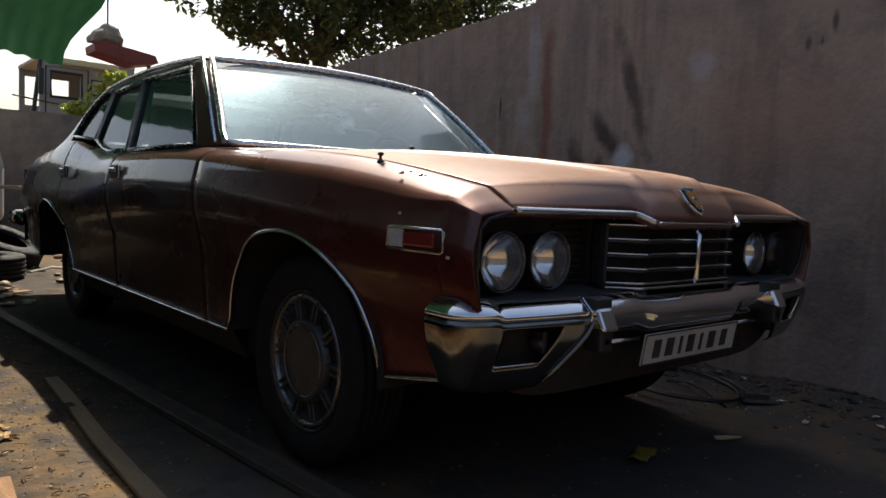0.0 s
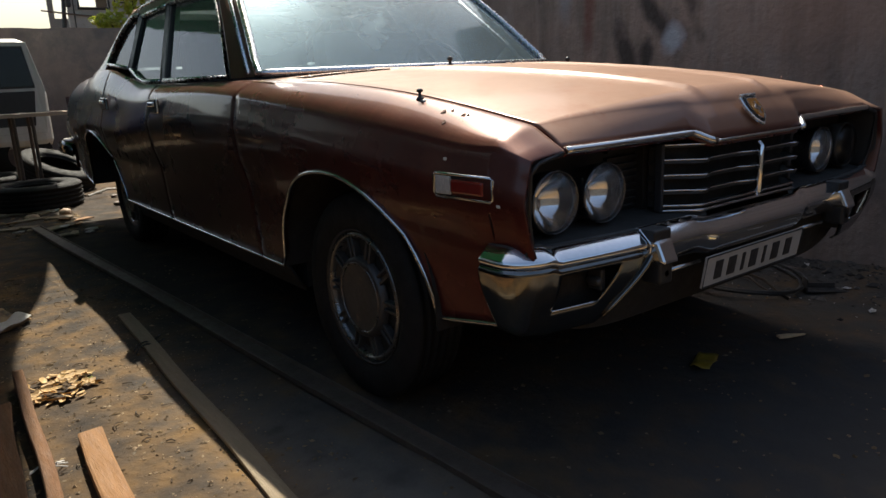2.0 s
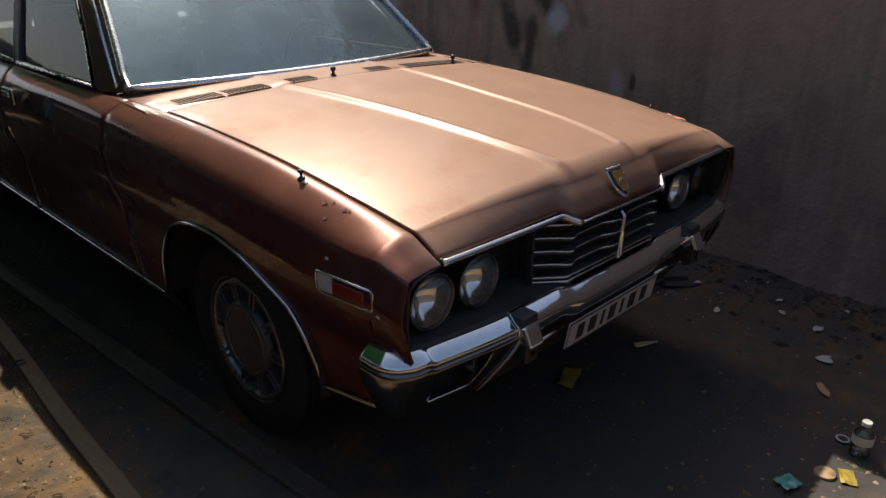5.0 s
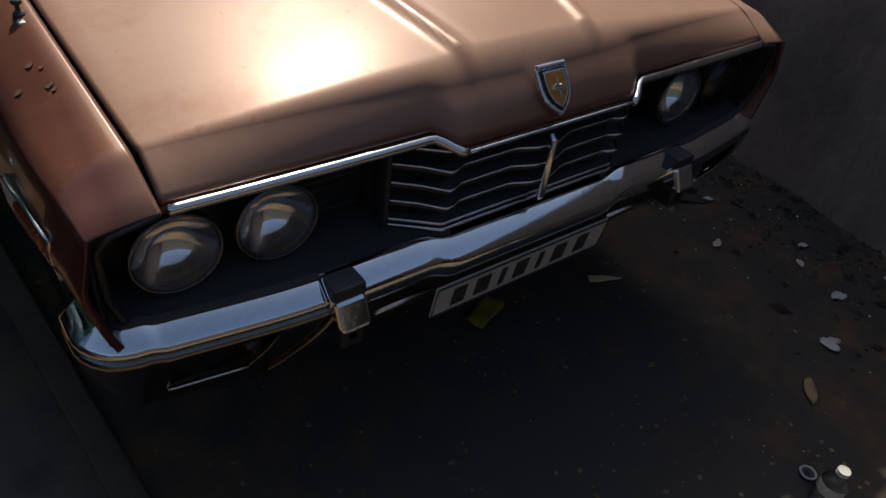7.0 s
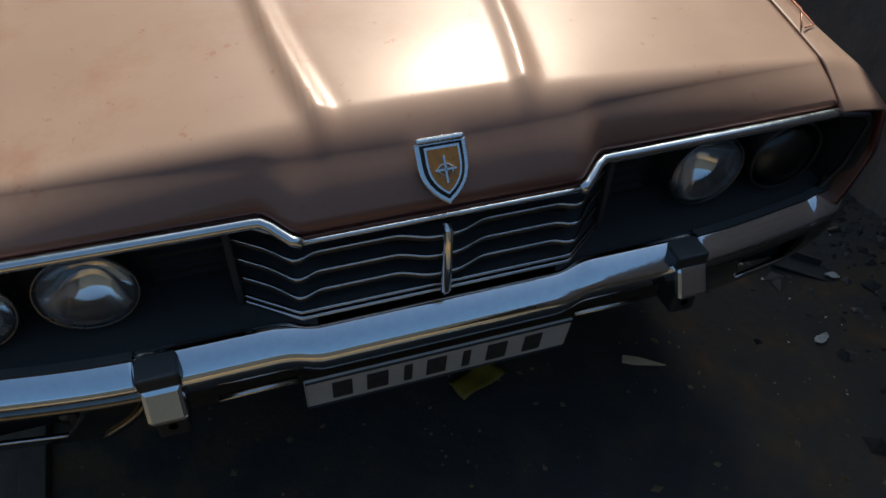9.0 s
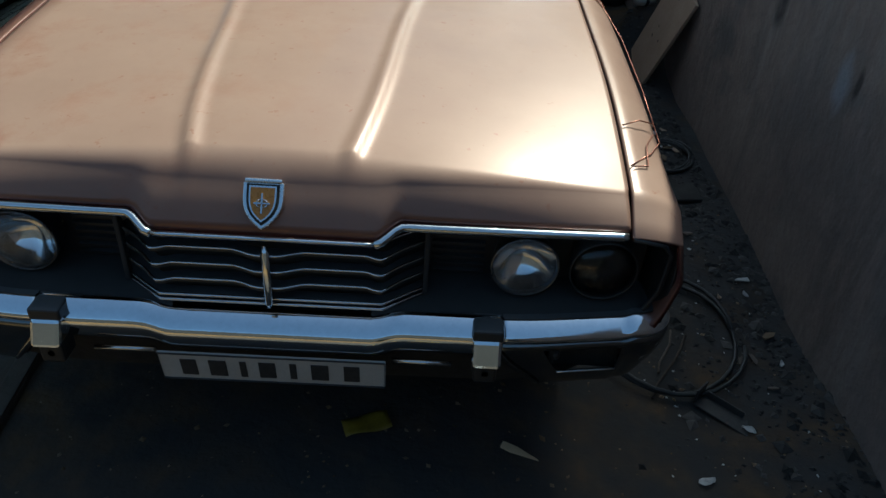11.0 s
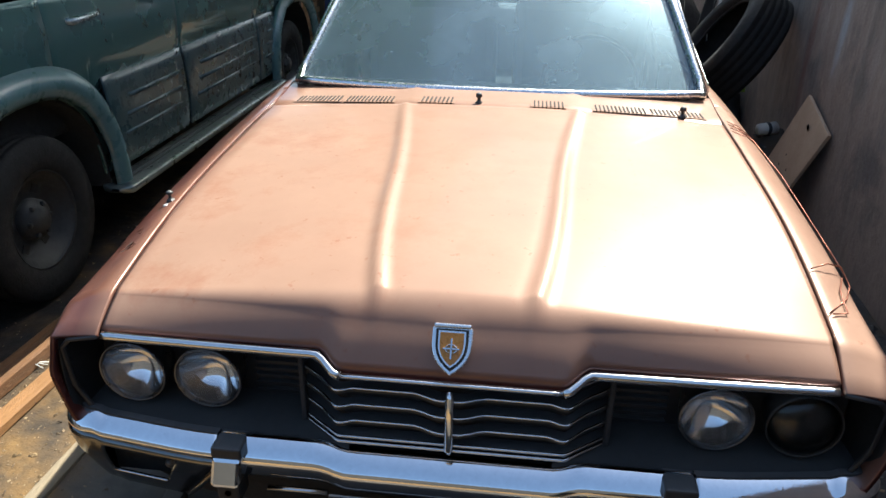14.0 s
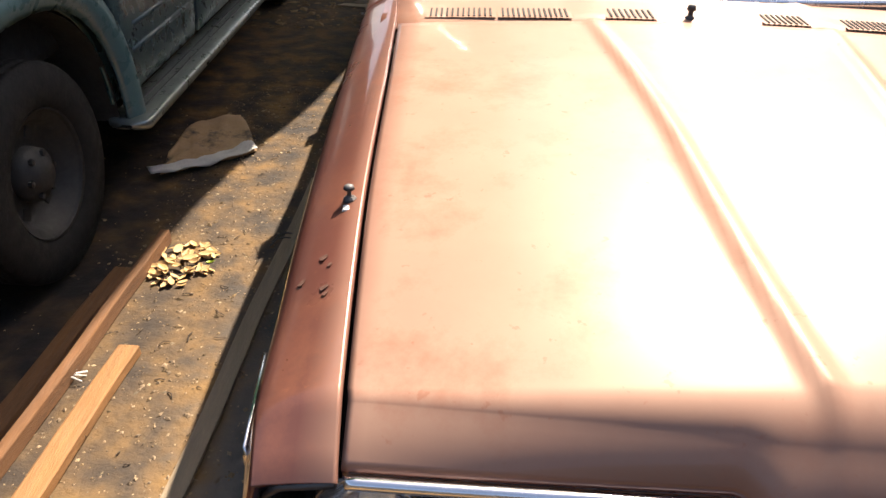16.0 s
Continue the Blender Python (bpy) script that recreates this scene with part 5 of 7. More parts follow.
for sgn in (1, -1):
    suv_panel("rear_quarter_panel", 0.55, 1.652, 1.22, sgn)
    rd = suv_panel("rear_door", 1.660, 2.790, 1.22, sgn)
    fd = suv_panel("front_door", 2.798, 3.980, 1.22, sgn)
    suv_panel("front_fender", 3.988, 5.75, 1.10, sgn)
    xo = SX + sgn * SH
    for d, y in ((rd, 1.88), (fd, 3.02)):
        cup = lathe([(0.0, 0.001), (0.0, 0.05), (0.006, 0.056), (0.010, 0.050), (0.004, 0.044)], 24, "x")
        bmesh.ops.transform(cup, matrix=Matrix.Translation((xo + sgn * 0.006, y + 0.045, 1.128)) @ Matrix.Diagonal((sgn, 1.15, 0.95, 1)), verts=cup.verts)
        hd = part("door_handle", cup, SUVPAINT, d, "round handle cup in body colour", smooth=True)
        part("cup_shadow", boxes((*sorted((xo + sgn * 0.004, xo + sgn * 0.0085)), y + 0.005, y + 0.085, 1.128, 1.168)), UNDER, d, "dark upper half of the cup", bevel=0.018)
        part("handle_bar", tube([(xo + sgn * 0.008, y - 0.075, 1.108), (xo + sgn * 0.036, y - 0.060, 1.110), (xo + sgn * 0.042, y + 0.03, 1.114), (xo + sgn * 0.036, y + 0.125, 1.118), (xo + sgn * 0.010, y + 0.140, 1.118)], [0.016, 0.017, 0.013, 0.012, 0.010], 8), HANDLE, d, "grey pull handle", smooth=True)
    # cladding plates with pressed ribs
    for a, b, par in ((1.985, 2.775, rd), (2.815, 3.96, fd), (3.99, 4.36, suv)):
        cl = part("cladding", sheet(lambda u, v: (xo + sgn * (0.018 + 0.016 * math.sin(math.pi * v) ** 0.5), a + (b - a) * u, 0.40 + 0.44 * v), 8, 10), CLADDARK, par, "grey plastic door cladding", smooth=True, thick=(0.02 if sgn > 0 else -0.02))
        for k in range(3):
            z = 0.55 + 0.085 * k
            part("cladding_rib", tube([(xo + sgn * 0.034, a + 0.10 + 0.04 * k, z), (xo + sgn * 0.036, b - 0.07, z)], 0.012, 6, flat=0.6), CLADDARK, par, smooth=True)
    # wheel-arch flares
    for yc in (SYR, SYF):
        def flare(u, v, yc=yc, sgn=sgn):
            q = math.pi * u
            k = 0.50 + 0.13 * v
            h = 0.52 + 0.13 * v
            yy = yc - k * math.copysign(abs(math.cos(q)) ** 0.85, math.cos(q))
            zz = 0.33 + h * math.sin(q) ** 0.8
            return (xo + sgn * (0.055 * math.sin(math.pi * (0.15 + 0.85 * (1 - v))) + 0.006 + 0.035 * (1 - v)), yy, zz)
        bm = sheet(flare, 40, 7)
        bmesh.ops.recalc_face_normals(bm, faces=bm.faces)
        part("wheel_flare", bm, CLAD, suv, "scuffed grey wheel-arch flare", smooth=True, thick=0.02)
        part("wheel_well", sheet(lambda u, v: (xo - sgn * 0.33 * v, yc - 0.52 * math.cos(math.pi * u), 0.33 + 0.53 * math.sin(math.pi * u) ** 0.8), 24, 2), UNDER, suv, smooth=True, thick=0.01)
    # running board
    def step(u, v, sgn=sgn):
        a = 2 * math.pi * v
        end = min(1.0, math.sqrt(max(0.0, 1 - max(0.0, abs(2 * u - 1) - 0.93) ** 2 / 0.0049)) + 0.25)
        cx, cz = math.copysign(abs(math.cos(a)) ** 0.45, math.cos(a)), math.copysign(abs(math.sin(a)) ** 0.55, math.sin(a))
        return (xo + sgn * (0.035 + 0.082 * cx * end), 1.90 + 2.42 * u, 0.325 + 0.024 * cz * end)
    rbd = part("running_board", sheet(step, 0, 24, [0, 0.006, 0.014, 0.022, 0.032] + list(np.linspace(0.05, 0.95, 12)) + [0.968, 0.978, 0.986, 0.994, 1.0]), STEPBAR, suv, "worn silver-grey tubular running board", smooth=True)
    part("board_groove", boxes((*sorted((xo + sgn * 0.016, xo + sgn * 0.022)), 2.00, 4.22, 0.3485, 0.3515)), BLACK, rbd)
    part("board_groove", boxes((*sorted((xo + sgn * 0.050, xo + sgn * 0.056)), 2.00, 4.22, 0.3485, 0.3515)), BLACK, rbd)
    for yb in (2.2, 3.1, 4.05):
        part("board_bracket", boxes((*sorted((xo - sgn * 0.10, xo + sgn * 0.02)), yb, yb + 0.05, 0.315, 0.345)), UNDER, rbd)
    # glass
    for nm, a, b in (("quarter_window", 0.75, 1.60), ("rear_window", 1.70, 2.74), ("front_window", 2.85, 3.75)):
        slant = 0.45 if nm == "front_window" else 0.0
        pts = [(SX + sgn * (suv_x(1.25) - 0.004), a, 1.245), (SX + sgn * (suv_x(1.25) - 0.004), b, 1.245), (SX + sgn * (suv_x(1.62) - 0.004), b - slant, 1.62), (SX + sgn * (suv_x(1.62) - 0.004), a, 1.62)]
        part(nm, plate(pts, (-sgn * 0.006, 0, 0)), DARKGLASS, suv, "dark tinted glass")
        part("window_seal", tube(pts, 0.012, 5, True), BLACK, suv)
    def su(y, z):
        return (SX + sgn * suv_x(z), y, z)
    for pn, quad in (("rear_pillar", ((0.62, 1.22), (0.76, 1.22), (0.80, 1.64), (0.72, 1.64))), ("pillar", ((1.59, 1.22), (1.71, 1.22), (1.71, 1.64), (1.59, 1.64))),
                     ("pillar", ((2.73, 1.22), (2.86, 1.22), (2.86, 1.64), (2.73, 1.64))), ("front_pillar", ((3.74, 1.22), (4.05, 1.22), (3.34, 1.64), (3.27, 1.64))),
                     ("roof_rail", ((0.70, 1.61), (3.32, 1.61), (3.25, 1.70), (0.72, 1.70)))):
        part(pn, plate([su(y, z) for y, z in quad], (-sgn * 0.03, 0, 0)), SUVPAINT, suv, bevel=0.006)
    for yc in (SYR, SYF):
        w, c, o = wheel(suv, "wheel", sgn, yc + (0.045 if yc == SYR else 0.0), SWR, 0.23, 0.205, 0.0, rimmat=WHEELSTEEL)
        for obj in (w, *w.children):
            obj.location.x += SX + sgn * 0.86 if obj is w else 0.0
        hubm = part("wheel_hub", lathe([(o * 0.2, 0.09), (o * 0.55, 0.085), (o * 0.6, 0.06), (o * 0.75, 0.05), (o * 0.78, 0.002)], 24, "x", centre=c), WHEELSTEEL, w, "dark wheel hub", smooth=True)
        for k in range(6):
            q = 2 * math.pi * k / 6
            part("lug_nut", lathe([(o * 0.5, 0.012), (o * 0.68, 0.011), (o * 0.70, 0.002)], 6, "x", centre=(c[0], c[1] + 0.068 * math.cos(q), c[2] + 0.068 * math.sin(q))), WHEELSTEEL, w)
            bm = boxes((*sorted((o * 0.19, o * 0.235)), c[1] - 0.02, c[1] + 0.02, c[2] + 0.112, c[2] + 0.15))
            bmesh.ops.rotate(bm, verts=bm.verts, cent=c, matrix=Matrix.Rotation(q + 0.5, 3, "X"))
            bmesh.ops.translate(bm, verts=bm.verts, vec=(c[0], 0, 0))
            part("rim_slot", bm, UNDER, w)
part("roof", sheet(lambda u, v: (SX + (-1 + 2 * u) * 0.735, 0.70 + 2.6 * v, 1.70 + 0.05 * (1 - (2 * u - 1) ** 4)), 16, 12), SUVPAINT, suv, smooth=True, thick=-0.03)
part("windscreen", sheet(lambda u, v: (SX + (-1 + 2 * u) * (0.84 - 0.11 * v), 4.08 - 0.80 * v, 1.20 + 0.50 * v), 10, 6), DARKGLASS, suv, smooth=True)
part("hood", sheet(lambda u, v: (SX + (-1 + 2 * u) * (0.86 - 0.2 * ease((v - 0.7) / 0.3)), 4.05 + 1.72 * v, 1.098 + (0.112 - 0.05 * v) * (1 - abs(2 * u - 1) ** 4)), 16, 12), SUVPAINT, suv, smooth=True, thick=-0.02)
part("cabin_lining", boxes((SX - 0.76, SX + 0.76, 0.7, 3.9, 0.6, 1.12), (SX - 0.66, SX + 0.66, 1.55, 1.75, 1.1, 1.5), (SX - 0.66, SX + 0.66, 2.75, 2.95, 1.1, 1.5)), UNDER, suv, "dark seats and lining", bevel=0.05)
part("nose", boxes((SX - 0.66, SX + 0.66, 5.70, 5.80, 0.45, 1.08)), CLAD, suv, "grey front end", bevel=0.04)
part("tailgate", boxes((SX - 0.76, SX + 0.76, 0.545, 0.60, 0.42, 1.70)), SUVPAINT, suv, bevel=0.03)
part("rear_bumper", boxes((SX - 0.82, SX + 0.82, 0.42, 0.60, 0.42, 0.62)), CLAD, suv, "grey rear bumper", bevel=0.05)
part("chassis", boxes((SX - 0.55, SX + 0.55, 0.7, 5.6, 0.36, 0.62), (SX - 0.80, SX + 0.80, 2.02, 4.3, 0.38, 0.60)), UNDER, suv)
for sgn in (-1, 1):
    mir = part("wing_mirror", boxes((*sorted((SX + sgn * 0.92, SX + sgn * 1.06)), 3.16, 3.36, 1.22, 1.37)), CLAD, suv, "grey wing mirror", bevel=0.04)
    part("mirror_arm", boxes((*sorted((SX + sgn * 0.82, SX + sgn * 0.96)), 3.25, 3.34, 1.205, 1.25)), BLACK, mir, bevel=0.01)
part("side_repeater", boxes((SX + SH - 0.01, SX + SH + 0.02, 4.22, 4.30, 0.985, 1.02)), REDLENS, suv, "small orange repeater lamp", bevel=0.006)

# ---- green sheet roof over the off-road car ----
canopy = thing("canopy", "faded green ribbed plastic sheet roof on thin posts", "canopy")


def canopy_point(u, v):
    y = 1.25 + 6.3 * v
    xe = CAN_X(y) + 0.04 * wob(0, y, 0, 1.1)
    x = -5.6 + (xe + 5.6) * u
    z = 2.8 + 0.25 * math.sin(math.pi * u) - 0.10 * u
    if v > 0.78:
        z -= 0.66 * ((v - 0.78) / 0.22) ** 1.8 * ease((u - 0.55) / 0.25)
    z += 0.010 * math.sin(x * 2 * math.pi / 0.16)
    return (x, y, z)


CAN_X = keyed((1.25, -0.59), (2.5, -0.525), (3.77, -0.415), (5.4, -0.07), (6.3, 0.17), (6.65, 0.25), (6.9, 0.215), (7.12, 0.13), (7.31, 0.075), (7.55, 0.085))
part("sheet", sheet(canopy_point, 380, 40), GREEN, canopy, "green ribbed sheet", smooth=True, thick=0.006)
for x, y in ((-5.4, 2.7), (-5.4, 5.2), (-5.4, 7.4)):
    part("post", tube([(x, y, -0.1), (x, y, 2.84)], 0.04, 10), STEEL, canopy, "thin steel post")
rope = thing("rope", "thin dark rope hanging in front of the sky", "rope")
part("strand", tube([(1.18, 10.0, 6.5), (1.19, 10.0, 4.5), (1.20, 10.0, 2.95)], 0.012, 5), CABLE, rope)

# ---- behind the back wall ----
truck = thing("truck_cab", "dirty white lorry cab with an open side window", "truck")
TW = 11.0


def frame_wall(x0, x1, z0, z1, hx0, hx1, hz0, hz1, y0, y1):
    return boxes((x0, hx0, y0, y1, z0, z1), (hx1, x1, y0, y1, z0, z1), (hx0, hx1, y0, y1, z0, hz0), (hx0, hx1, y0, y1, hz1, z1))


part("cab_side", frame_wall(0.54, 1.88, 0.5, 2.60, 0.70, 1.10, 2.07, 2.42, TW, TW + 0.05), SHADEDWHITE, truck)
part("cab_far_side", frame_wall(0.54, 1.88, 0.5, 2.60, 0.62, 1.28, 2.03, 2.50, TW + 1.5, TW + 1.55), SHADEDWHITE, truck)
part("cab_roof", boxes((0.53, 1.89, TW - 0.015, TW + 1.57, 2.60, 2.66)), SHADEDWHITE, truck, bevel=0.02)
part("cab_back", boxes((1.83, 1.88, TW + 0.05, TW + 1.5, 0.5, 2.60)), SHADEDWHITE, truck)
part("roof_fascia", boxes((0.80, 1.62, TW - 0.10, TW - 0.016, 2.545, 2.64)), PALELIME, truck, "pale lime strip along the roof edge", bevel=0.02)
# Solid pane: the bright sky seen through it is put into its colour.
part("rear_vent_window", boxes((1.26, 1.42, TW - 0.012, TW + 0.01, 2.16, 2.36)), PAPER, truck, "small side pane painted pale like the sky behind", bevel=0.01)
part("pane_frame", tube([(1.25, TW - 0.012, 2.15), (1.43, TW - 0.012, 2.15), (1.43, TW - 0.012, 2.37), (1.25, TW - 0.012, 2.37)], 0.018, 6, True), BLACK, truck)
part("window_frame", tube([(0.69, TW - 0.01, 2.06), (1.11, TW - 0.01, 2.06), (1.11, TW - 0.01, 2.43), (0.69, TW - 0.01, 2.43)], 0.026, 6, True), BLACK, truck, "dark window frame")
part("front_post", tube([(0.44, TW, 1.6), (0.55, TW, 2.60)], 0.03, 8), BLACK, truck)
part("door_seam", tube([(0.62, TW - 0.004, 1.2), (0.62, TW - 0.004, 2.50), (1.20, TW - 0.004, 2.50), (1.20, TW - 0.004, 1.2)], 0.010, 5), BLACK, truck, "dark door seam")
part("door_hinge", boxes((1.19, 1.24, TW - 0.03, TW, 2.20, 2.27)), BLACK, truck)
part("grab_rail", tube([(0.18, TW - 0.05, 2.02), (0.5, TW - 0.05, 1.98), (1.7, TW - 0.05, 1.86)], 0.012, 6), STEEL, truck, "thin grab rail")
part("wing_mirror", boxes((0.50, 0.57, TW - 0.14, TW - 0.08, 2.06, 2.45)), BLACK, truck, "tall black wing mirror", bevel=0.02)
part("lower_body", boxes((0.54, 1.88, TW + 0.01, TW + 1.56, 0.3, 0.55)), BLACK, truck)
for x in (0.75, 1.45):
    part("wheel", lathe([(-0.12, 0.2), (-0.12, 0.42), (0.12, 0.42), (0.12, 0.2)], 24, "y", centre=(x, TW + 0.2, 0.42)), RUBBER, truck, smooth=True)

shelf_post = thing("red_platform", "red painted sheet-metal tray on a pole", "tray")
bm = plate([(1.0, 9.9, 2.745), (1.10, 9.9, 2.805), (1.84, 9.9, 2.705), (1.89, 9.9, 2.60), (1.56, 9.9, 2.53), (1.02, 9.9, 2.64)], (0, 0.5, 0))
part("tray", bm, RED, shelf_post, bevel=0.01)
part("pole", tube([(1.84, 10.2, 0.0), (1.84, 10.2, 2.64)], 0.03, 8), STEEL, shelf_post)
sack = thing("sack", "brown and grey bundle of sackcloth on the red tray", "sack", (1.22, 10.1, 2.79))
bm = bmesh.new()
bmesh.ops.create_icosphere(bm, subdivisions=4, radius=1.0)
for v in bm.verts:
    k = 1 + 0.35 * wob(v.co.x, v.co.y, v.co.z, 1.7) + 0.12 * wob(v.co.x, v.co.y, v.co.z, 4.5)
    v.co = Vector((v.co.x * 0.24 * k, v.co.y * 0.18 * k, max(v.co.z * 0.16 * k + 0.12 - 0.15 * v.co.x * v.co.x, 0.0)))
part("cloth", bm, CLOTH, sack, smooth=True)


def leaf_cloud(name, parent, mat, blobs, n, size, seed, label=""):
    """Many small folded leaves in uneven clumps."""
    rng = random.Random(seed)
    verts, faces = [], []
    for cx, cy, cz, rx, ry, rz, share in blobs:
        for _ in range(int(n * share)):
            while True:
                p = Vector((rng.uniform(-1, 1), rng.uniform(-1, 1), rng.uniform(-1, 1)))
                if 0.25 < p.length < 1 and wob(p.x + cx, p.y + cy, p.z + cz, 2.3) > -0.12:
                    break
            c = Vector((cx + p.x * rx, cy + p.y * ry, cz + p.z * rz))
            m = Euler((rng.uniform(-1, 1), rng.uniform(-1, 1), rng.uniform(0, 6.28))).to_matrix()
            s = size * rng.uniform(0.6, 1.3)
            i = len(verts)
            for q in ((-0.5, 0, 0), (0, -0.24, -0.06), (0.5, 0, -0.04), (0, 0.24, -0.06), ):
                verts.append(c + m @ (Vector(q) * s))
            faces += [(i, i + 1, i + 2), (i, i + 2, i + 3)]
    me = bpy.data.meshes.new(name)
    me.from_pydata(verts, [], faces)
    ob = new(name, me)
    me.materials.append(mat)
    ob.parent = parent
    return tagged(ob, label)


def tree(at, h, blobs, n, size, seed, label):
    t = thing("tree", label, "tree")
    x, y, z = at
    tr = [(x + 0.15 * math.sin(i * 1.3), y, z + h * i / 6) for i in range(7)]
    trunk = part("trunk", tube(tr, [0.28 - 0.025 * i for i in range(7)], 10), BARK, t, smooth=True)
    for i, b in enumerate(blobs):
        e = Vector(b[:3])
        s = Vector(tr[3 + i % 4])
        mid = (s + e) / 2 + Vector((0, 0, 0.3))
        part("limb", tube([s, mid, e], [0.10, 0.06, 0.02], 7), BARK, t, smooth=True)
    leaf_cloud("crown", t, LEAF, blobs, n, size, seed)
    return t


tree((6.4, 13.0, 0), 4.4, [(5.6, 12.8, 4.6, 1.8, 1.4, 1.1, 0.17), (3.9, 12.8, 4.35, 0.95, 0.6, 0.34, 0.010), (4.7, 12.7, 4.15, 0.7, 0.6, 0.5, 0.022), (7.6, 13.4, 4.9, 1.9, 1.5, 1.3, 0.26), (6.3, 13.0, 6.2, 2.6, 2.0, 1.3, 0.3), (4.2, 12.6, 5.3, 1.3, 1.1, 0.6, 0.08), (8.8, 13.0, 5.6, 1.6, 1.3, 1.1, 0.12)], 15000, 0.20, 3, "broad leafy tree in full leaf behind the wall")
tree((11.8, 14.5, 0), 5.0, [(10.6, 14.0, 5.6, 1.7, 1.4, 1.3, 0.3), (12.6, 14.6, 6.0, 2.0, 1.5, 1.4, 0.3), (11.6, 14.5, 7.4, 2.4, 1.8, 1.4, 0.4)], 8000, 0.21, 5, "leafy tree further along behind the wall")
bush = thing("bush", "yellow-green leafy bush above the back wall", "bush")
for s, e in (((1.05, 9.6, 0.0), (0.72, 9.4, 1.75)), ((1.08, 9.6, 0.0), (1.05, 9.5, 2.05)), ((1.12, 9.6, 0.0), (1.30, 9.5, 1.95))):
    part("stem", tube([s, (Vector(s) + Vector(e)) / 2 + Vector((0.05, 0, 0.1)), e], [0.03, 0.02, 0.008], 6), BARK, bush, smooth=True)
leaf_cloud("foliage", bush, BUSHLEAF, [(0.70, 9.4, 1.77, 0.22, 0.2, 0.11, 0.3), (1.02, 9.5, 1.98, 0.24, 0.2, 0.20, 0.35), (1.22, 9.5, 2.22, 0.28, 0.2, 0.13, 0.35)], 560, 0.11, 8)

van = thing("van", "pale van with a dark side window standing at the back wall", "van")
part("body", boxes((-1.98, -0.44, 7.6, 8.8, 0.35, 0.98)), WHITE, van, bevel=0.08)
part("cabin", boxes((-1.90, -0.52, 7.64, 8.75, 0.97, 1.46)), WHITE, van, bevel=0.12)
part("door", plate([(-1.30, 7.585, 0.50), (-0.50, 7.585, 0.50), (-0.46, 7.585, 0.95), (-0.56, 7.62, 1.42), (-1.30, 7.62, 1.42)], (0, 0.02, 0)), WHITE, van, bevel=0.006)
part("side_window", plate([(-1.25, 7.575, 0.98), (-0.56, 7.575, 0.98), (-0.62, 7.60, 1.36), (-1.25, 7.60, 1.36)], (0, 0.012, 0)), DARKGLASS, van, "dark glass")
part("window_backing", plate([(-1.27, 7.595, 0.96), (-0.545, 7.595, 0.96), (-0.605, 7.615, 1.38), (-1.27, 7.615, 1.38)], (0, 0.02, 0)), BLACK, van)
part("door_panel", plate([(-1.25, 7.575, 0.58), (-0.60, 7.575, 0.58), (-0.56, 7.575, 0.93), (-1.25, 7.575, 0.93)], (0, 0.015, 0)), BLACK, van, "dark lower door")
for x in (-1.7, -0.75):
    part("wheel", lathe([(-0.10, 0.15), (-0.10, 0.28), (0.10, 0.28), (0.10, 0.15)], 24, "y", centre=(x, 7.72, 0.28)), RUBBER, van, smooth=True)

blue = thing("blue_sheet", "dull blue steel sheet leaning on the back wall", "sheet")
part("panel", plate([(-2.62, 8.72, 0.0), (-2.02, 8.72, 0.0), (-2.02, 8.95, 1.55), (-2.62, 8.95, 1.55)], (0, 0.02, 0)), BLUE, blue, bevel=0.005)

rack = thing("steel_rack", "rusty steel trestle with a slatted top", "trestle")
part("top", sheet(lambda u, v: (-1.35 + 0.80 * u, 6.0 + 0.30 * v, 0.755 + 0.006 * wob(u, v, 0, 9)), 12, 4), BOARD, rack, thick=0.03)
for x in (-1.30, -0.98, -0.84):
    for y in (6.03, 6.27):
        part("leg", tube([(x, y, -0.02), (x, y, 0.73)], 0.014, 6), STEEL, rack)


def loose_tyre(r, w, hole, m, label, group="old tyres", mat=None):
    t = thing("tyre", label, "tyre", group=group)
    k = w / 2
    mat = mat or RUBBER
    wall_ = [(k * 0.75, r), (k * 0.86, r * 0.975), (k * 0.95, r * 0.93), (k, (hole + r) / 2 + 0.02), (k, (hole + r) / 2), (k * 0.97, hole + 0.05), (k * 0.95, hole + 0.02), (k * 0.75, hole + 0.004), (k * 0.55, hole)]
    tread = [(-k * 0.75, r)]
    for g in np.linspace(-0.5, 0.5, 4):
        deep = 0.002 if mat is BALD else 0.010
        tread += [(k * (g - 0.08), r), (k * (g - 0.06), r - deep), (k * (g + 0.06), r - deep), (k * (g + 0.08), r)]
    tread += [(k * 0.75, r)]
    part("tread", lathe(tread, 48, "z"), mat, t, "worn tread", smooth=True)
    for side in (1, -1):
        part("sidewall", lathe([(side * q, b) for q, b in wall_], 48, "z"), mat, t, smooth=True)
        part("bead", tube([(hole * math.cos(q), hole * math.sin(q), side * k * 0.62) for q in np.linspace(0, 2 * math.pi, 49)[:-1]], 0.010, 6, True), mat, t, smooth=True)
    part("lining", lathe([(k * 0.55, hole), (k * 0.5, hole + 0.05), (k * 0.7, (hole + r) / 2), (k * 0.5, r - 0.04), (-k * 0.5, r - 0.04), (-k * 0.7, (hole + r) / 2), (-k * 0.5, hole + 0.05), (-k * 0.55, hole)], 48, "z"), mat, t, smooth=True)
    t.matrix_world = m
    return t


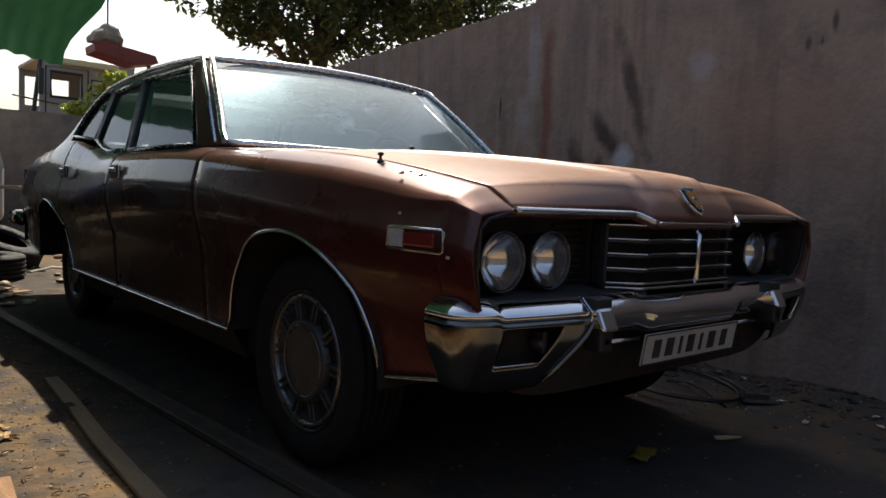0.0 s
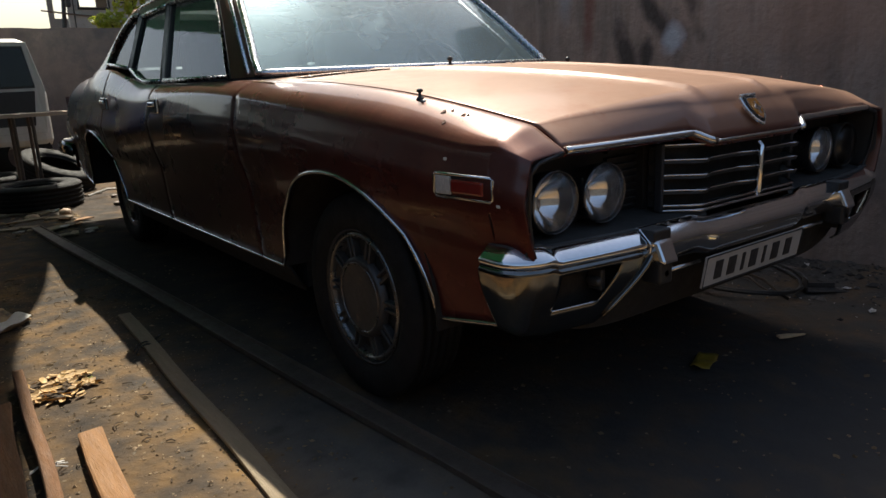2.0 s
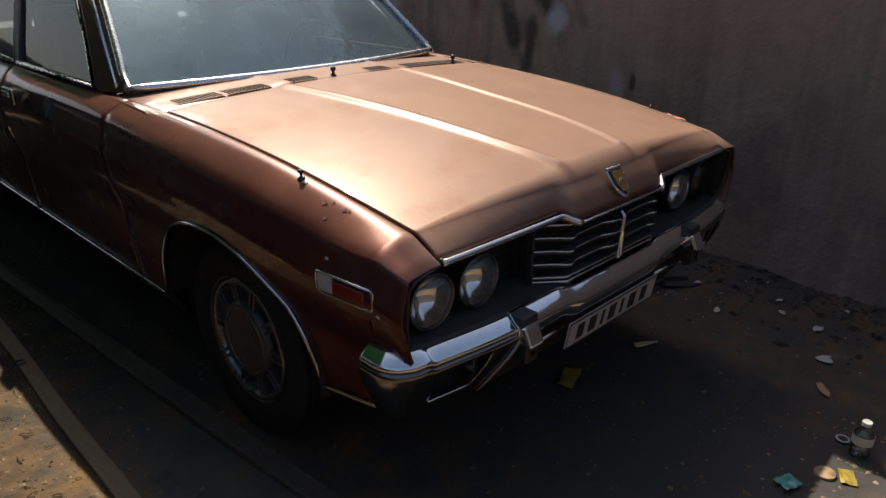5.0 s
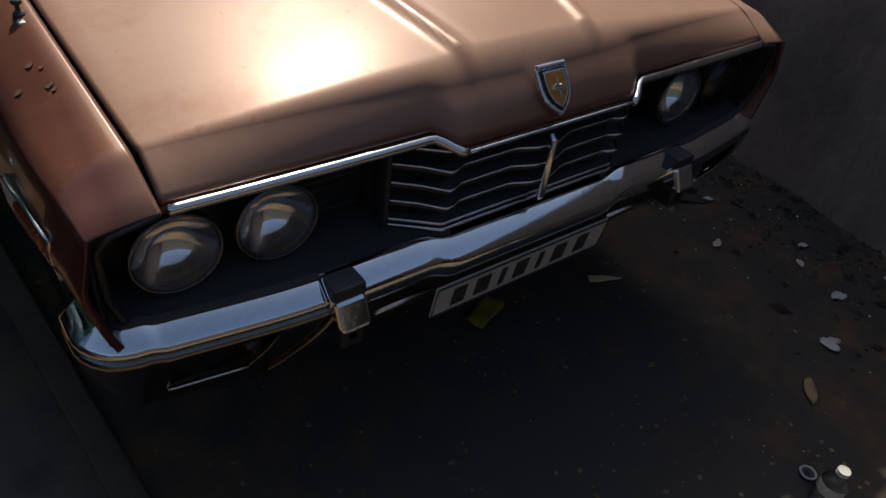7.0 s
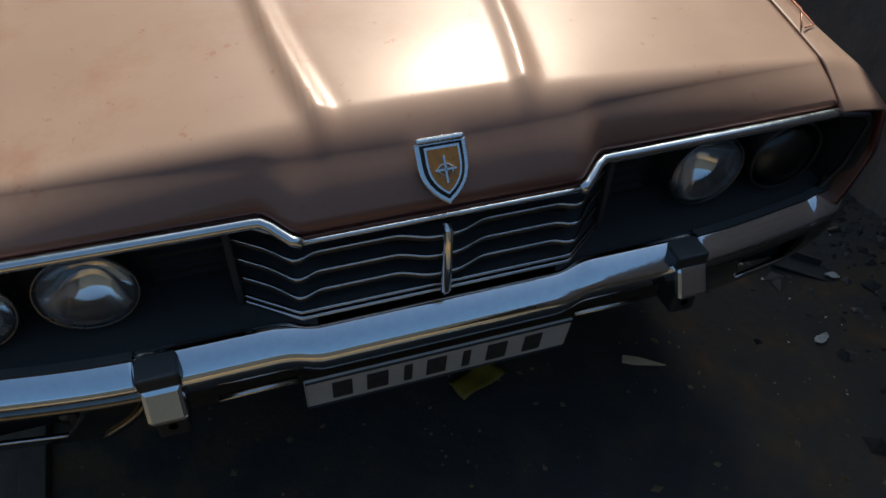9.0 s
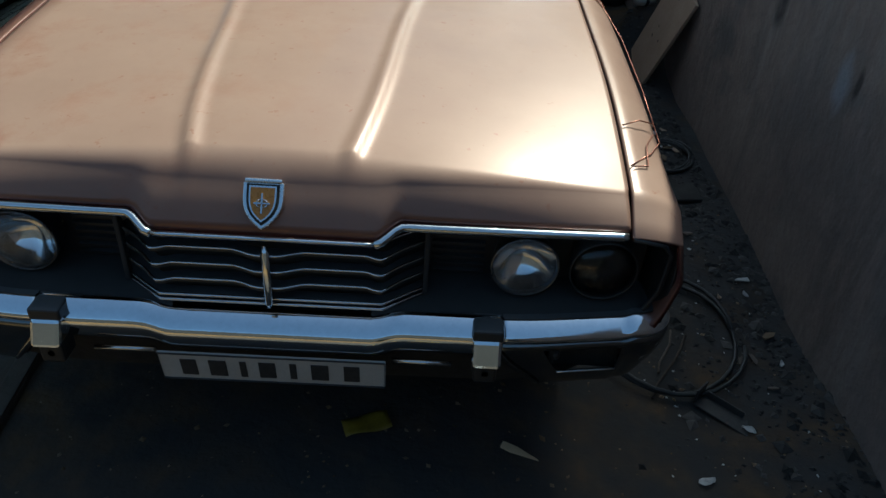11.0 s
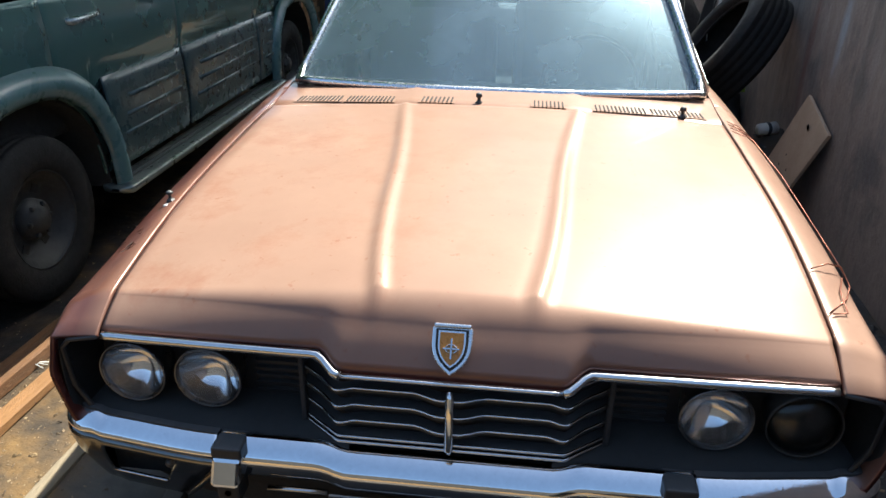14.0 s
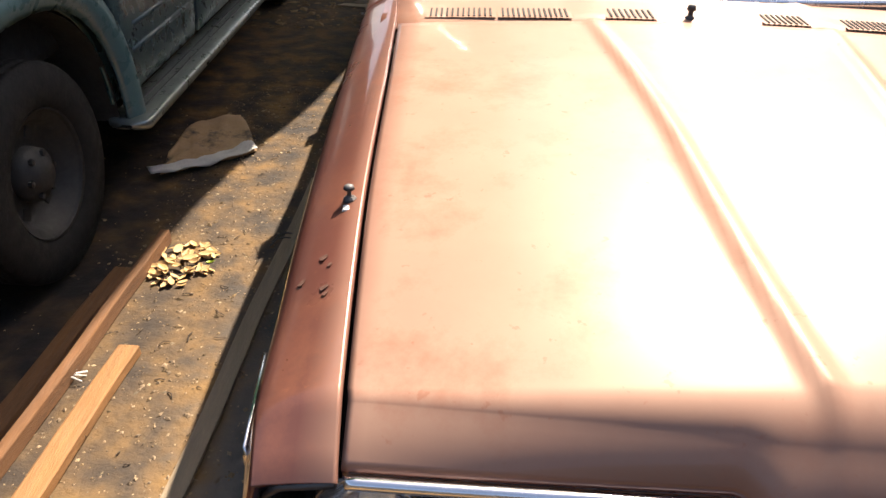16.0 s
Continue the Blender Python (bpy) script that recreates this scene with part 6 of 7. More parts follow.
loose_tyre(0.36, 0.20, 0.20, pose(-0.95, 5.75, 0.10, 0, 0, 0), "worn black tyre lying flat on the dirt under the trestle")
loose_tyre(0.34, 0.20, 0.19, pose(-0.62, 6.6, 0.19, 22, 12, 20), "worn black tyre leaning on another by the trestle")
loose_tyre(0.34, 0.20, 0.19, pose(-1.15, 6.7, 0.10, 0, 0, 0), "worn black tyre lying flat behind the trestle")

# rubble at the back of the yard
rng = random.Random(11)
for i in range(26):
    x, y = rng.uniform(-1.2, 0.0), rng.uniform(5.0, 7.3)
    s = rng.uniform(0.02, 0.055)
    bm = bmesh.new()
    bmesh.ops.create_icosphere(bm, subdivisions=2, radius=s)
    for v in bm.verts:
        v.co *= 1 + 0.5 * wob(v.co.x + i, v.co.y, v.co.z, 12)
        v.co.z *= 0.55
    c = thing("rubble_piece", "broken brick and scrap on the dirt", "rubble", (x, y, s * 0.35), 0, "rubble at the back")
    part("lump", bm, (STONES, STEEL, BOARD, WHITE)[i % 4], c)
for i in range(30):
    x, y, a, s = rng.uniform(-1.25, -0.75), rng.uniform(4.2, 5.6), rng.uniform(0, 360), rng.uniform(0.03, 0.08)
    c = thing("shard", "flat pale broken shard lying on the dirt", "shard", (x, y, ground_height(x, y) + 0.004), a, "broken shards by the trestle")
    pts = [(s * math.cos(q) * rng.uniform(0.6, 1.2), 0.6 * s * math.sin(q) * rng.uniform(0.5, 1.2), 0.01 * rng.random()) for q in np.linspace(0, 6.28, 6)[:-1]]
    part("piece", plate(pts, (0, 0, 0.008)), (BOARD, PAPER, STONES, WOOD)[i % 4], c)
for i in range(7):
    x, y = rng.uniform(-1.0, -0.35), rng.uniform(5.3, 7.0)
    a = rng.uniform(0, 3.1)
    c = thing("scrap_bar", "bent rusty scrap bar on the dirt", "scrap", group="scrap at the back")
    part("bar", tube([(x, y, 0.03), (x + 0.2 * math.cos(a), y + 0.2 * math.sin(a), 0.06), (x + 0.42 * math.cos(a), y + 0.4 * math.sin(a), 0.03)], 0.012, 6), (STEEL, WHITE)[i % 2], c)

# ---- loose timber and steel beside the car ----


def plank(name, label, cat, a, b, w, h, mat, tilt=0.0, warp=0.004, seed=0):
    """A long bar from a to b (x, y on the ground), w wide and h high."""
    ob = thing(name, label, cat)
    A, B = Vector((*a, 0)), Vector((*b, 0))
    d = (B - A).normalized()
    s = Vector((d.y, -d.x, 0))
    n = 26
    prof = [(-0.5, 0.02), (-0.5, 0.92), (-0.42, 1.0), (0.42, 1.0), (0.5, 0.92), (0.5, 0.02)]

    def f(i, j):
        t = i / n
        px, pz = prof[int(j)]
        c = A + (B - A) * t + s * (warp * wob(t * 4, seed, 0, 1.0) * 3)
        return c + s * (px * w * (1 + 0.05 * wob(t * 9, px, seed, 2.0))) + Vector((0, 0, pz * h + tilt * px * w + 0.003 * wob(t * 7, px, seed + 3, 1.0)))
    bm = sheet(f, 0, 0, range(n + 1), range(len(prof)))
    for k in (0, n):
        bm.verts.ensure_lookup_table()
        bm.faces.new([bm.verts[k * len(prof) + j] for j in range(len(prof))])
    bmesh.ops.recalc_face_normals(bm, faces=bm.faces)
    part("bar" if mat is STEEL else "board", bm, mat, ob)
    return ob


rail = plank("steel_rail", "long dark rusty angle-steel rail lying on the dirt beside the car", "rail", (-1.125, 4.62), (-0.752, -0.75), 0.062, 0.022, STEEL, seed=1)
ra, rb_ = Vector((-1.125, 4.62, 0)), Vector((-0.752, -0.75, 0))
rd = (rb_ - ra).normalized()
rs = Vector((-rd.y, rd.x, 0)) * 0.026
part("upright_flange", tube([ra.lerp(rb_, q) + rs + Vector((0.001 * wob(q * 9, 5), 0, 0.020 + 0.002 * wob(q * 7, 2))) for q in np.linspace(0.003, 0.997, 30)], 0.014, 6, flat=0.35), STEEL, rail, "narrow upright flange")
GREYWOOD = surface("grey_plank", (0.27, 0.205, 0.13), (0.18, 0.14, 0.092), 8, 0.85, 0, 0.35, 60, stretch=(5, 0.6, 5))
plank("thin_board", "thin weathered grey board half sunk in the dirt", "board", (-1.152, 2.14), (-1.243, -0.1), 0.052, 0.014, GREYWOOD, seed=2)
plank("short_plank", "short reddish-brown plank lying on the dirt", "plank", (-1.510, 1.045), (-1.592, -0.25), 0.064, 0.032, WOOD, seed=3)
plank("long_plank", "long weathered plank on edge beside the dirt strip", "plank", (-1.612, 1.64), (-1.705, -0.4), 0.034, 0.050, RUSTWOOD, seed=4)
plank("long_plank", "flat rust-brown plank beside another plank", "plank", (-1.688, 1.44), (-1.815, -0.4), 0.060, 0.022, RUSTWOOD, seed=5)
plank("stick", "thin dark stick on the dirt", "stick", (-1.56, 0.86), (-1.50, 0.72), 0.008, 0.008, BARK, seed=6)


def leaf_piece(name, x, y, z, s, rz, tilt, mat, label, group=""):
    ob = thing(name, label, "leaf", (x, y, z), rz, group)
    def f(u, v):
        t = u * 2 - 1
        w = 0.42 * (1 - t * t) ** 0.7 * (v * 2 - 1)
        return (t * s, w * s, s * (0.35 * abs(w) + 0.18 * t * t) + math.tan(radians(tilt)) * w * s + 0.002)
    part("blade", sheet(f, 6, 2), mat, ob, thick=0.0012)


rng = random.Random(4)
for i in range(64):
    r, q = 0.115 * math.sqrt(rng.random()), rng.uniform(0, 6.28)
    leaf_piece("dry_leaf", -1.506 + r * math.cos(q), 1.497 + 1.15 * r * math.sin(q), 0.045 * (1 - r / 0.13) * rng.random(), rng.uniform(0.015, 0.027), rng.uniform(0, 360), rng.uniform(-35, 35), DRYLEAF, "curled yellow dry leaf in a small heap", "heap of dry leaves")
leaf_piece("dry_leaf", -1.528, 0.576, 0.0, 0.026, 60, 5, DRYLEAF, "single yellow dry leaf beside a plank")
leaf_piece("dry_leaf", -1.42, 1.52, 0.0, 0.014, 20, 0, LIME, "tiny lime-green leaf on the dirt")

tuft = thing("root_tuft", "small tuft of pale dry roots on the dirt", "roots", (-1.635, 0.93, 0.0))
for i in range(8):
    q = rng.uniform(0, 6.28)
    part("root", tube([(0, 0, 0.004), (0.02 * math.cos(q), 0.02 * math.sin(q), 0.02), (0.045 * math.cos(q + 0.4), 0.045 * math.sin(q + 0.4), 0.008)], 0.0022, 5), PAPER, tuft)

card = thing("cardboard", "crumpled stained cardboard sheet with a silvery edge", "cardboard", (-1.64, 2.25, 0.0), 38)


def card_point(u, v):
    q = 2 * u - 1
    depth = 0.45 * (1 - 0.45 * max(0.0, -q) ** 1.8 - 0.08 * max(0.0, q) ** 3)
    return (0.215 * q * (1 - 0.15 * v * v) + 0.13 * v, depth * v, 0.012 + 0.022 * wob(u, v, 1, 3.5) + 0.03 * v * (1 - v) + 0.012 * wob(u, v, 3, 9.0))


part("panel", sheet(card_point, 18, 18), CARD, card, smooth=True, thick=0.004)
part("foil_edge", sheet(lambda u, v: (-0.25 + 0.47 * u, -0.035 + 0.055 * v + 0.035 * abs(1 - 2 * u) ** 3, 0.022 + 0.022 * wob(u, v, 5, 5.0) + 0.012 * v), 22, 5), PAPER, card, "silvery crumpled edge", smooth=True, thick=0.002)

# ---- along the foot of the wall ----
TY = Vector((1.34, 3.66, 0.79))
loose_tyre(0.42, 0.27, 0.29, Matrix.Translation(TY) @ Matrix.Rotation(radians(0), 4, "Z") @ Matrix.Rotation(radians(-56), 4, "Y"), "large bald black tyre leaning from a stack against the wall", "", BALD)
for k in range(2):
    loose_tyre(0.31, 0.22, 0.18, pose(0.98, 3.62, 0.11 + 0.215 * k), "worn black tyre stacked flat beside the car")
heap = thing("scrap_heap", "dark tarpaulin-covered heap of scrap behind the car", "heap", (1.25, 5.9, 0))
part("tarpaulin", sheet(lambda u, v: (-0.75 + 1.3 * u, -0.55 + 1.1 * v, 1.06 * (math.sin(math.pi * u) * math.sin(math.pi * v)) ** 0.35 * (1 + 0.12 * wob(u, v, 0, 4.0)) - 0.02), 26, 22), UNDER, heap, "black tarpaulin", smooth=True, thick=0.004)
bd = thing("fibre_board", "tan fibre board with small holes leaning on the wall", "board")
bp = [Vector((1.50, 2.76, 0.02)), Vector((1.50, 3.10, 0.12)), Vector((1.640, 2.93, 0.68)), Vector((1.625, 2.53, 0.57))]
part("panel", plate(bp, (-0.020, -0.004, 0.005)), BOARD, bd, bevel=0.004)
BU, BV = bp[3] - bp[0], bp[1] - bp[0]
for a, b, r in ((0.86, 0.55, 0.016), (0.45, 0.35, 0.008), (0.40, 0.62, 0.009), (0.52, 0.60, 0.007)):
    c = bp[0] + BU * a + BV * b + Vector((-0.0225, -0.0045, 0.0056))
    part("hole", lathe([(0.0, 0.001), (0.0, r)], 12, "x", centre=c), UNDER, bd)
can = thing("paper_cup", "white paper cup with dark print lying on the dirt", "cup", (1.555, 3.27, ground_height(1.555, 3.27) + 0.045), 20)
part("wall", lathe([(-0.055, 0.001), (-0.055, 0.032), (0.055, 0.042), (0.055, 0.038), (-0.05, 0.030)], 24, "x"), WHITE, can, smooth=True)
part("print_band", lathe([(-0.01, 0.0372), (0.012, 0.0392)], 24, "x"), PLATEINK, can, "dark printed band", smooth=True)
bag = thing("rubbish_bag", "full black rubbish bag slumped against the wall", "bag", (1.60, 4.55, 0.0))
bm = bmesh.new()
bmesh.ops.create_icosphere(bm, subdivisions=4, radius=1.0)
for v in bm.verts:
    k = 1 + 0.22 * wob(v.co.x, v.co.y, v.co.z, 1.6) + 0.08 * wob(v.co.x, v.co.y, v.co.z, 5.0)
    v.co = Vector((v.co.x * 0.17 * k, v.co.y * 0.22 * k, max(v.co.z * 0.24 * k + 0.16, -0.01)))
part("film", bm, CABLE, bag, "creased black plastic", smooth=True)
lime = thing("plastic_scrap", "crumpled lime-green plastic scrap on a black bag", "plastic", (1.64, 4.42, 0.36))
part("film", sheet(lambda u, v: (-0.085 + 0.17 * u, 0.04 * wob(u, v, 0, 3), 0.15 * v * (1 - (2 * u - 1) ** 2 * 0.8) + 0.015 * wob(u, v, 2, 5)), 10, 8), LIME, lime, smooth=True, thick=0.003)
shade_rack = thing("hoop_stand", "round steel hoop on thin legs behind the car", "frame")
part("hoop", tube([(1.17 + 0.23 * math.cos(q), 4.15 + 0.17 * math.sin(q), 1.17 + 0.02 * math.cos(q)) for q in np.linspace(0, 2 * math.pi, 33)[:-1]], 0.007, 8, True), HUBCAP, shade_rack, "bare steel hoop", smooth=True)
for q in (0.4, 2.2, 4.4):
    part("leg", tube([(1.17 + 0.22 * math.cos(q), 4.15 + 0.16 * math.sin(q), 1.16), (1.19 + 0.16 * math.cos(q), 4.2 + 0.2 * math.sin(q), 0.5), (1.18 + 0.2 * math.cos(q), 4.2 + 0.2 * math.sin(q), 0.02)], 0.007, 6), UNDER, shade_rack, smooth=True)
part("strap", tube([(1.36, 4.05, 1.16), (1.34, 4.0, 1.02), (1.28, 4.0, 0.9), (1.30, 4.02, 0.78)], 0.010, 6, flat=0.4), PAPER, shade_rack, "pale hanging strap")


drum = thing("steel_drum", "small black steel drum with a pale rim on the scrap heap", "drum", (1.17, 5.6, 1.0))
part("shell", lathe([(0.0, 0.002), (0.0, 0.135), (0.13, 0.135), (0.135, 0.141), (0.14, 0.135), (0.27, 0.135), (0.275, 0.141), (0.28, 0.135), (0.41, 0.135), (0.41, 0.002)], 28, "z"), UNDER, drum, smooth=False)
part("rim", tube([(0.137 * math.cos(q), 0.137 * math.sin(q), 0.412) for q in np.linspace(0, 2 * math.pi, 29)[:-1]], 0.007, 6, True), ALU, drum, "pale rolled rim", smooth=True)
lean = thing("leaning_plank", "dark soot-stained plank leaning on the wall behind the tyre", "plank")
part("board", plate([(1.20, 4.55, 0.0), (1.27, 4.55, 0.0), (1.70, 5.05, 1.75), (1.63, 5.05, 1.75)], (0.0, 0.03, 0.0)), UNDER, lean, bevel=0.004)


def cable_ring(name, label, cx, cy, rx, ry, turns, seed, mat, r=0.006):
    ob = thing(name, label, "cable")
    rg = random.Random(seed)
    ph = rg.uniform(0, 6)
    pts = []
    for i in range(turns * 26):
        q = 2 * math.pi * i / 26
        k = 1 + 0.07 * math.sin(q * 0.73 + ph) + 0.03 * math.sin(q * 2.1)
        x, y = cx + rx * k * math.cos(q), cy + ry * k * math.sin(q)
        pts.append((x, y, ground_height(x, y) + r * 2 + 0.012 * (1 + math.sin(q * 0.9 + ph))))
    part("strand", tube(pts, r, 6), mat, ob, smooth=True)


cable_ring("cable_coil", "black cable coil on the dirt at the wall", 1.40, 1.86, 0.115, 0.13, 3, 1, CABLE)
cable_ring("cable_loop", "loose loop of black cable beside the bumper", 1.10, 0.66, 0.24, 0.28, 2, 2, CABLE, 0.007)
slab = thing("slate_piece", "flat dark broken slab lying in the dirt", "slab", (1.36, 1.52, ground_height(1.36, 1.52)), 8)
part("piece", plate([(-0.105, -0.06, 0.01), (0.095, -0.07, 0.012), (0.11, 0.06, 0.016), (-0.08, 0.075, 0.012)], (0, 0, 0.016)), DARKWALL, slab, bevel=0.004)

for a, b, r, lab in (((1.134, 0.671), (1.05, 0.48), 0.006, "thin dull steel strip lying on the dirt"), ((1.176, 0.647), (1.004, 0.367), 0.007, "bent dark rod lying on the dirt")):
    rod = thing("scrap_rod", lab, "scrap", group="scrap rods by the wall")
    A, B = Vector((*a, ground_height(*a) + 0.012)), Vector((*b, ground_height(*b) + 0.008))
    part("rod", tube([A, A.lerp(B, 0.4) + Vector((0.01, 0, 0.012)), A.lerp(B, 0.8) + Vector((-0.006, 0, 0.004)), B], r, 6, flat=0.6), STEEL if r < 0.0065 else BARK, rod)
bracket = thing("scrap_bracket", "small bent steel bracket lying in the dirt", "scrap", (1.21, 0.30, ground_height(1.21, 0.30)), -45)
part("foot", boxes((-0.10, 0.10, -0.03, 0.03, 0.004, 0.009)), HUBCAP, bracket, bevel=0.002)
part("upright", boxes((-0.10, -0.095, -0.03, 0.03, 0.004, 0.06), (-0.10, 0.03, 0.026, 0.03, 0.004, 0.03)), HUBCAP, bracket, bevel=0.001)

# copper wires wound over the far fender
wires = thing("copper_wire", "thin copper wire looped over the fender", "wire")


def fender_at(y, s):
    x, z = side_point(y, s, 0.6)
    return Vector((x, y, z + 0.006))


part("strand", tube([fender_at(0.307, 0.02), fender_at(0.33, 0.12) + Vector((0, 0, 0.012)), fender_at(0.36, 0.22) + Vector((0.0, 0, 0.014)), fender_at(0.33, 0.26) + Vector((0.004, 0, 0)), fender_at(0.24, 0.16), fender_at(0.164, 0.02)], 0.0016, 5), COPPER, wires, smooth=True)
part("strand", tube([fender_at(0.34, 0.22), fender_at(0.26, 0.14), fender_at(0.18, 0.12), fender_at(0.162, 0.04)], 0.0016, 5), COPPER, wires, smooth=True)
part("strand", tube([fender_at(0.35, 0.24) + Vector((0.0, 0, 0.01)), fender_at(0.6, 0.30) + Vector((0.006, 0, 0.004)), fender_at(0.9, 0.28) + Vector((0.006, 0, 0.004)), fender_at(1.12, 0.2), fender_at(1.2, 0.05)], 0.0013, 5), COPPER, wires, smooth=True)
for k in range(3):
    y = 1.10 + 0.035 * k
    part("strand", tube([fender_at(y, 0.02), fender_at(y + 0.01, 0.14), fender_at(y - 0.01, 0.24), fender_at(y + 0.03, 0.12), fender_at(y + 0.035, 0.03)], 0.0013, 5), COPPER, wires, smooth=True)

tie = thing("binding_wire", "dark wire wound round the thin grey board", "wire")
for k in range(2):
    y = 1.66 + 0.03 * k
    part("turn", tube([(-1.235, y - 0.03, 0.006), (-1.215, y, 0.018), (-1.185, y + 0.01, 0.020), (-1.160, y + 0.02, 0.008), (-1.11, y + 0.05 + 0.03 * k, 0.008)], 0.003, 5), CABLE, tie, smooth=True)

# ---- small things on the dirt in front ----
bottle = thing("plastic_bottle", "small clear plastic bottle with a white cap standing on the dirt", "bottle", (0.476, -0.669, ground_height(0.476, -0.669) + 0.057), 35)
part("shell", lathe([(-0.057, 0.002), (-0.057, 0.026), (-0.046, 0.030), (-0.036, 0.0285), (-0.026, 0.030), (-0.016, 0.0285), (0.0, 0.030), (0.024, 0.030), (0.042, 0.016), (0.050, 0.012), (0.057, 0.012)], 24, "z"), PLASTIC, bottle, smooth=True)
part("cap", lathe([(0.055, 0.002), (0.055, 0.014), (0.068, 0.014), (0.069, 0.002)], 16, "z"), WHITE, bottle, "white screw cap")
part("label_band", lathe([(-0.006, 0.0306), (0.023, 0.0308)], 24, "z"), WHITE, bottle, "pale paper band")
wrap = thing("wrapper", "small teal foil wrapper on the dirt", "wrapper", (0.177, -0.565, 0.004), -20)
part("foil", sheet(lambda u, v: (-0.032 + 0.064 * u, -0.026 + 0.052 * v, 0.006 + 0.008 * wob(u, v, 0, 3)), 8, 8), TEAL, wrap, thick=0.001)
chip = thing("wood_chip", "pale pointed wood chip on the dirt", "wood chip", (0.584, 0.135, 0.004), -28)
part("splinter", plate([(-0.05, -0.011, 0.004), (-0.02, -0.013, 0.004), (0.058, 0.0, 0.004), (-0.01, 0.010, 0.006), (-0.05, 0.009, 0.006)], (0, 0, 0.008)), PALEWOOD, chip, bevel=0.002)
card = thing("card_scrap", "small faded yellow card scrap lying on the dirt", "litter", (0.336, -0.68, ground_height(0.336, -0.68) + 0.003), 25)
part("scrap", sheet(lambda u, v: (-0.035 + 0.07 * u, -0.022 + 0.044 * v, 0.002 + 0.006 * wob(u, v, 0, 2)), 6, 4), YELLOW, card, thick=0.0015)
lid = thing("jar_lid", "tan round tin lid lying in the dirt", "lid", (0.306, -0.627, ground_height(0.306, -0.627)), 0)
part("disc", lathe([(0.006, 0.001), (0.006, 0.026), (0.008, 0.029), (0.006, 0.031), (0.0, 0.031)], 24, "z"), CARD, lid, smooth=True)
ring_ = thing("plastic_ring", "small dark ring with a white rim on the dirt", "ring", (0.515, -0.61, ground_height(0.515, -0.61)), 0)
part("ring", lathe([(0.0, 0.020), (0.010, 0.019), (0.010, 0.012), (0.0, 0.011)], 20, "z"), BLACK, ring_, smooth=True)
part("rim", tube([(0.0185 * math.cos(q), 0.0185 * math.sin(q), 0.011) for q in np.linspace(0, 2 * math.pi, 21)[:-1]], 0.0025, 5, True), WHITE, ring_, "white rim")
for nm, lab, mm, x, y, a, ln, wd in (("dry_leaf", "curled pale dry leaf on the dirt", CARD, 0.76, -0.468, 40, 0.045, 0.016), ("paper_scrap", "small white oval paper scrap on the dirt", WHITE, 0.976, -0.40, 100, 0.030, 0.018),
                                      ("paper_scrap", "small white paper chip on the dirt", WHITE, 1.075, 0.073, 10, 0.018, 0.012), ("paper_scrap", "small white paper chip on the dirt", WHITE, 1.224, -0.143, 60, 0.018, 0.010)):
    ob = thing(nm, lab, "leaf" if nm == "dry_leaf" else "paper", (x, y, ground_height(x, y) + 0.004), a)
    part("blade" if nm == "dry_leaf" else "scrap", sheet(lambda u, v: (ln * (-1 + 2 * u), wd * (-1 + 2 * v) * math.sqrt(max(0.02, 1 - (2 * u - 1) ** 2)), 0.002 + 0.35 * wd * (2 * v - 1) ** 2 + 0.004 * wob(u + x, v, 0, 2)), 8, 4), mm, ob, smooth=True, thick=0.001)
yb = thing("plastic_scrap", "dusty yellow plastic scrap under the bumper", "plastic", (0.171, 0.205, 0.012), 20)
part("scrap", sheet(lambda u, v: (-0.065 + 0.13 * u, -0.03 + 0.06 * v, 0.006 + 0.012 * wob(u, v, 0, 2)), 8, 5), YELLOW, yb, smooth=True, thick=0.003)

# pebbles, grit and litter
rng = random.Random(21)


def scatter(name, label, n, fn, mat, lo, hi, flat=0.5, seed=0):
    rg = random.Random(seed)
    verts, faces = [], []
    base = [(1, 0, 0), (0, 1, 0), (-1, 0, 0), (0, -1, 0), (0, 0, 1), (0, 0, -1)]
    tris = [(0, 1, 4), (1, 2, 4), (2, 3, 4), (3, 0, 4), (1, 0, 5), (2, 1, 5), (3, 2, 5), (0, 3, 5)]
    for _ in range(n):
        x, y = fn(rg)
        s = rg.uniform(lo, hi) ** 1.0
        if rg.random() < 0.7:
            s = lo + (s - lo) * 0.35
        a = rg.uniform(0, 6.28)
        st = rg.uniform(0.6, 1.7)
        i = len(verts)
        for q in base:
            k = rg.uniform(0.65, 1.2)
            px, py = q[0] * k * st, q[1] * k
            verts.append((x + s * (px * math.cos(a) - py * math.sin(a)), y + s * (px * math.sin(a) + py * math.cos(a)), ground_height(x, y) + s * flat * (q[2] * k + 0.3)))
        faces += [(i + a1, i + b1, i + c1) for a1, b1, c1 in tris]
    me = bpy.data.meshes.new(name)
    me.from_pydata(verts, [], faces)
    ob = new(name, me)
    me.materials.append(mat)
    return tagged(ob, label, "litter", kind="stuff")


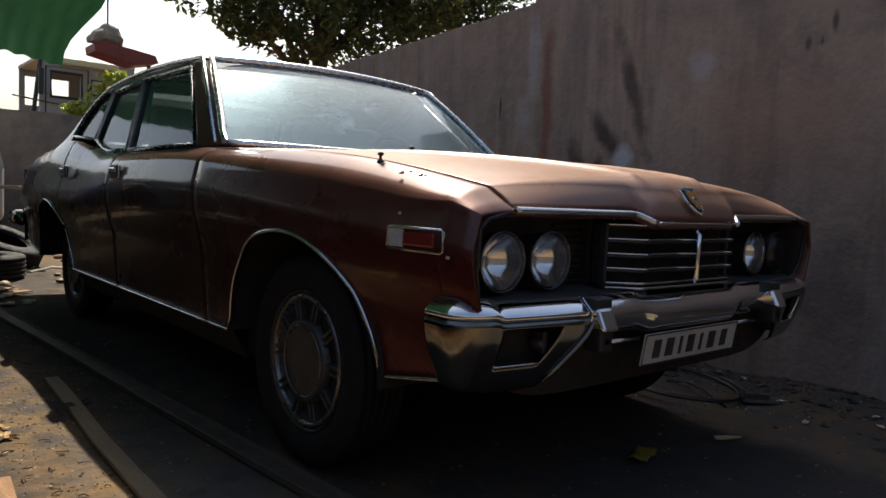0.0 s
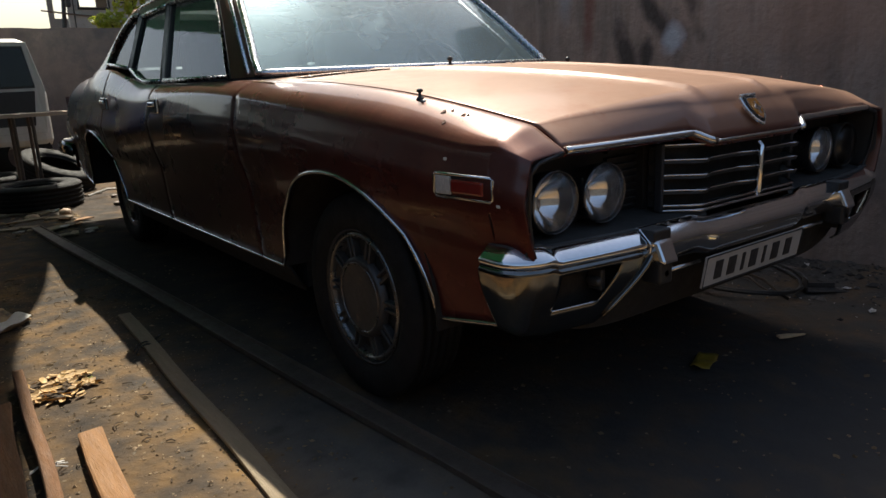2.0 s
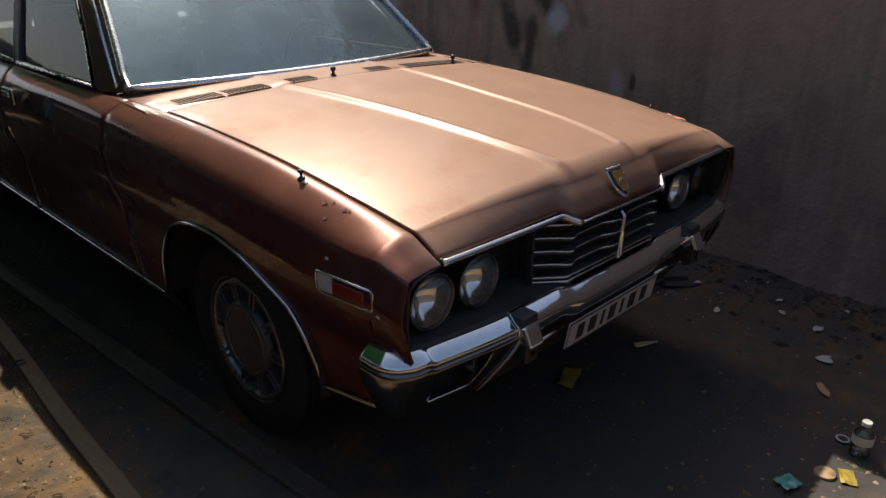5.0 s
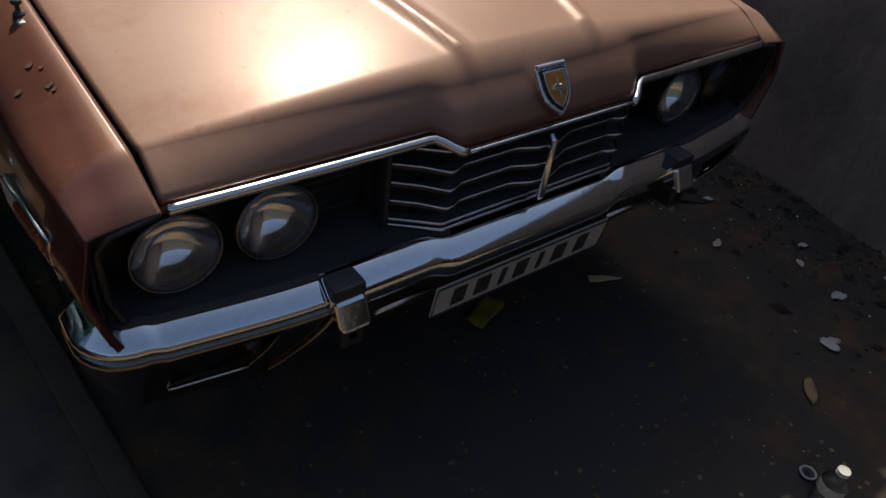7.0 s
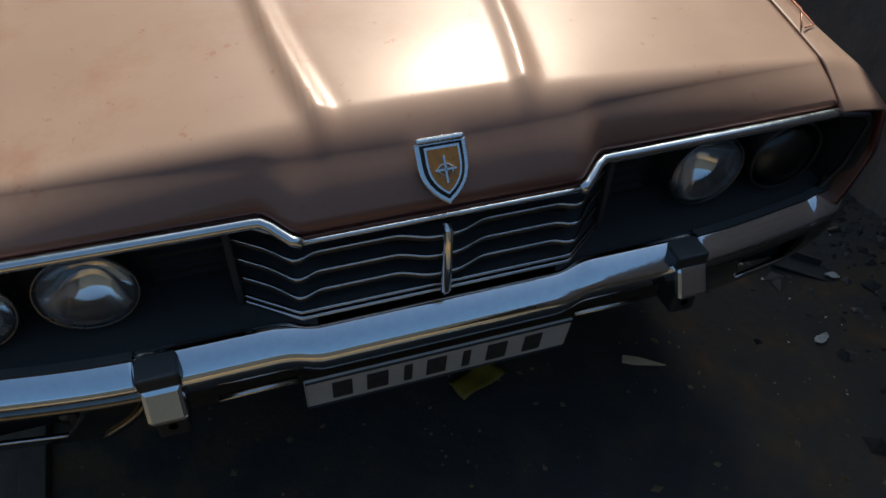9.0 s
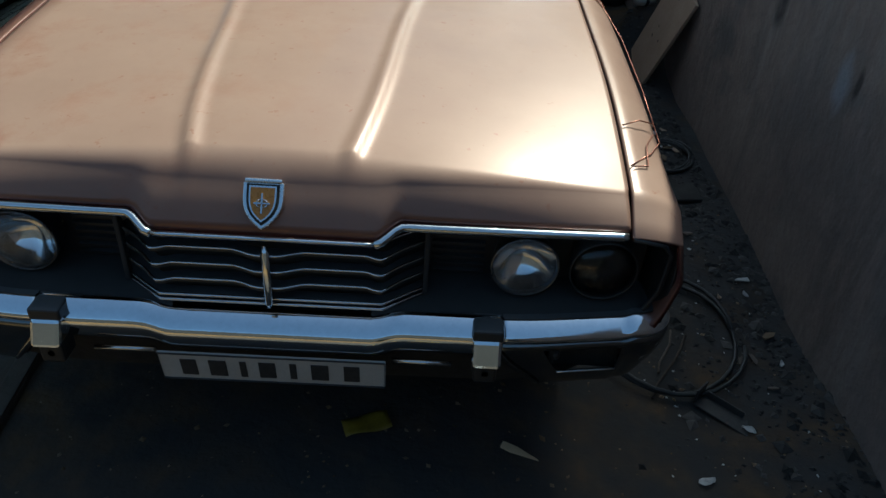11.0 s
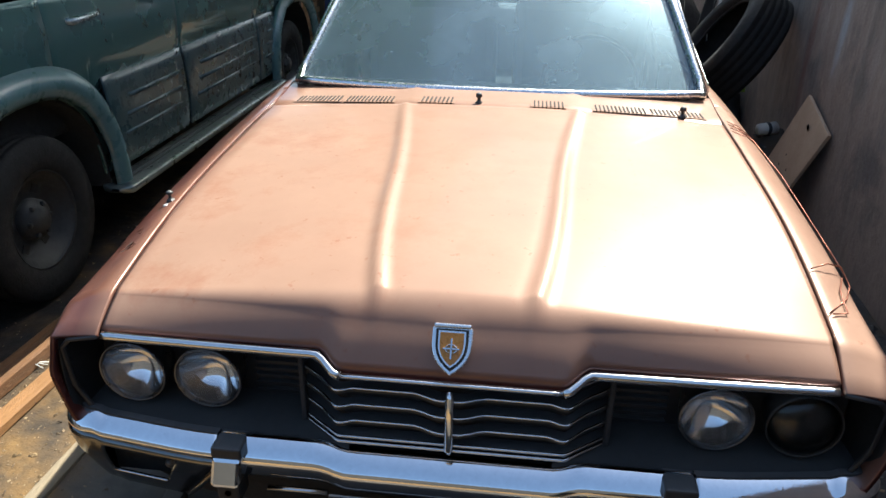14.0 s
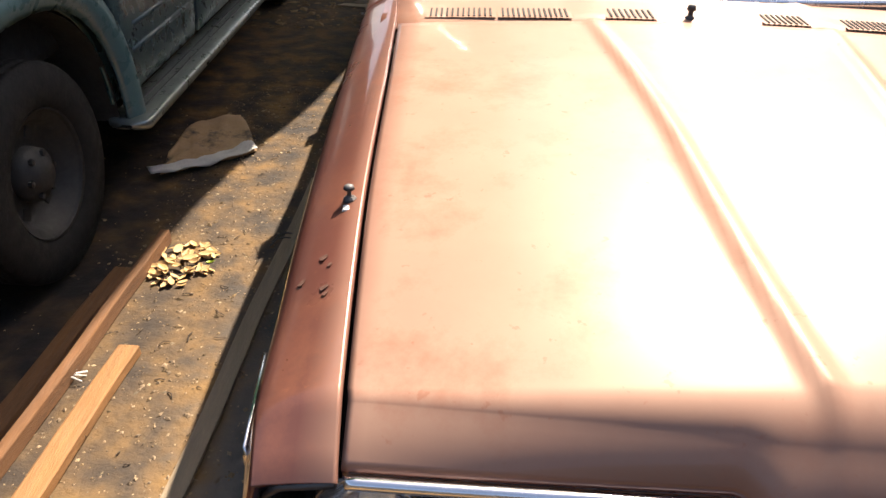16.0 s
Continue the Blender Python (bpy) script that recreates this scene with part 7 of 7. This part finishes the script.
scatter("gravel", "fine grit and pebbles scattered over the dirt", 4200, lambda r: (r.uniform(-2.2, 1.5) if r.random() < 0.5 else r.uniform(-1.75, -1.0), r.uniform(-1.1, 3.2)), STONES, 0.002, 0.009, 0.6, 1)
scatter("wall_litter", "dark litter, chips and dead leaves along the wall foot", 2600, lambda r: (1.50 + 0.055 * 1.0 - abs(r.gauss(0, 0.20)), r.uniform(-0.9, 4.0)), LITTER, 0.005, 0.026, 0.45, 2)
scatter("pale_chips", "small pale chips and shells along the wall foot", 130, lambda r: (1.45 - abs(r.gauss(0, 0.28)), r.uniform(-0.9, 4.0)), PAPER, 0.003, 0.011, 0.3, 3)
scatter("back_litter", "trodden litter, chips and shards at the back of the yard", 900, lambda r: (r.uniform(-2.1, -0.75), r.uniform(4.2, 7.2)), CLOD, 0.010, 0.045, 0.25, 5)
rng = random.Random(63)
for x, y, a, ln, wd in ((-0.98, 4.55, 20, 0.13, 0.05), (-0.92, 4.95, -15, 0.10, 0.045), (-1.12, 5.05, 8, 0.16, 0.03), (-1.28, 4.75, -10, 0.20, 0.028), (-0.95, 5.35, 30, 0.09, 0.05), (-1.20, 5.45, -5, 0.12, 0.03), (-1.02, 4.22, 12, 0.06, 0.03)):
    ob = thing("wood_fragment", "flat splintered tan board fragment on the dirt", "wood", (x, y, ground_height(x, y) + 0.004), a, "board fragments at the back")
    part("shard", plate([(-ln, -wd, 0), (ln * rng.uniform(0.5, 1), -wd * rng.uniform(0.6, 1), 0), (ln, wd * 0.3, 0.004), (ln * 0.3, wd, 0.006), (-ln * rng.uniform(0.5, 0.9), wd * 0.8, 0.003)], (0, 0, 0.010)), GREYWOOD, ob, bevel=0.002)
rng = random.Random(77)
for i in range(22):
    x, y, a, s = 1.47 - abs(rng.gauss(0, 0.13)), rng.uniform(0.35, 2.4), rng.uniform(0, 360), rng.uniform(0.010, 0.026)
    c = thing("scrap_chip", "small pale scrap chip lying by the wall foot", "litter", (x, y, ground_height(x, y) + 0.003), a, "scrap chips along the wall foot")
    pts = [(s * 1.4 * math.cos(q) * rng.uniform(0.6, 1.2), 0.7 * s * math.sin(q) * rng.uniform(0.5, 1.2), 0.012 * rng.random()) for q in np.linspace(0, 6.28, 6)[:-1]]
    part("flake", plate(pts, (0, 0, 0.004)), (PAPER, STEEL, STONES, BOARD)[i % 4], c)
scatter("dirt_clods", "small dirt clods over the sunlit strip and yard", 1300, lambda r: (r.uniform(-1.75, -1.15), r.uniform(-0.4, 3.6)) if r.random() < 0.75 else (r.uniform(-1.2, 1.2), r.uniform(-1.2, 1.0)), CLOD, 0.002, 0.011, 0.55, 7)


def twigs(n, seed):
    """Thin broken twigs lying on the dirt, in one mesh."""
    rg = random.Random(seed)
    bm = bmesh.new()
    for _ in range(n):
        x, y, a, k = rg.uniform(-1.7, -1.15), rg.uniform(-0.3, 3.4), rg.uniform(0, 6.28), rg.uniform(0.006, 0.024)
        z = ground_height(x, y) + 0.003
        bend = rg.uniform(-0.3, 0.3)
        tube([(x, y, z), (x + k * math.cos(a), y + k * math.sin(a), z + 0.004), (x + 1.8 * k * math.cos(a + bend), y + 1.8 * k * math.sin(a + bend), z + 0.001)], rg.uniform(0.001, 0.0022), 4, False, bm)
    me = bpy.data.meshes.new("twigs")
    bm.to_mesh(me)
    bm.free()
    me.materials.append(TWIG)
    return tagged(new("twigs", me), "broken dry twigs over the sunlit dirt", "litter", kind="stuff")


twigs(120, 9)
scatter("straw", "broken straw and chaff over the sunlit dirt", 420, lambda r: (r.uniform(-1.7, -1.2), r.uniform(0.0, 3.2)), STRAW, 0.002, 0.009, 0.2, 4)
scatter("chaff", "pale chaff on the sunlit dirt in front", 300, lambda r: (r.uniform(-0.4, 0.9), r.uniform(-1.2, -0.5)), STRAW, 0.003, 0.011, 0.25, 5)
for x, y, s in ((1.091, 0.079, 0.016), (1.008, -0.397, 0.022), (1.25, 0.25, 0.02), (1.3, -0.1, 0.018), (1.2, -0.3, 0.03), (1.412, 2.763, 0.03), (1.46, 1.966, 0.022), (1.20, 2.3, 0.02)):
    ob = thing("paper_scrap", "small torn pale paper scrap in the dirt", "paper", (x, y, ground_height(x, y) + 0.004), rng.uniform(0, 180), "paper scraps by the wall")
    part("scrap", sheet(lambda u, v: (s * (-1 + 2 * u), s * 0.6 * (-1 + 2 * v) * (1 - 0.75 * abs(2 * u - 1) ** 1.6) + 0.3 * s * wob(u, x, 0, 1.5), 0.004 + s * 0.35 * wob(u + x, v, 0, 2.2)), 5, 5), PAPER, ob, thick=0.001)


# low wall of tan bricks beside the off-road car's nose
core = part("wall_brick", boxes((-3.00, -2.765, 6.60, 8.985, -0.1, 1.10)), MORTAR)
tagged(core, "low sunlit wall of rough tan bricks", "wall", kind="structure")
brick_meshes = []
rg = random.Random(31)
for k in range(5):
    bm = boxes((-0.012, 0.012, -0.118, 0.118, -0.033, 0.033))
    for v in bm.verts:
        v.co += Vector((rg.uniform(-0.004, 0.004), rg.uniform(-0.006, 0.006), rg.uniform(-0.004, 0.004)))
    me = bpy.data.meshes.new("brick")
    bm.to_mesh(me)
    bm.free()
    me.materials.append(TANBRICK)
    brick_meshes.append(me)
for row in range(14):
    for col in range(10):
        y = 6.73 + 0.25 * col + (0.12 if row % 2 else 0.0)
        if y > 8.86:
            continue
        b = new("brick", brick_meshes[rg.randrange(5)])
        b.location = (-2.762 + rg.uniform(-0.006, 0.006), y, 0.045 + 0.078 * row)
        b.parent = core
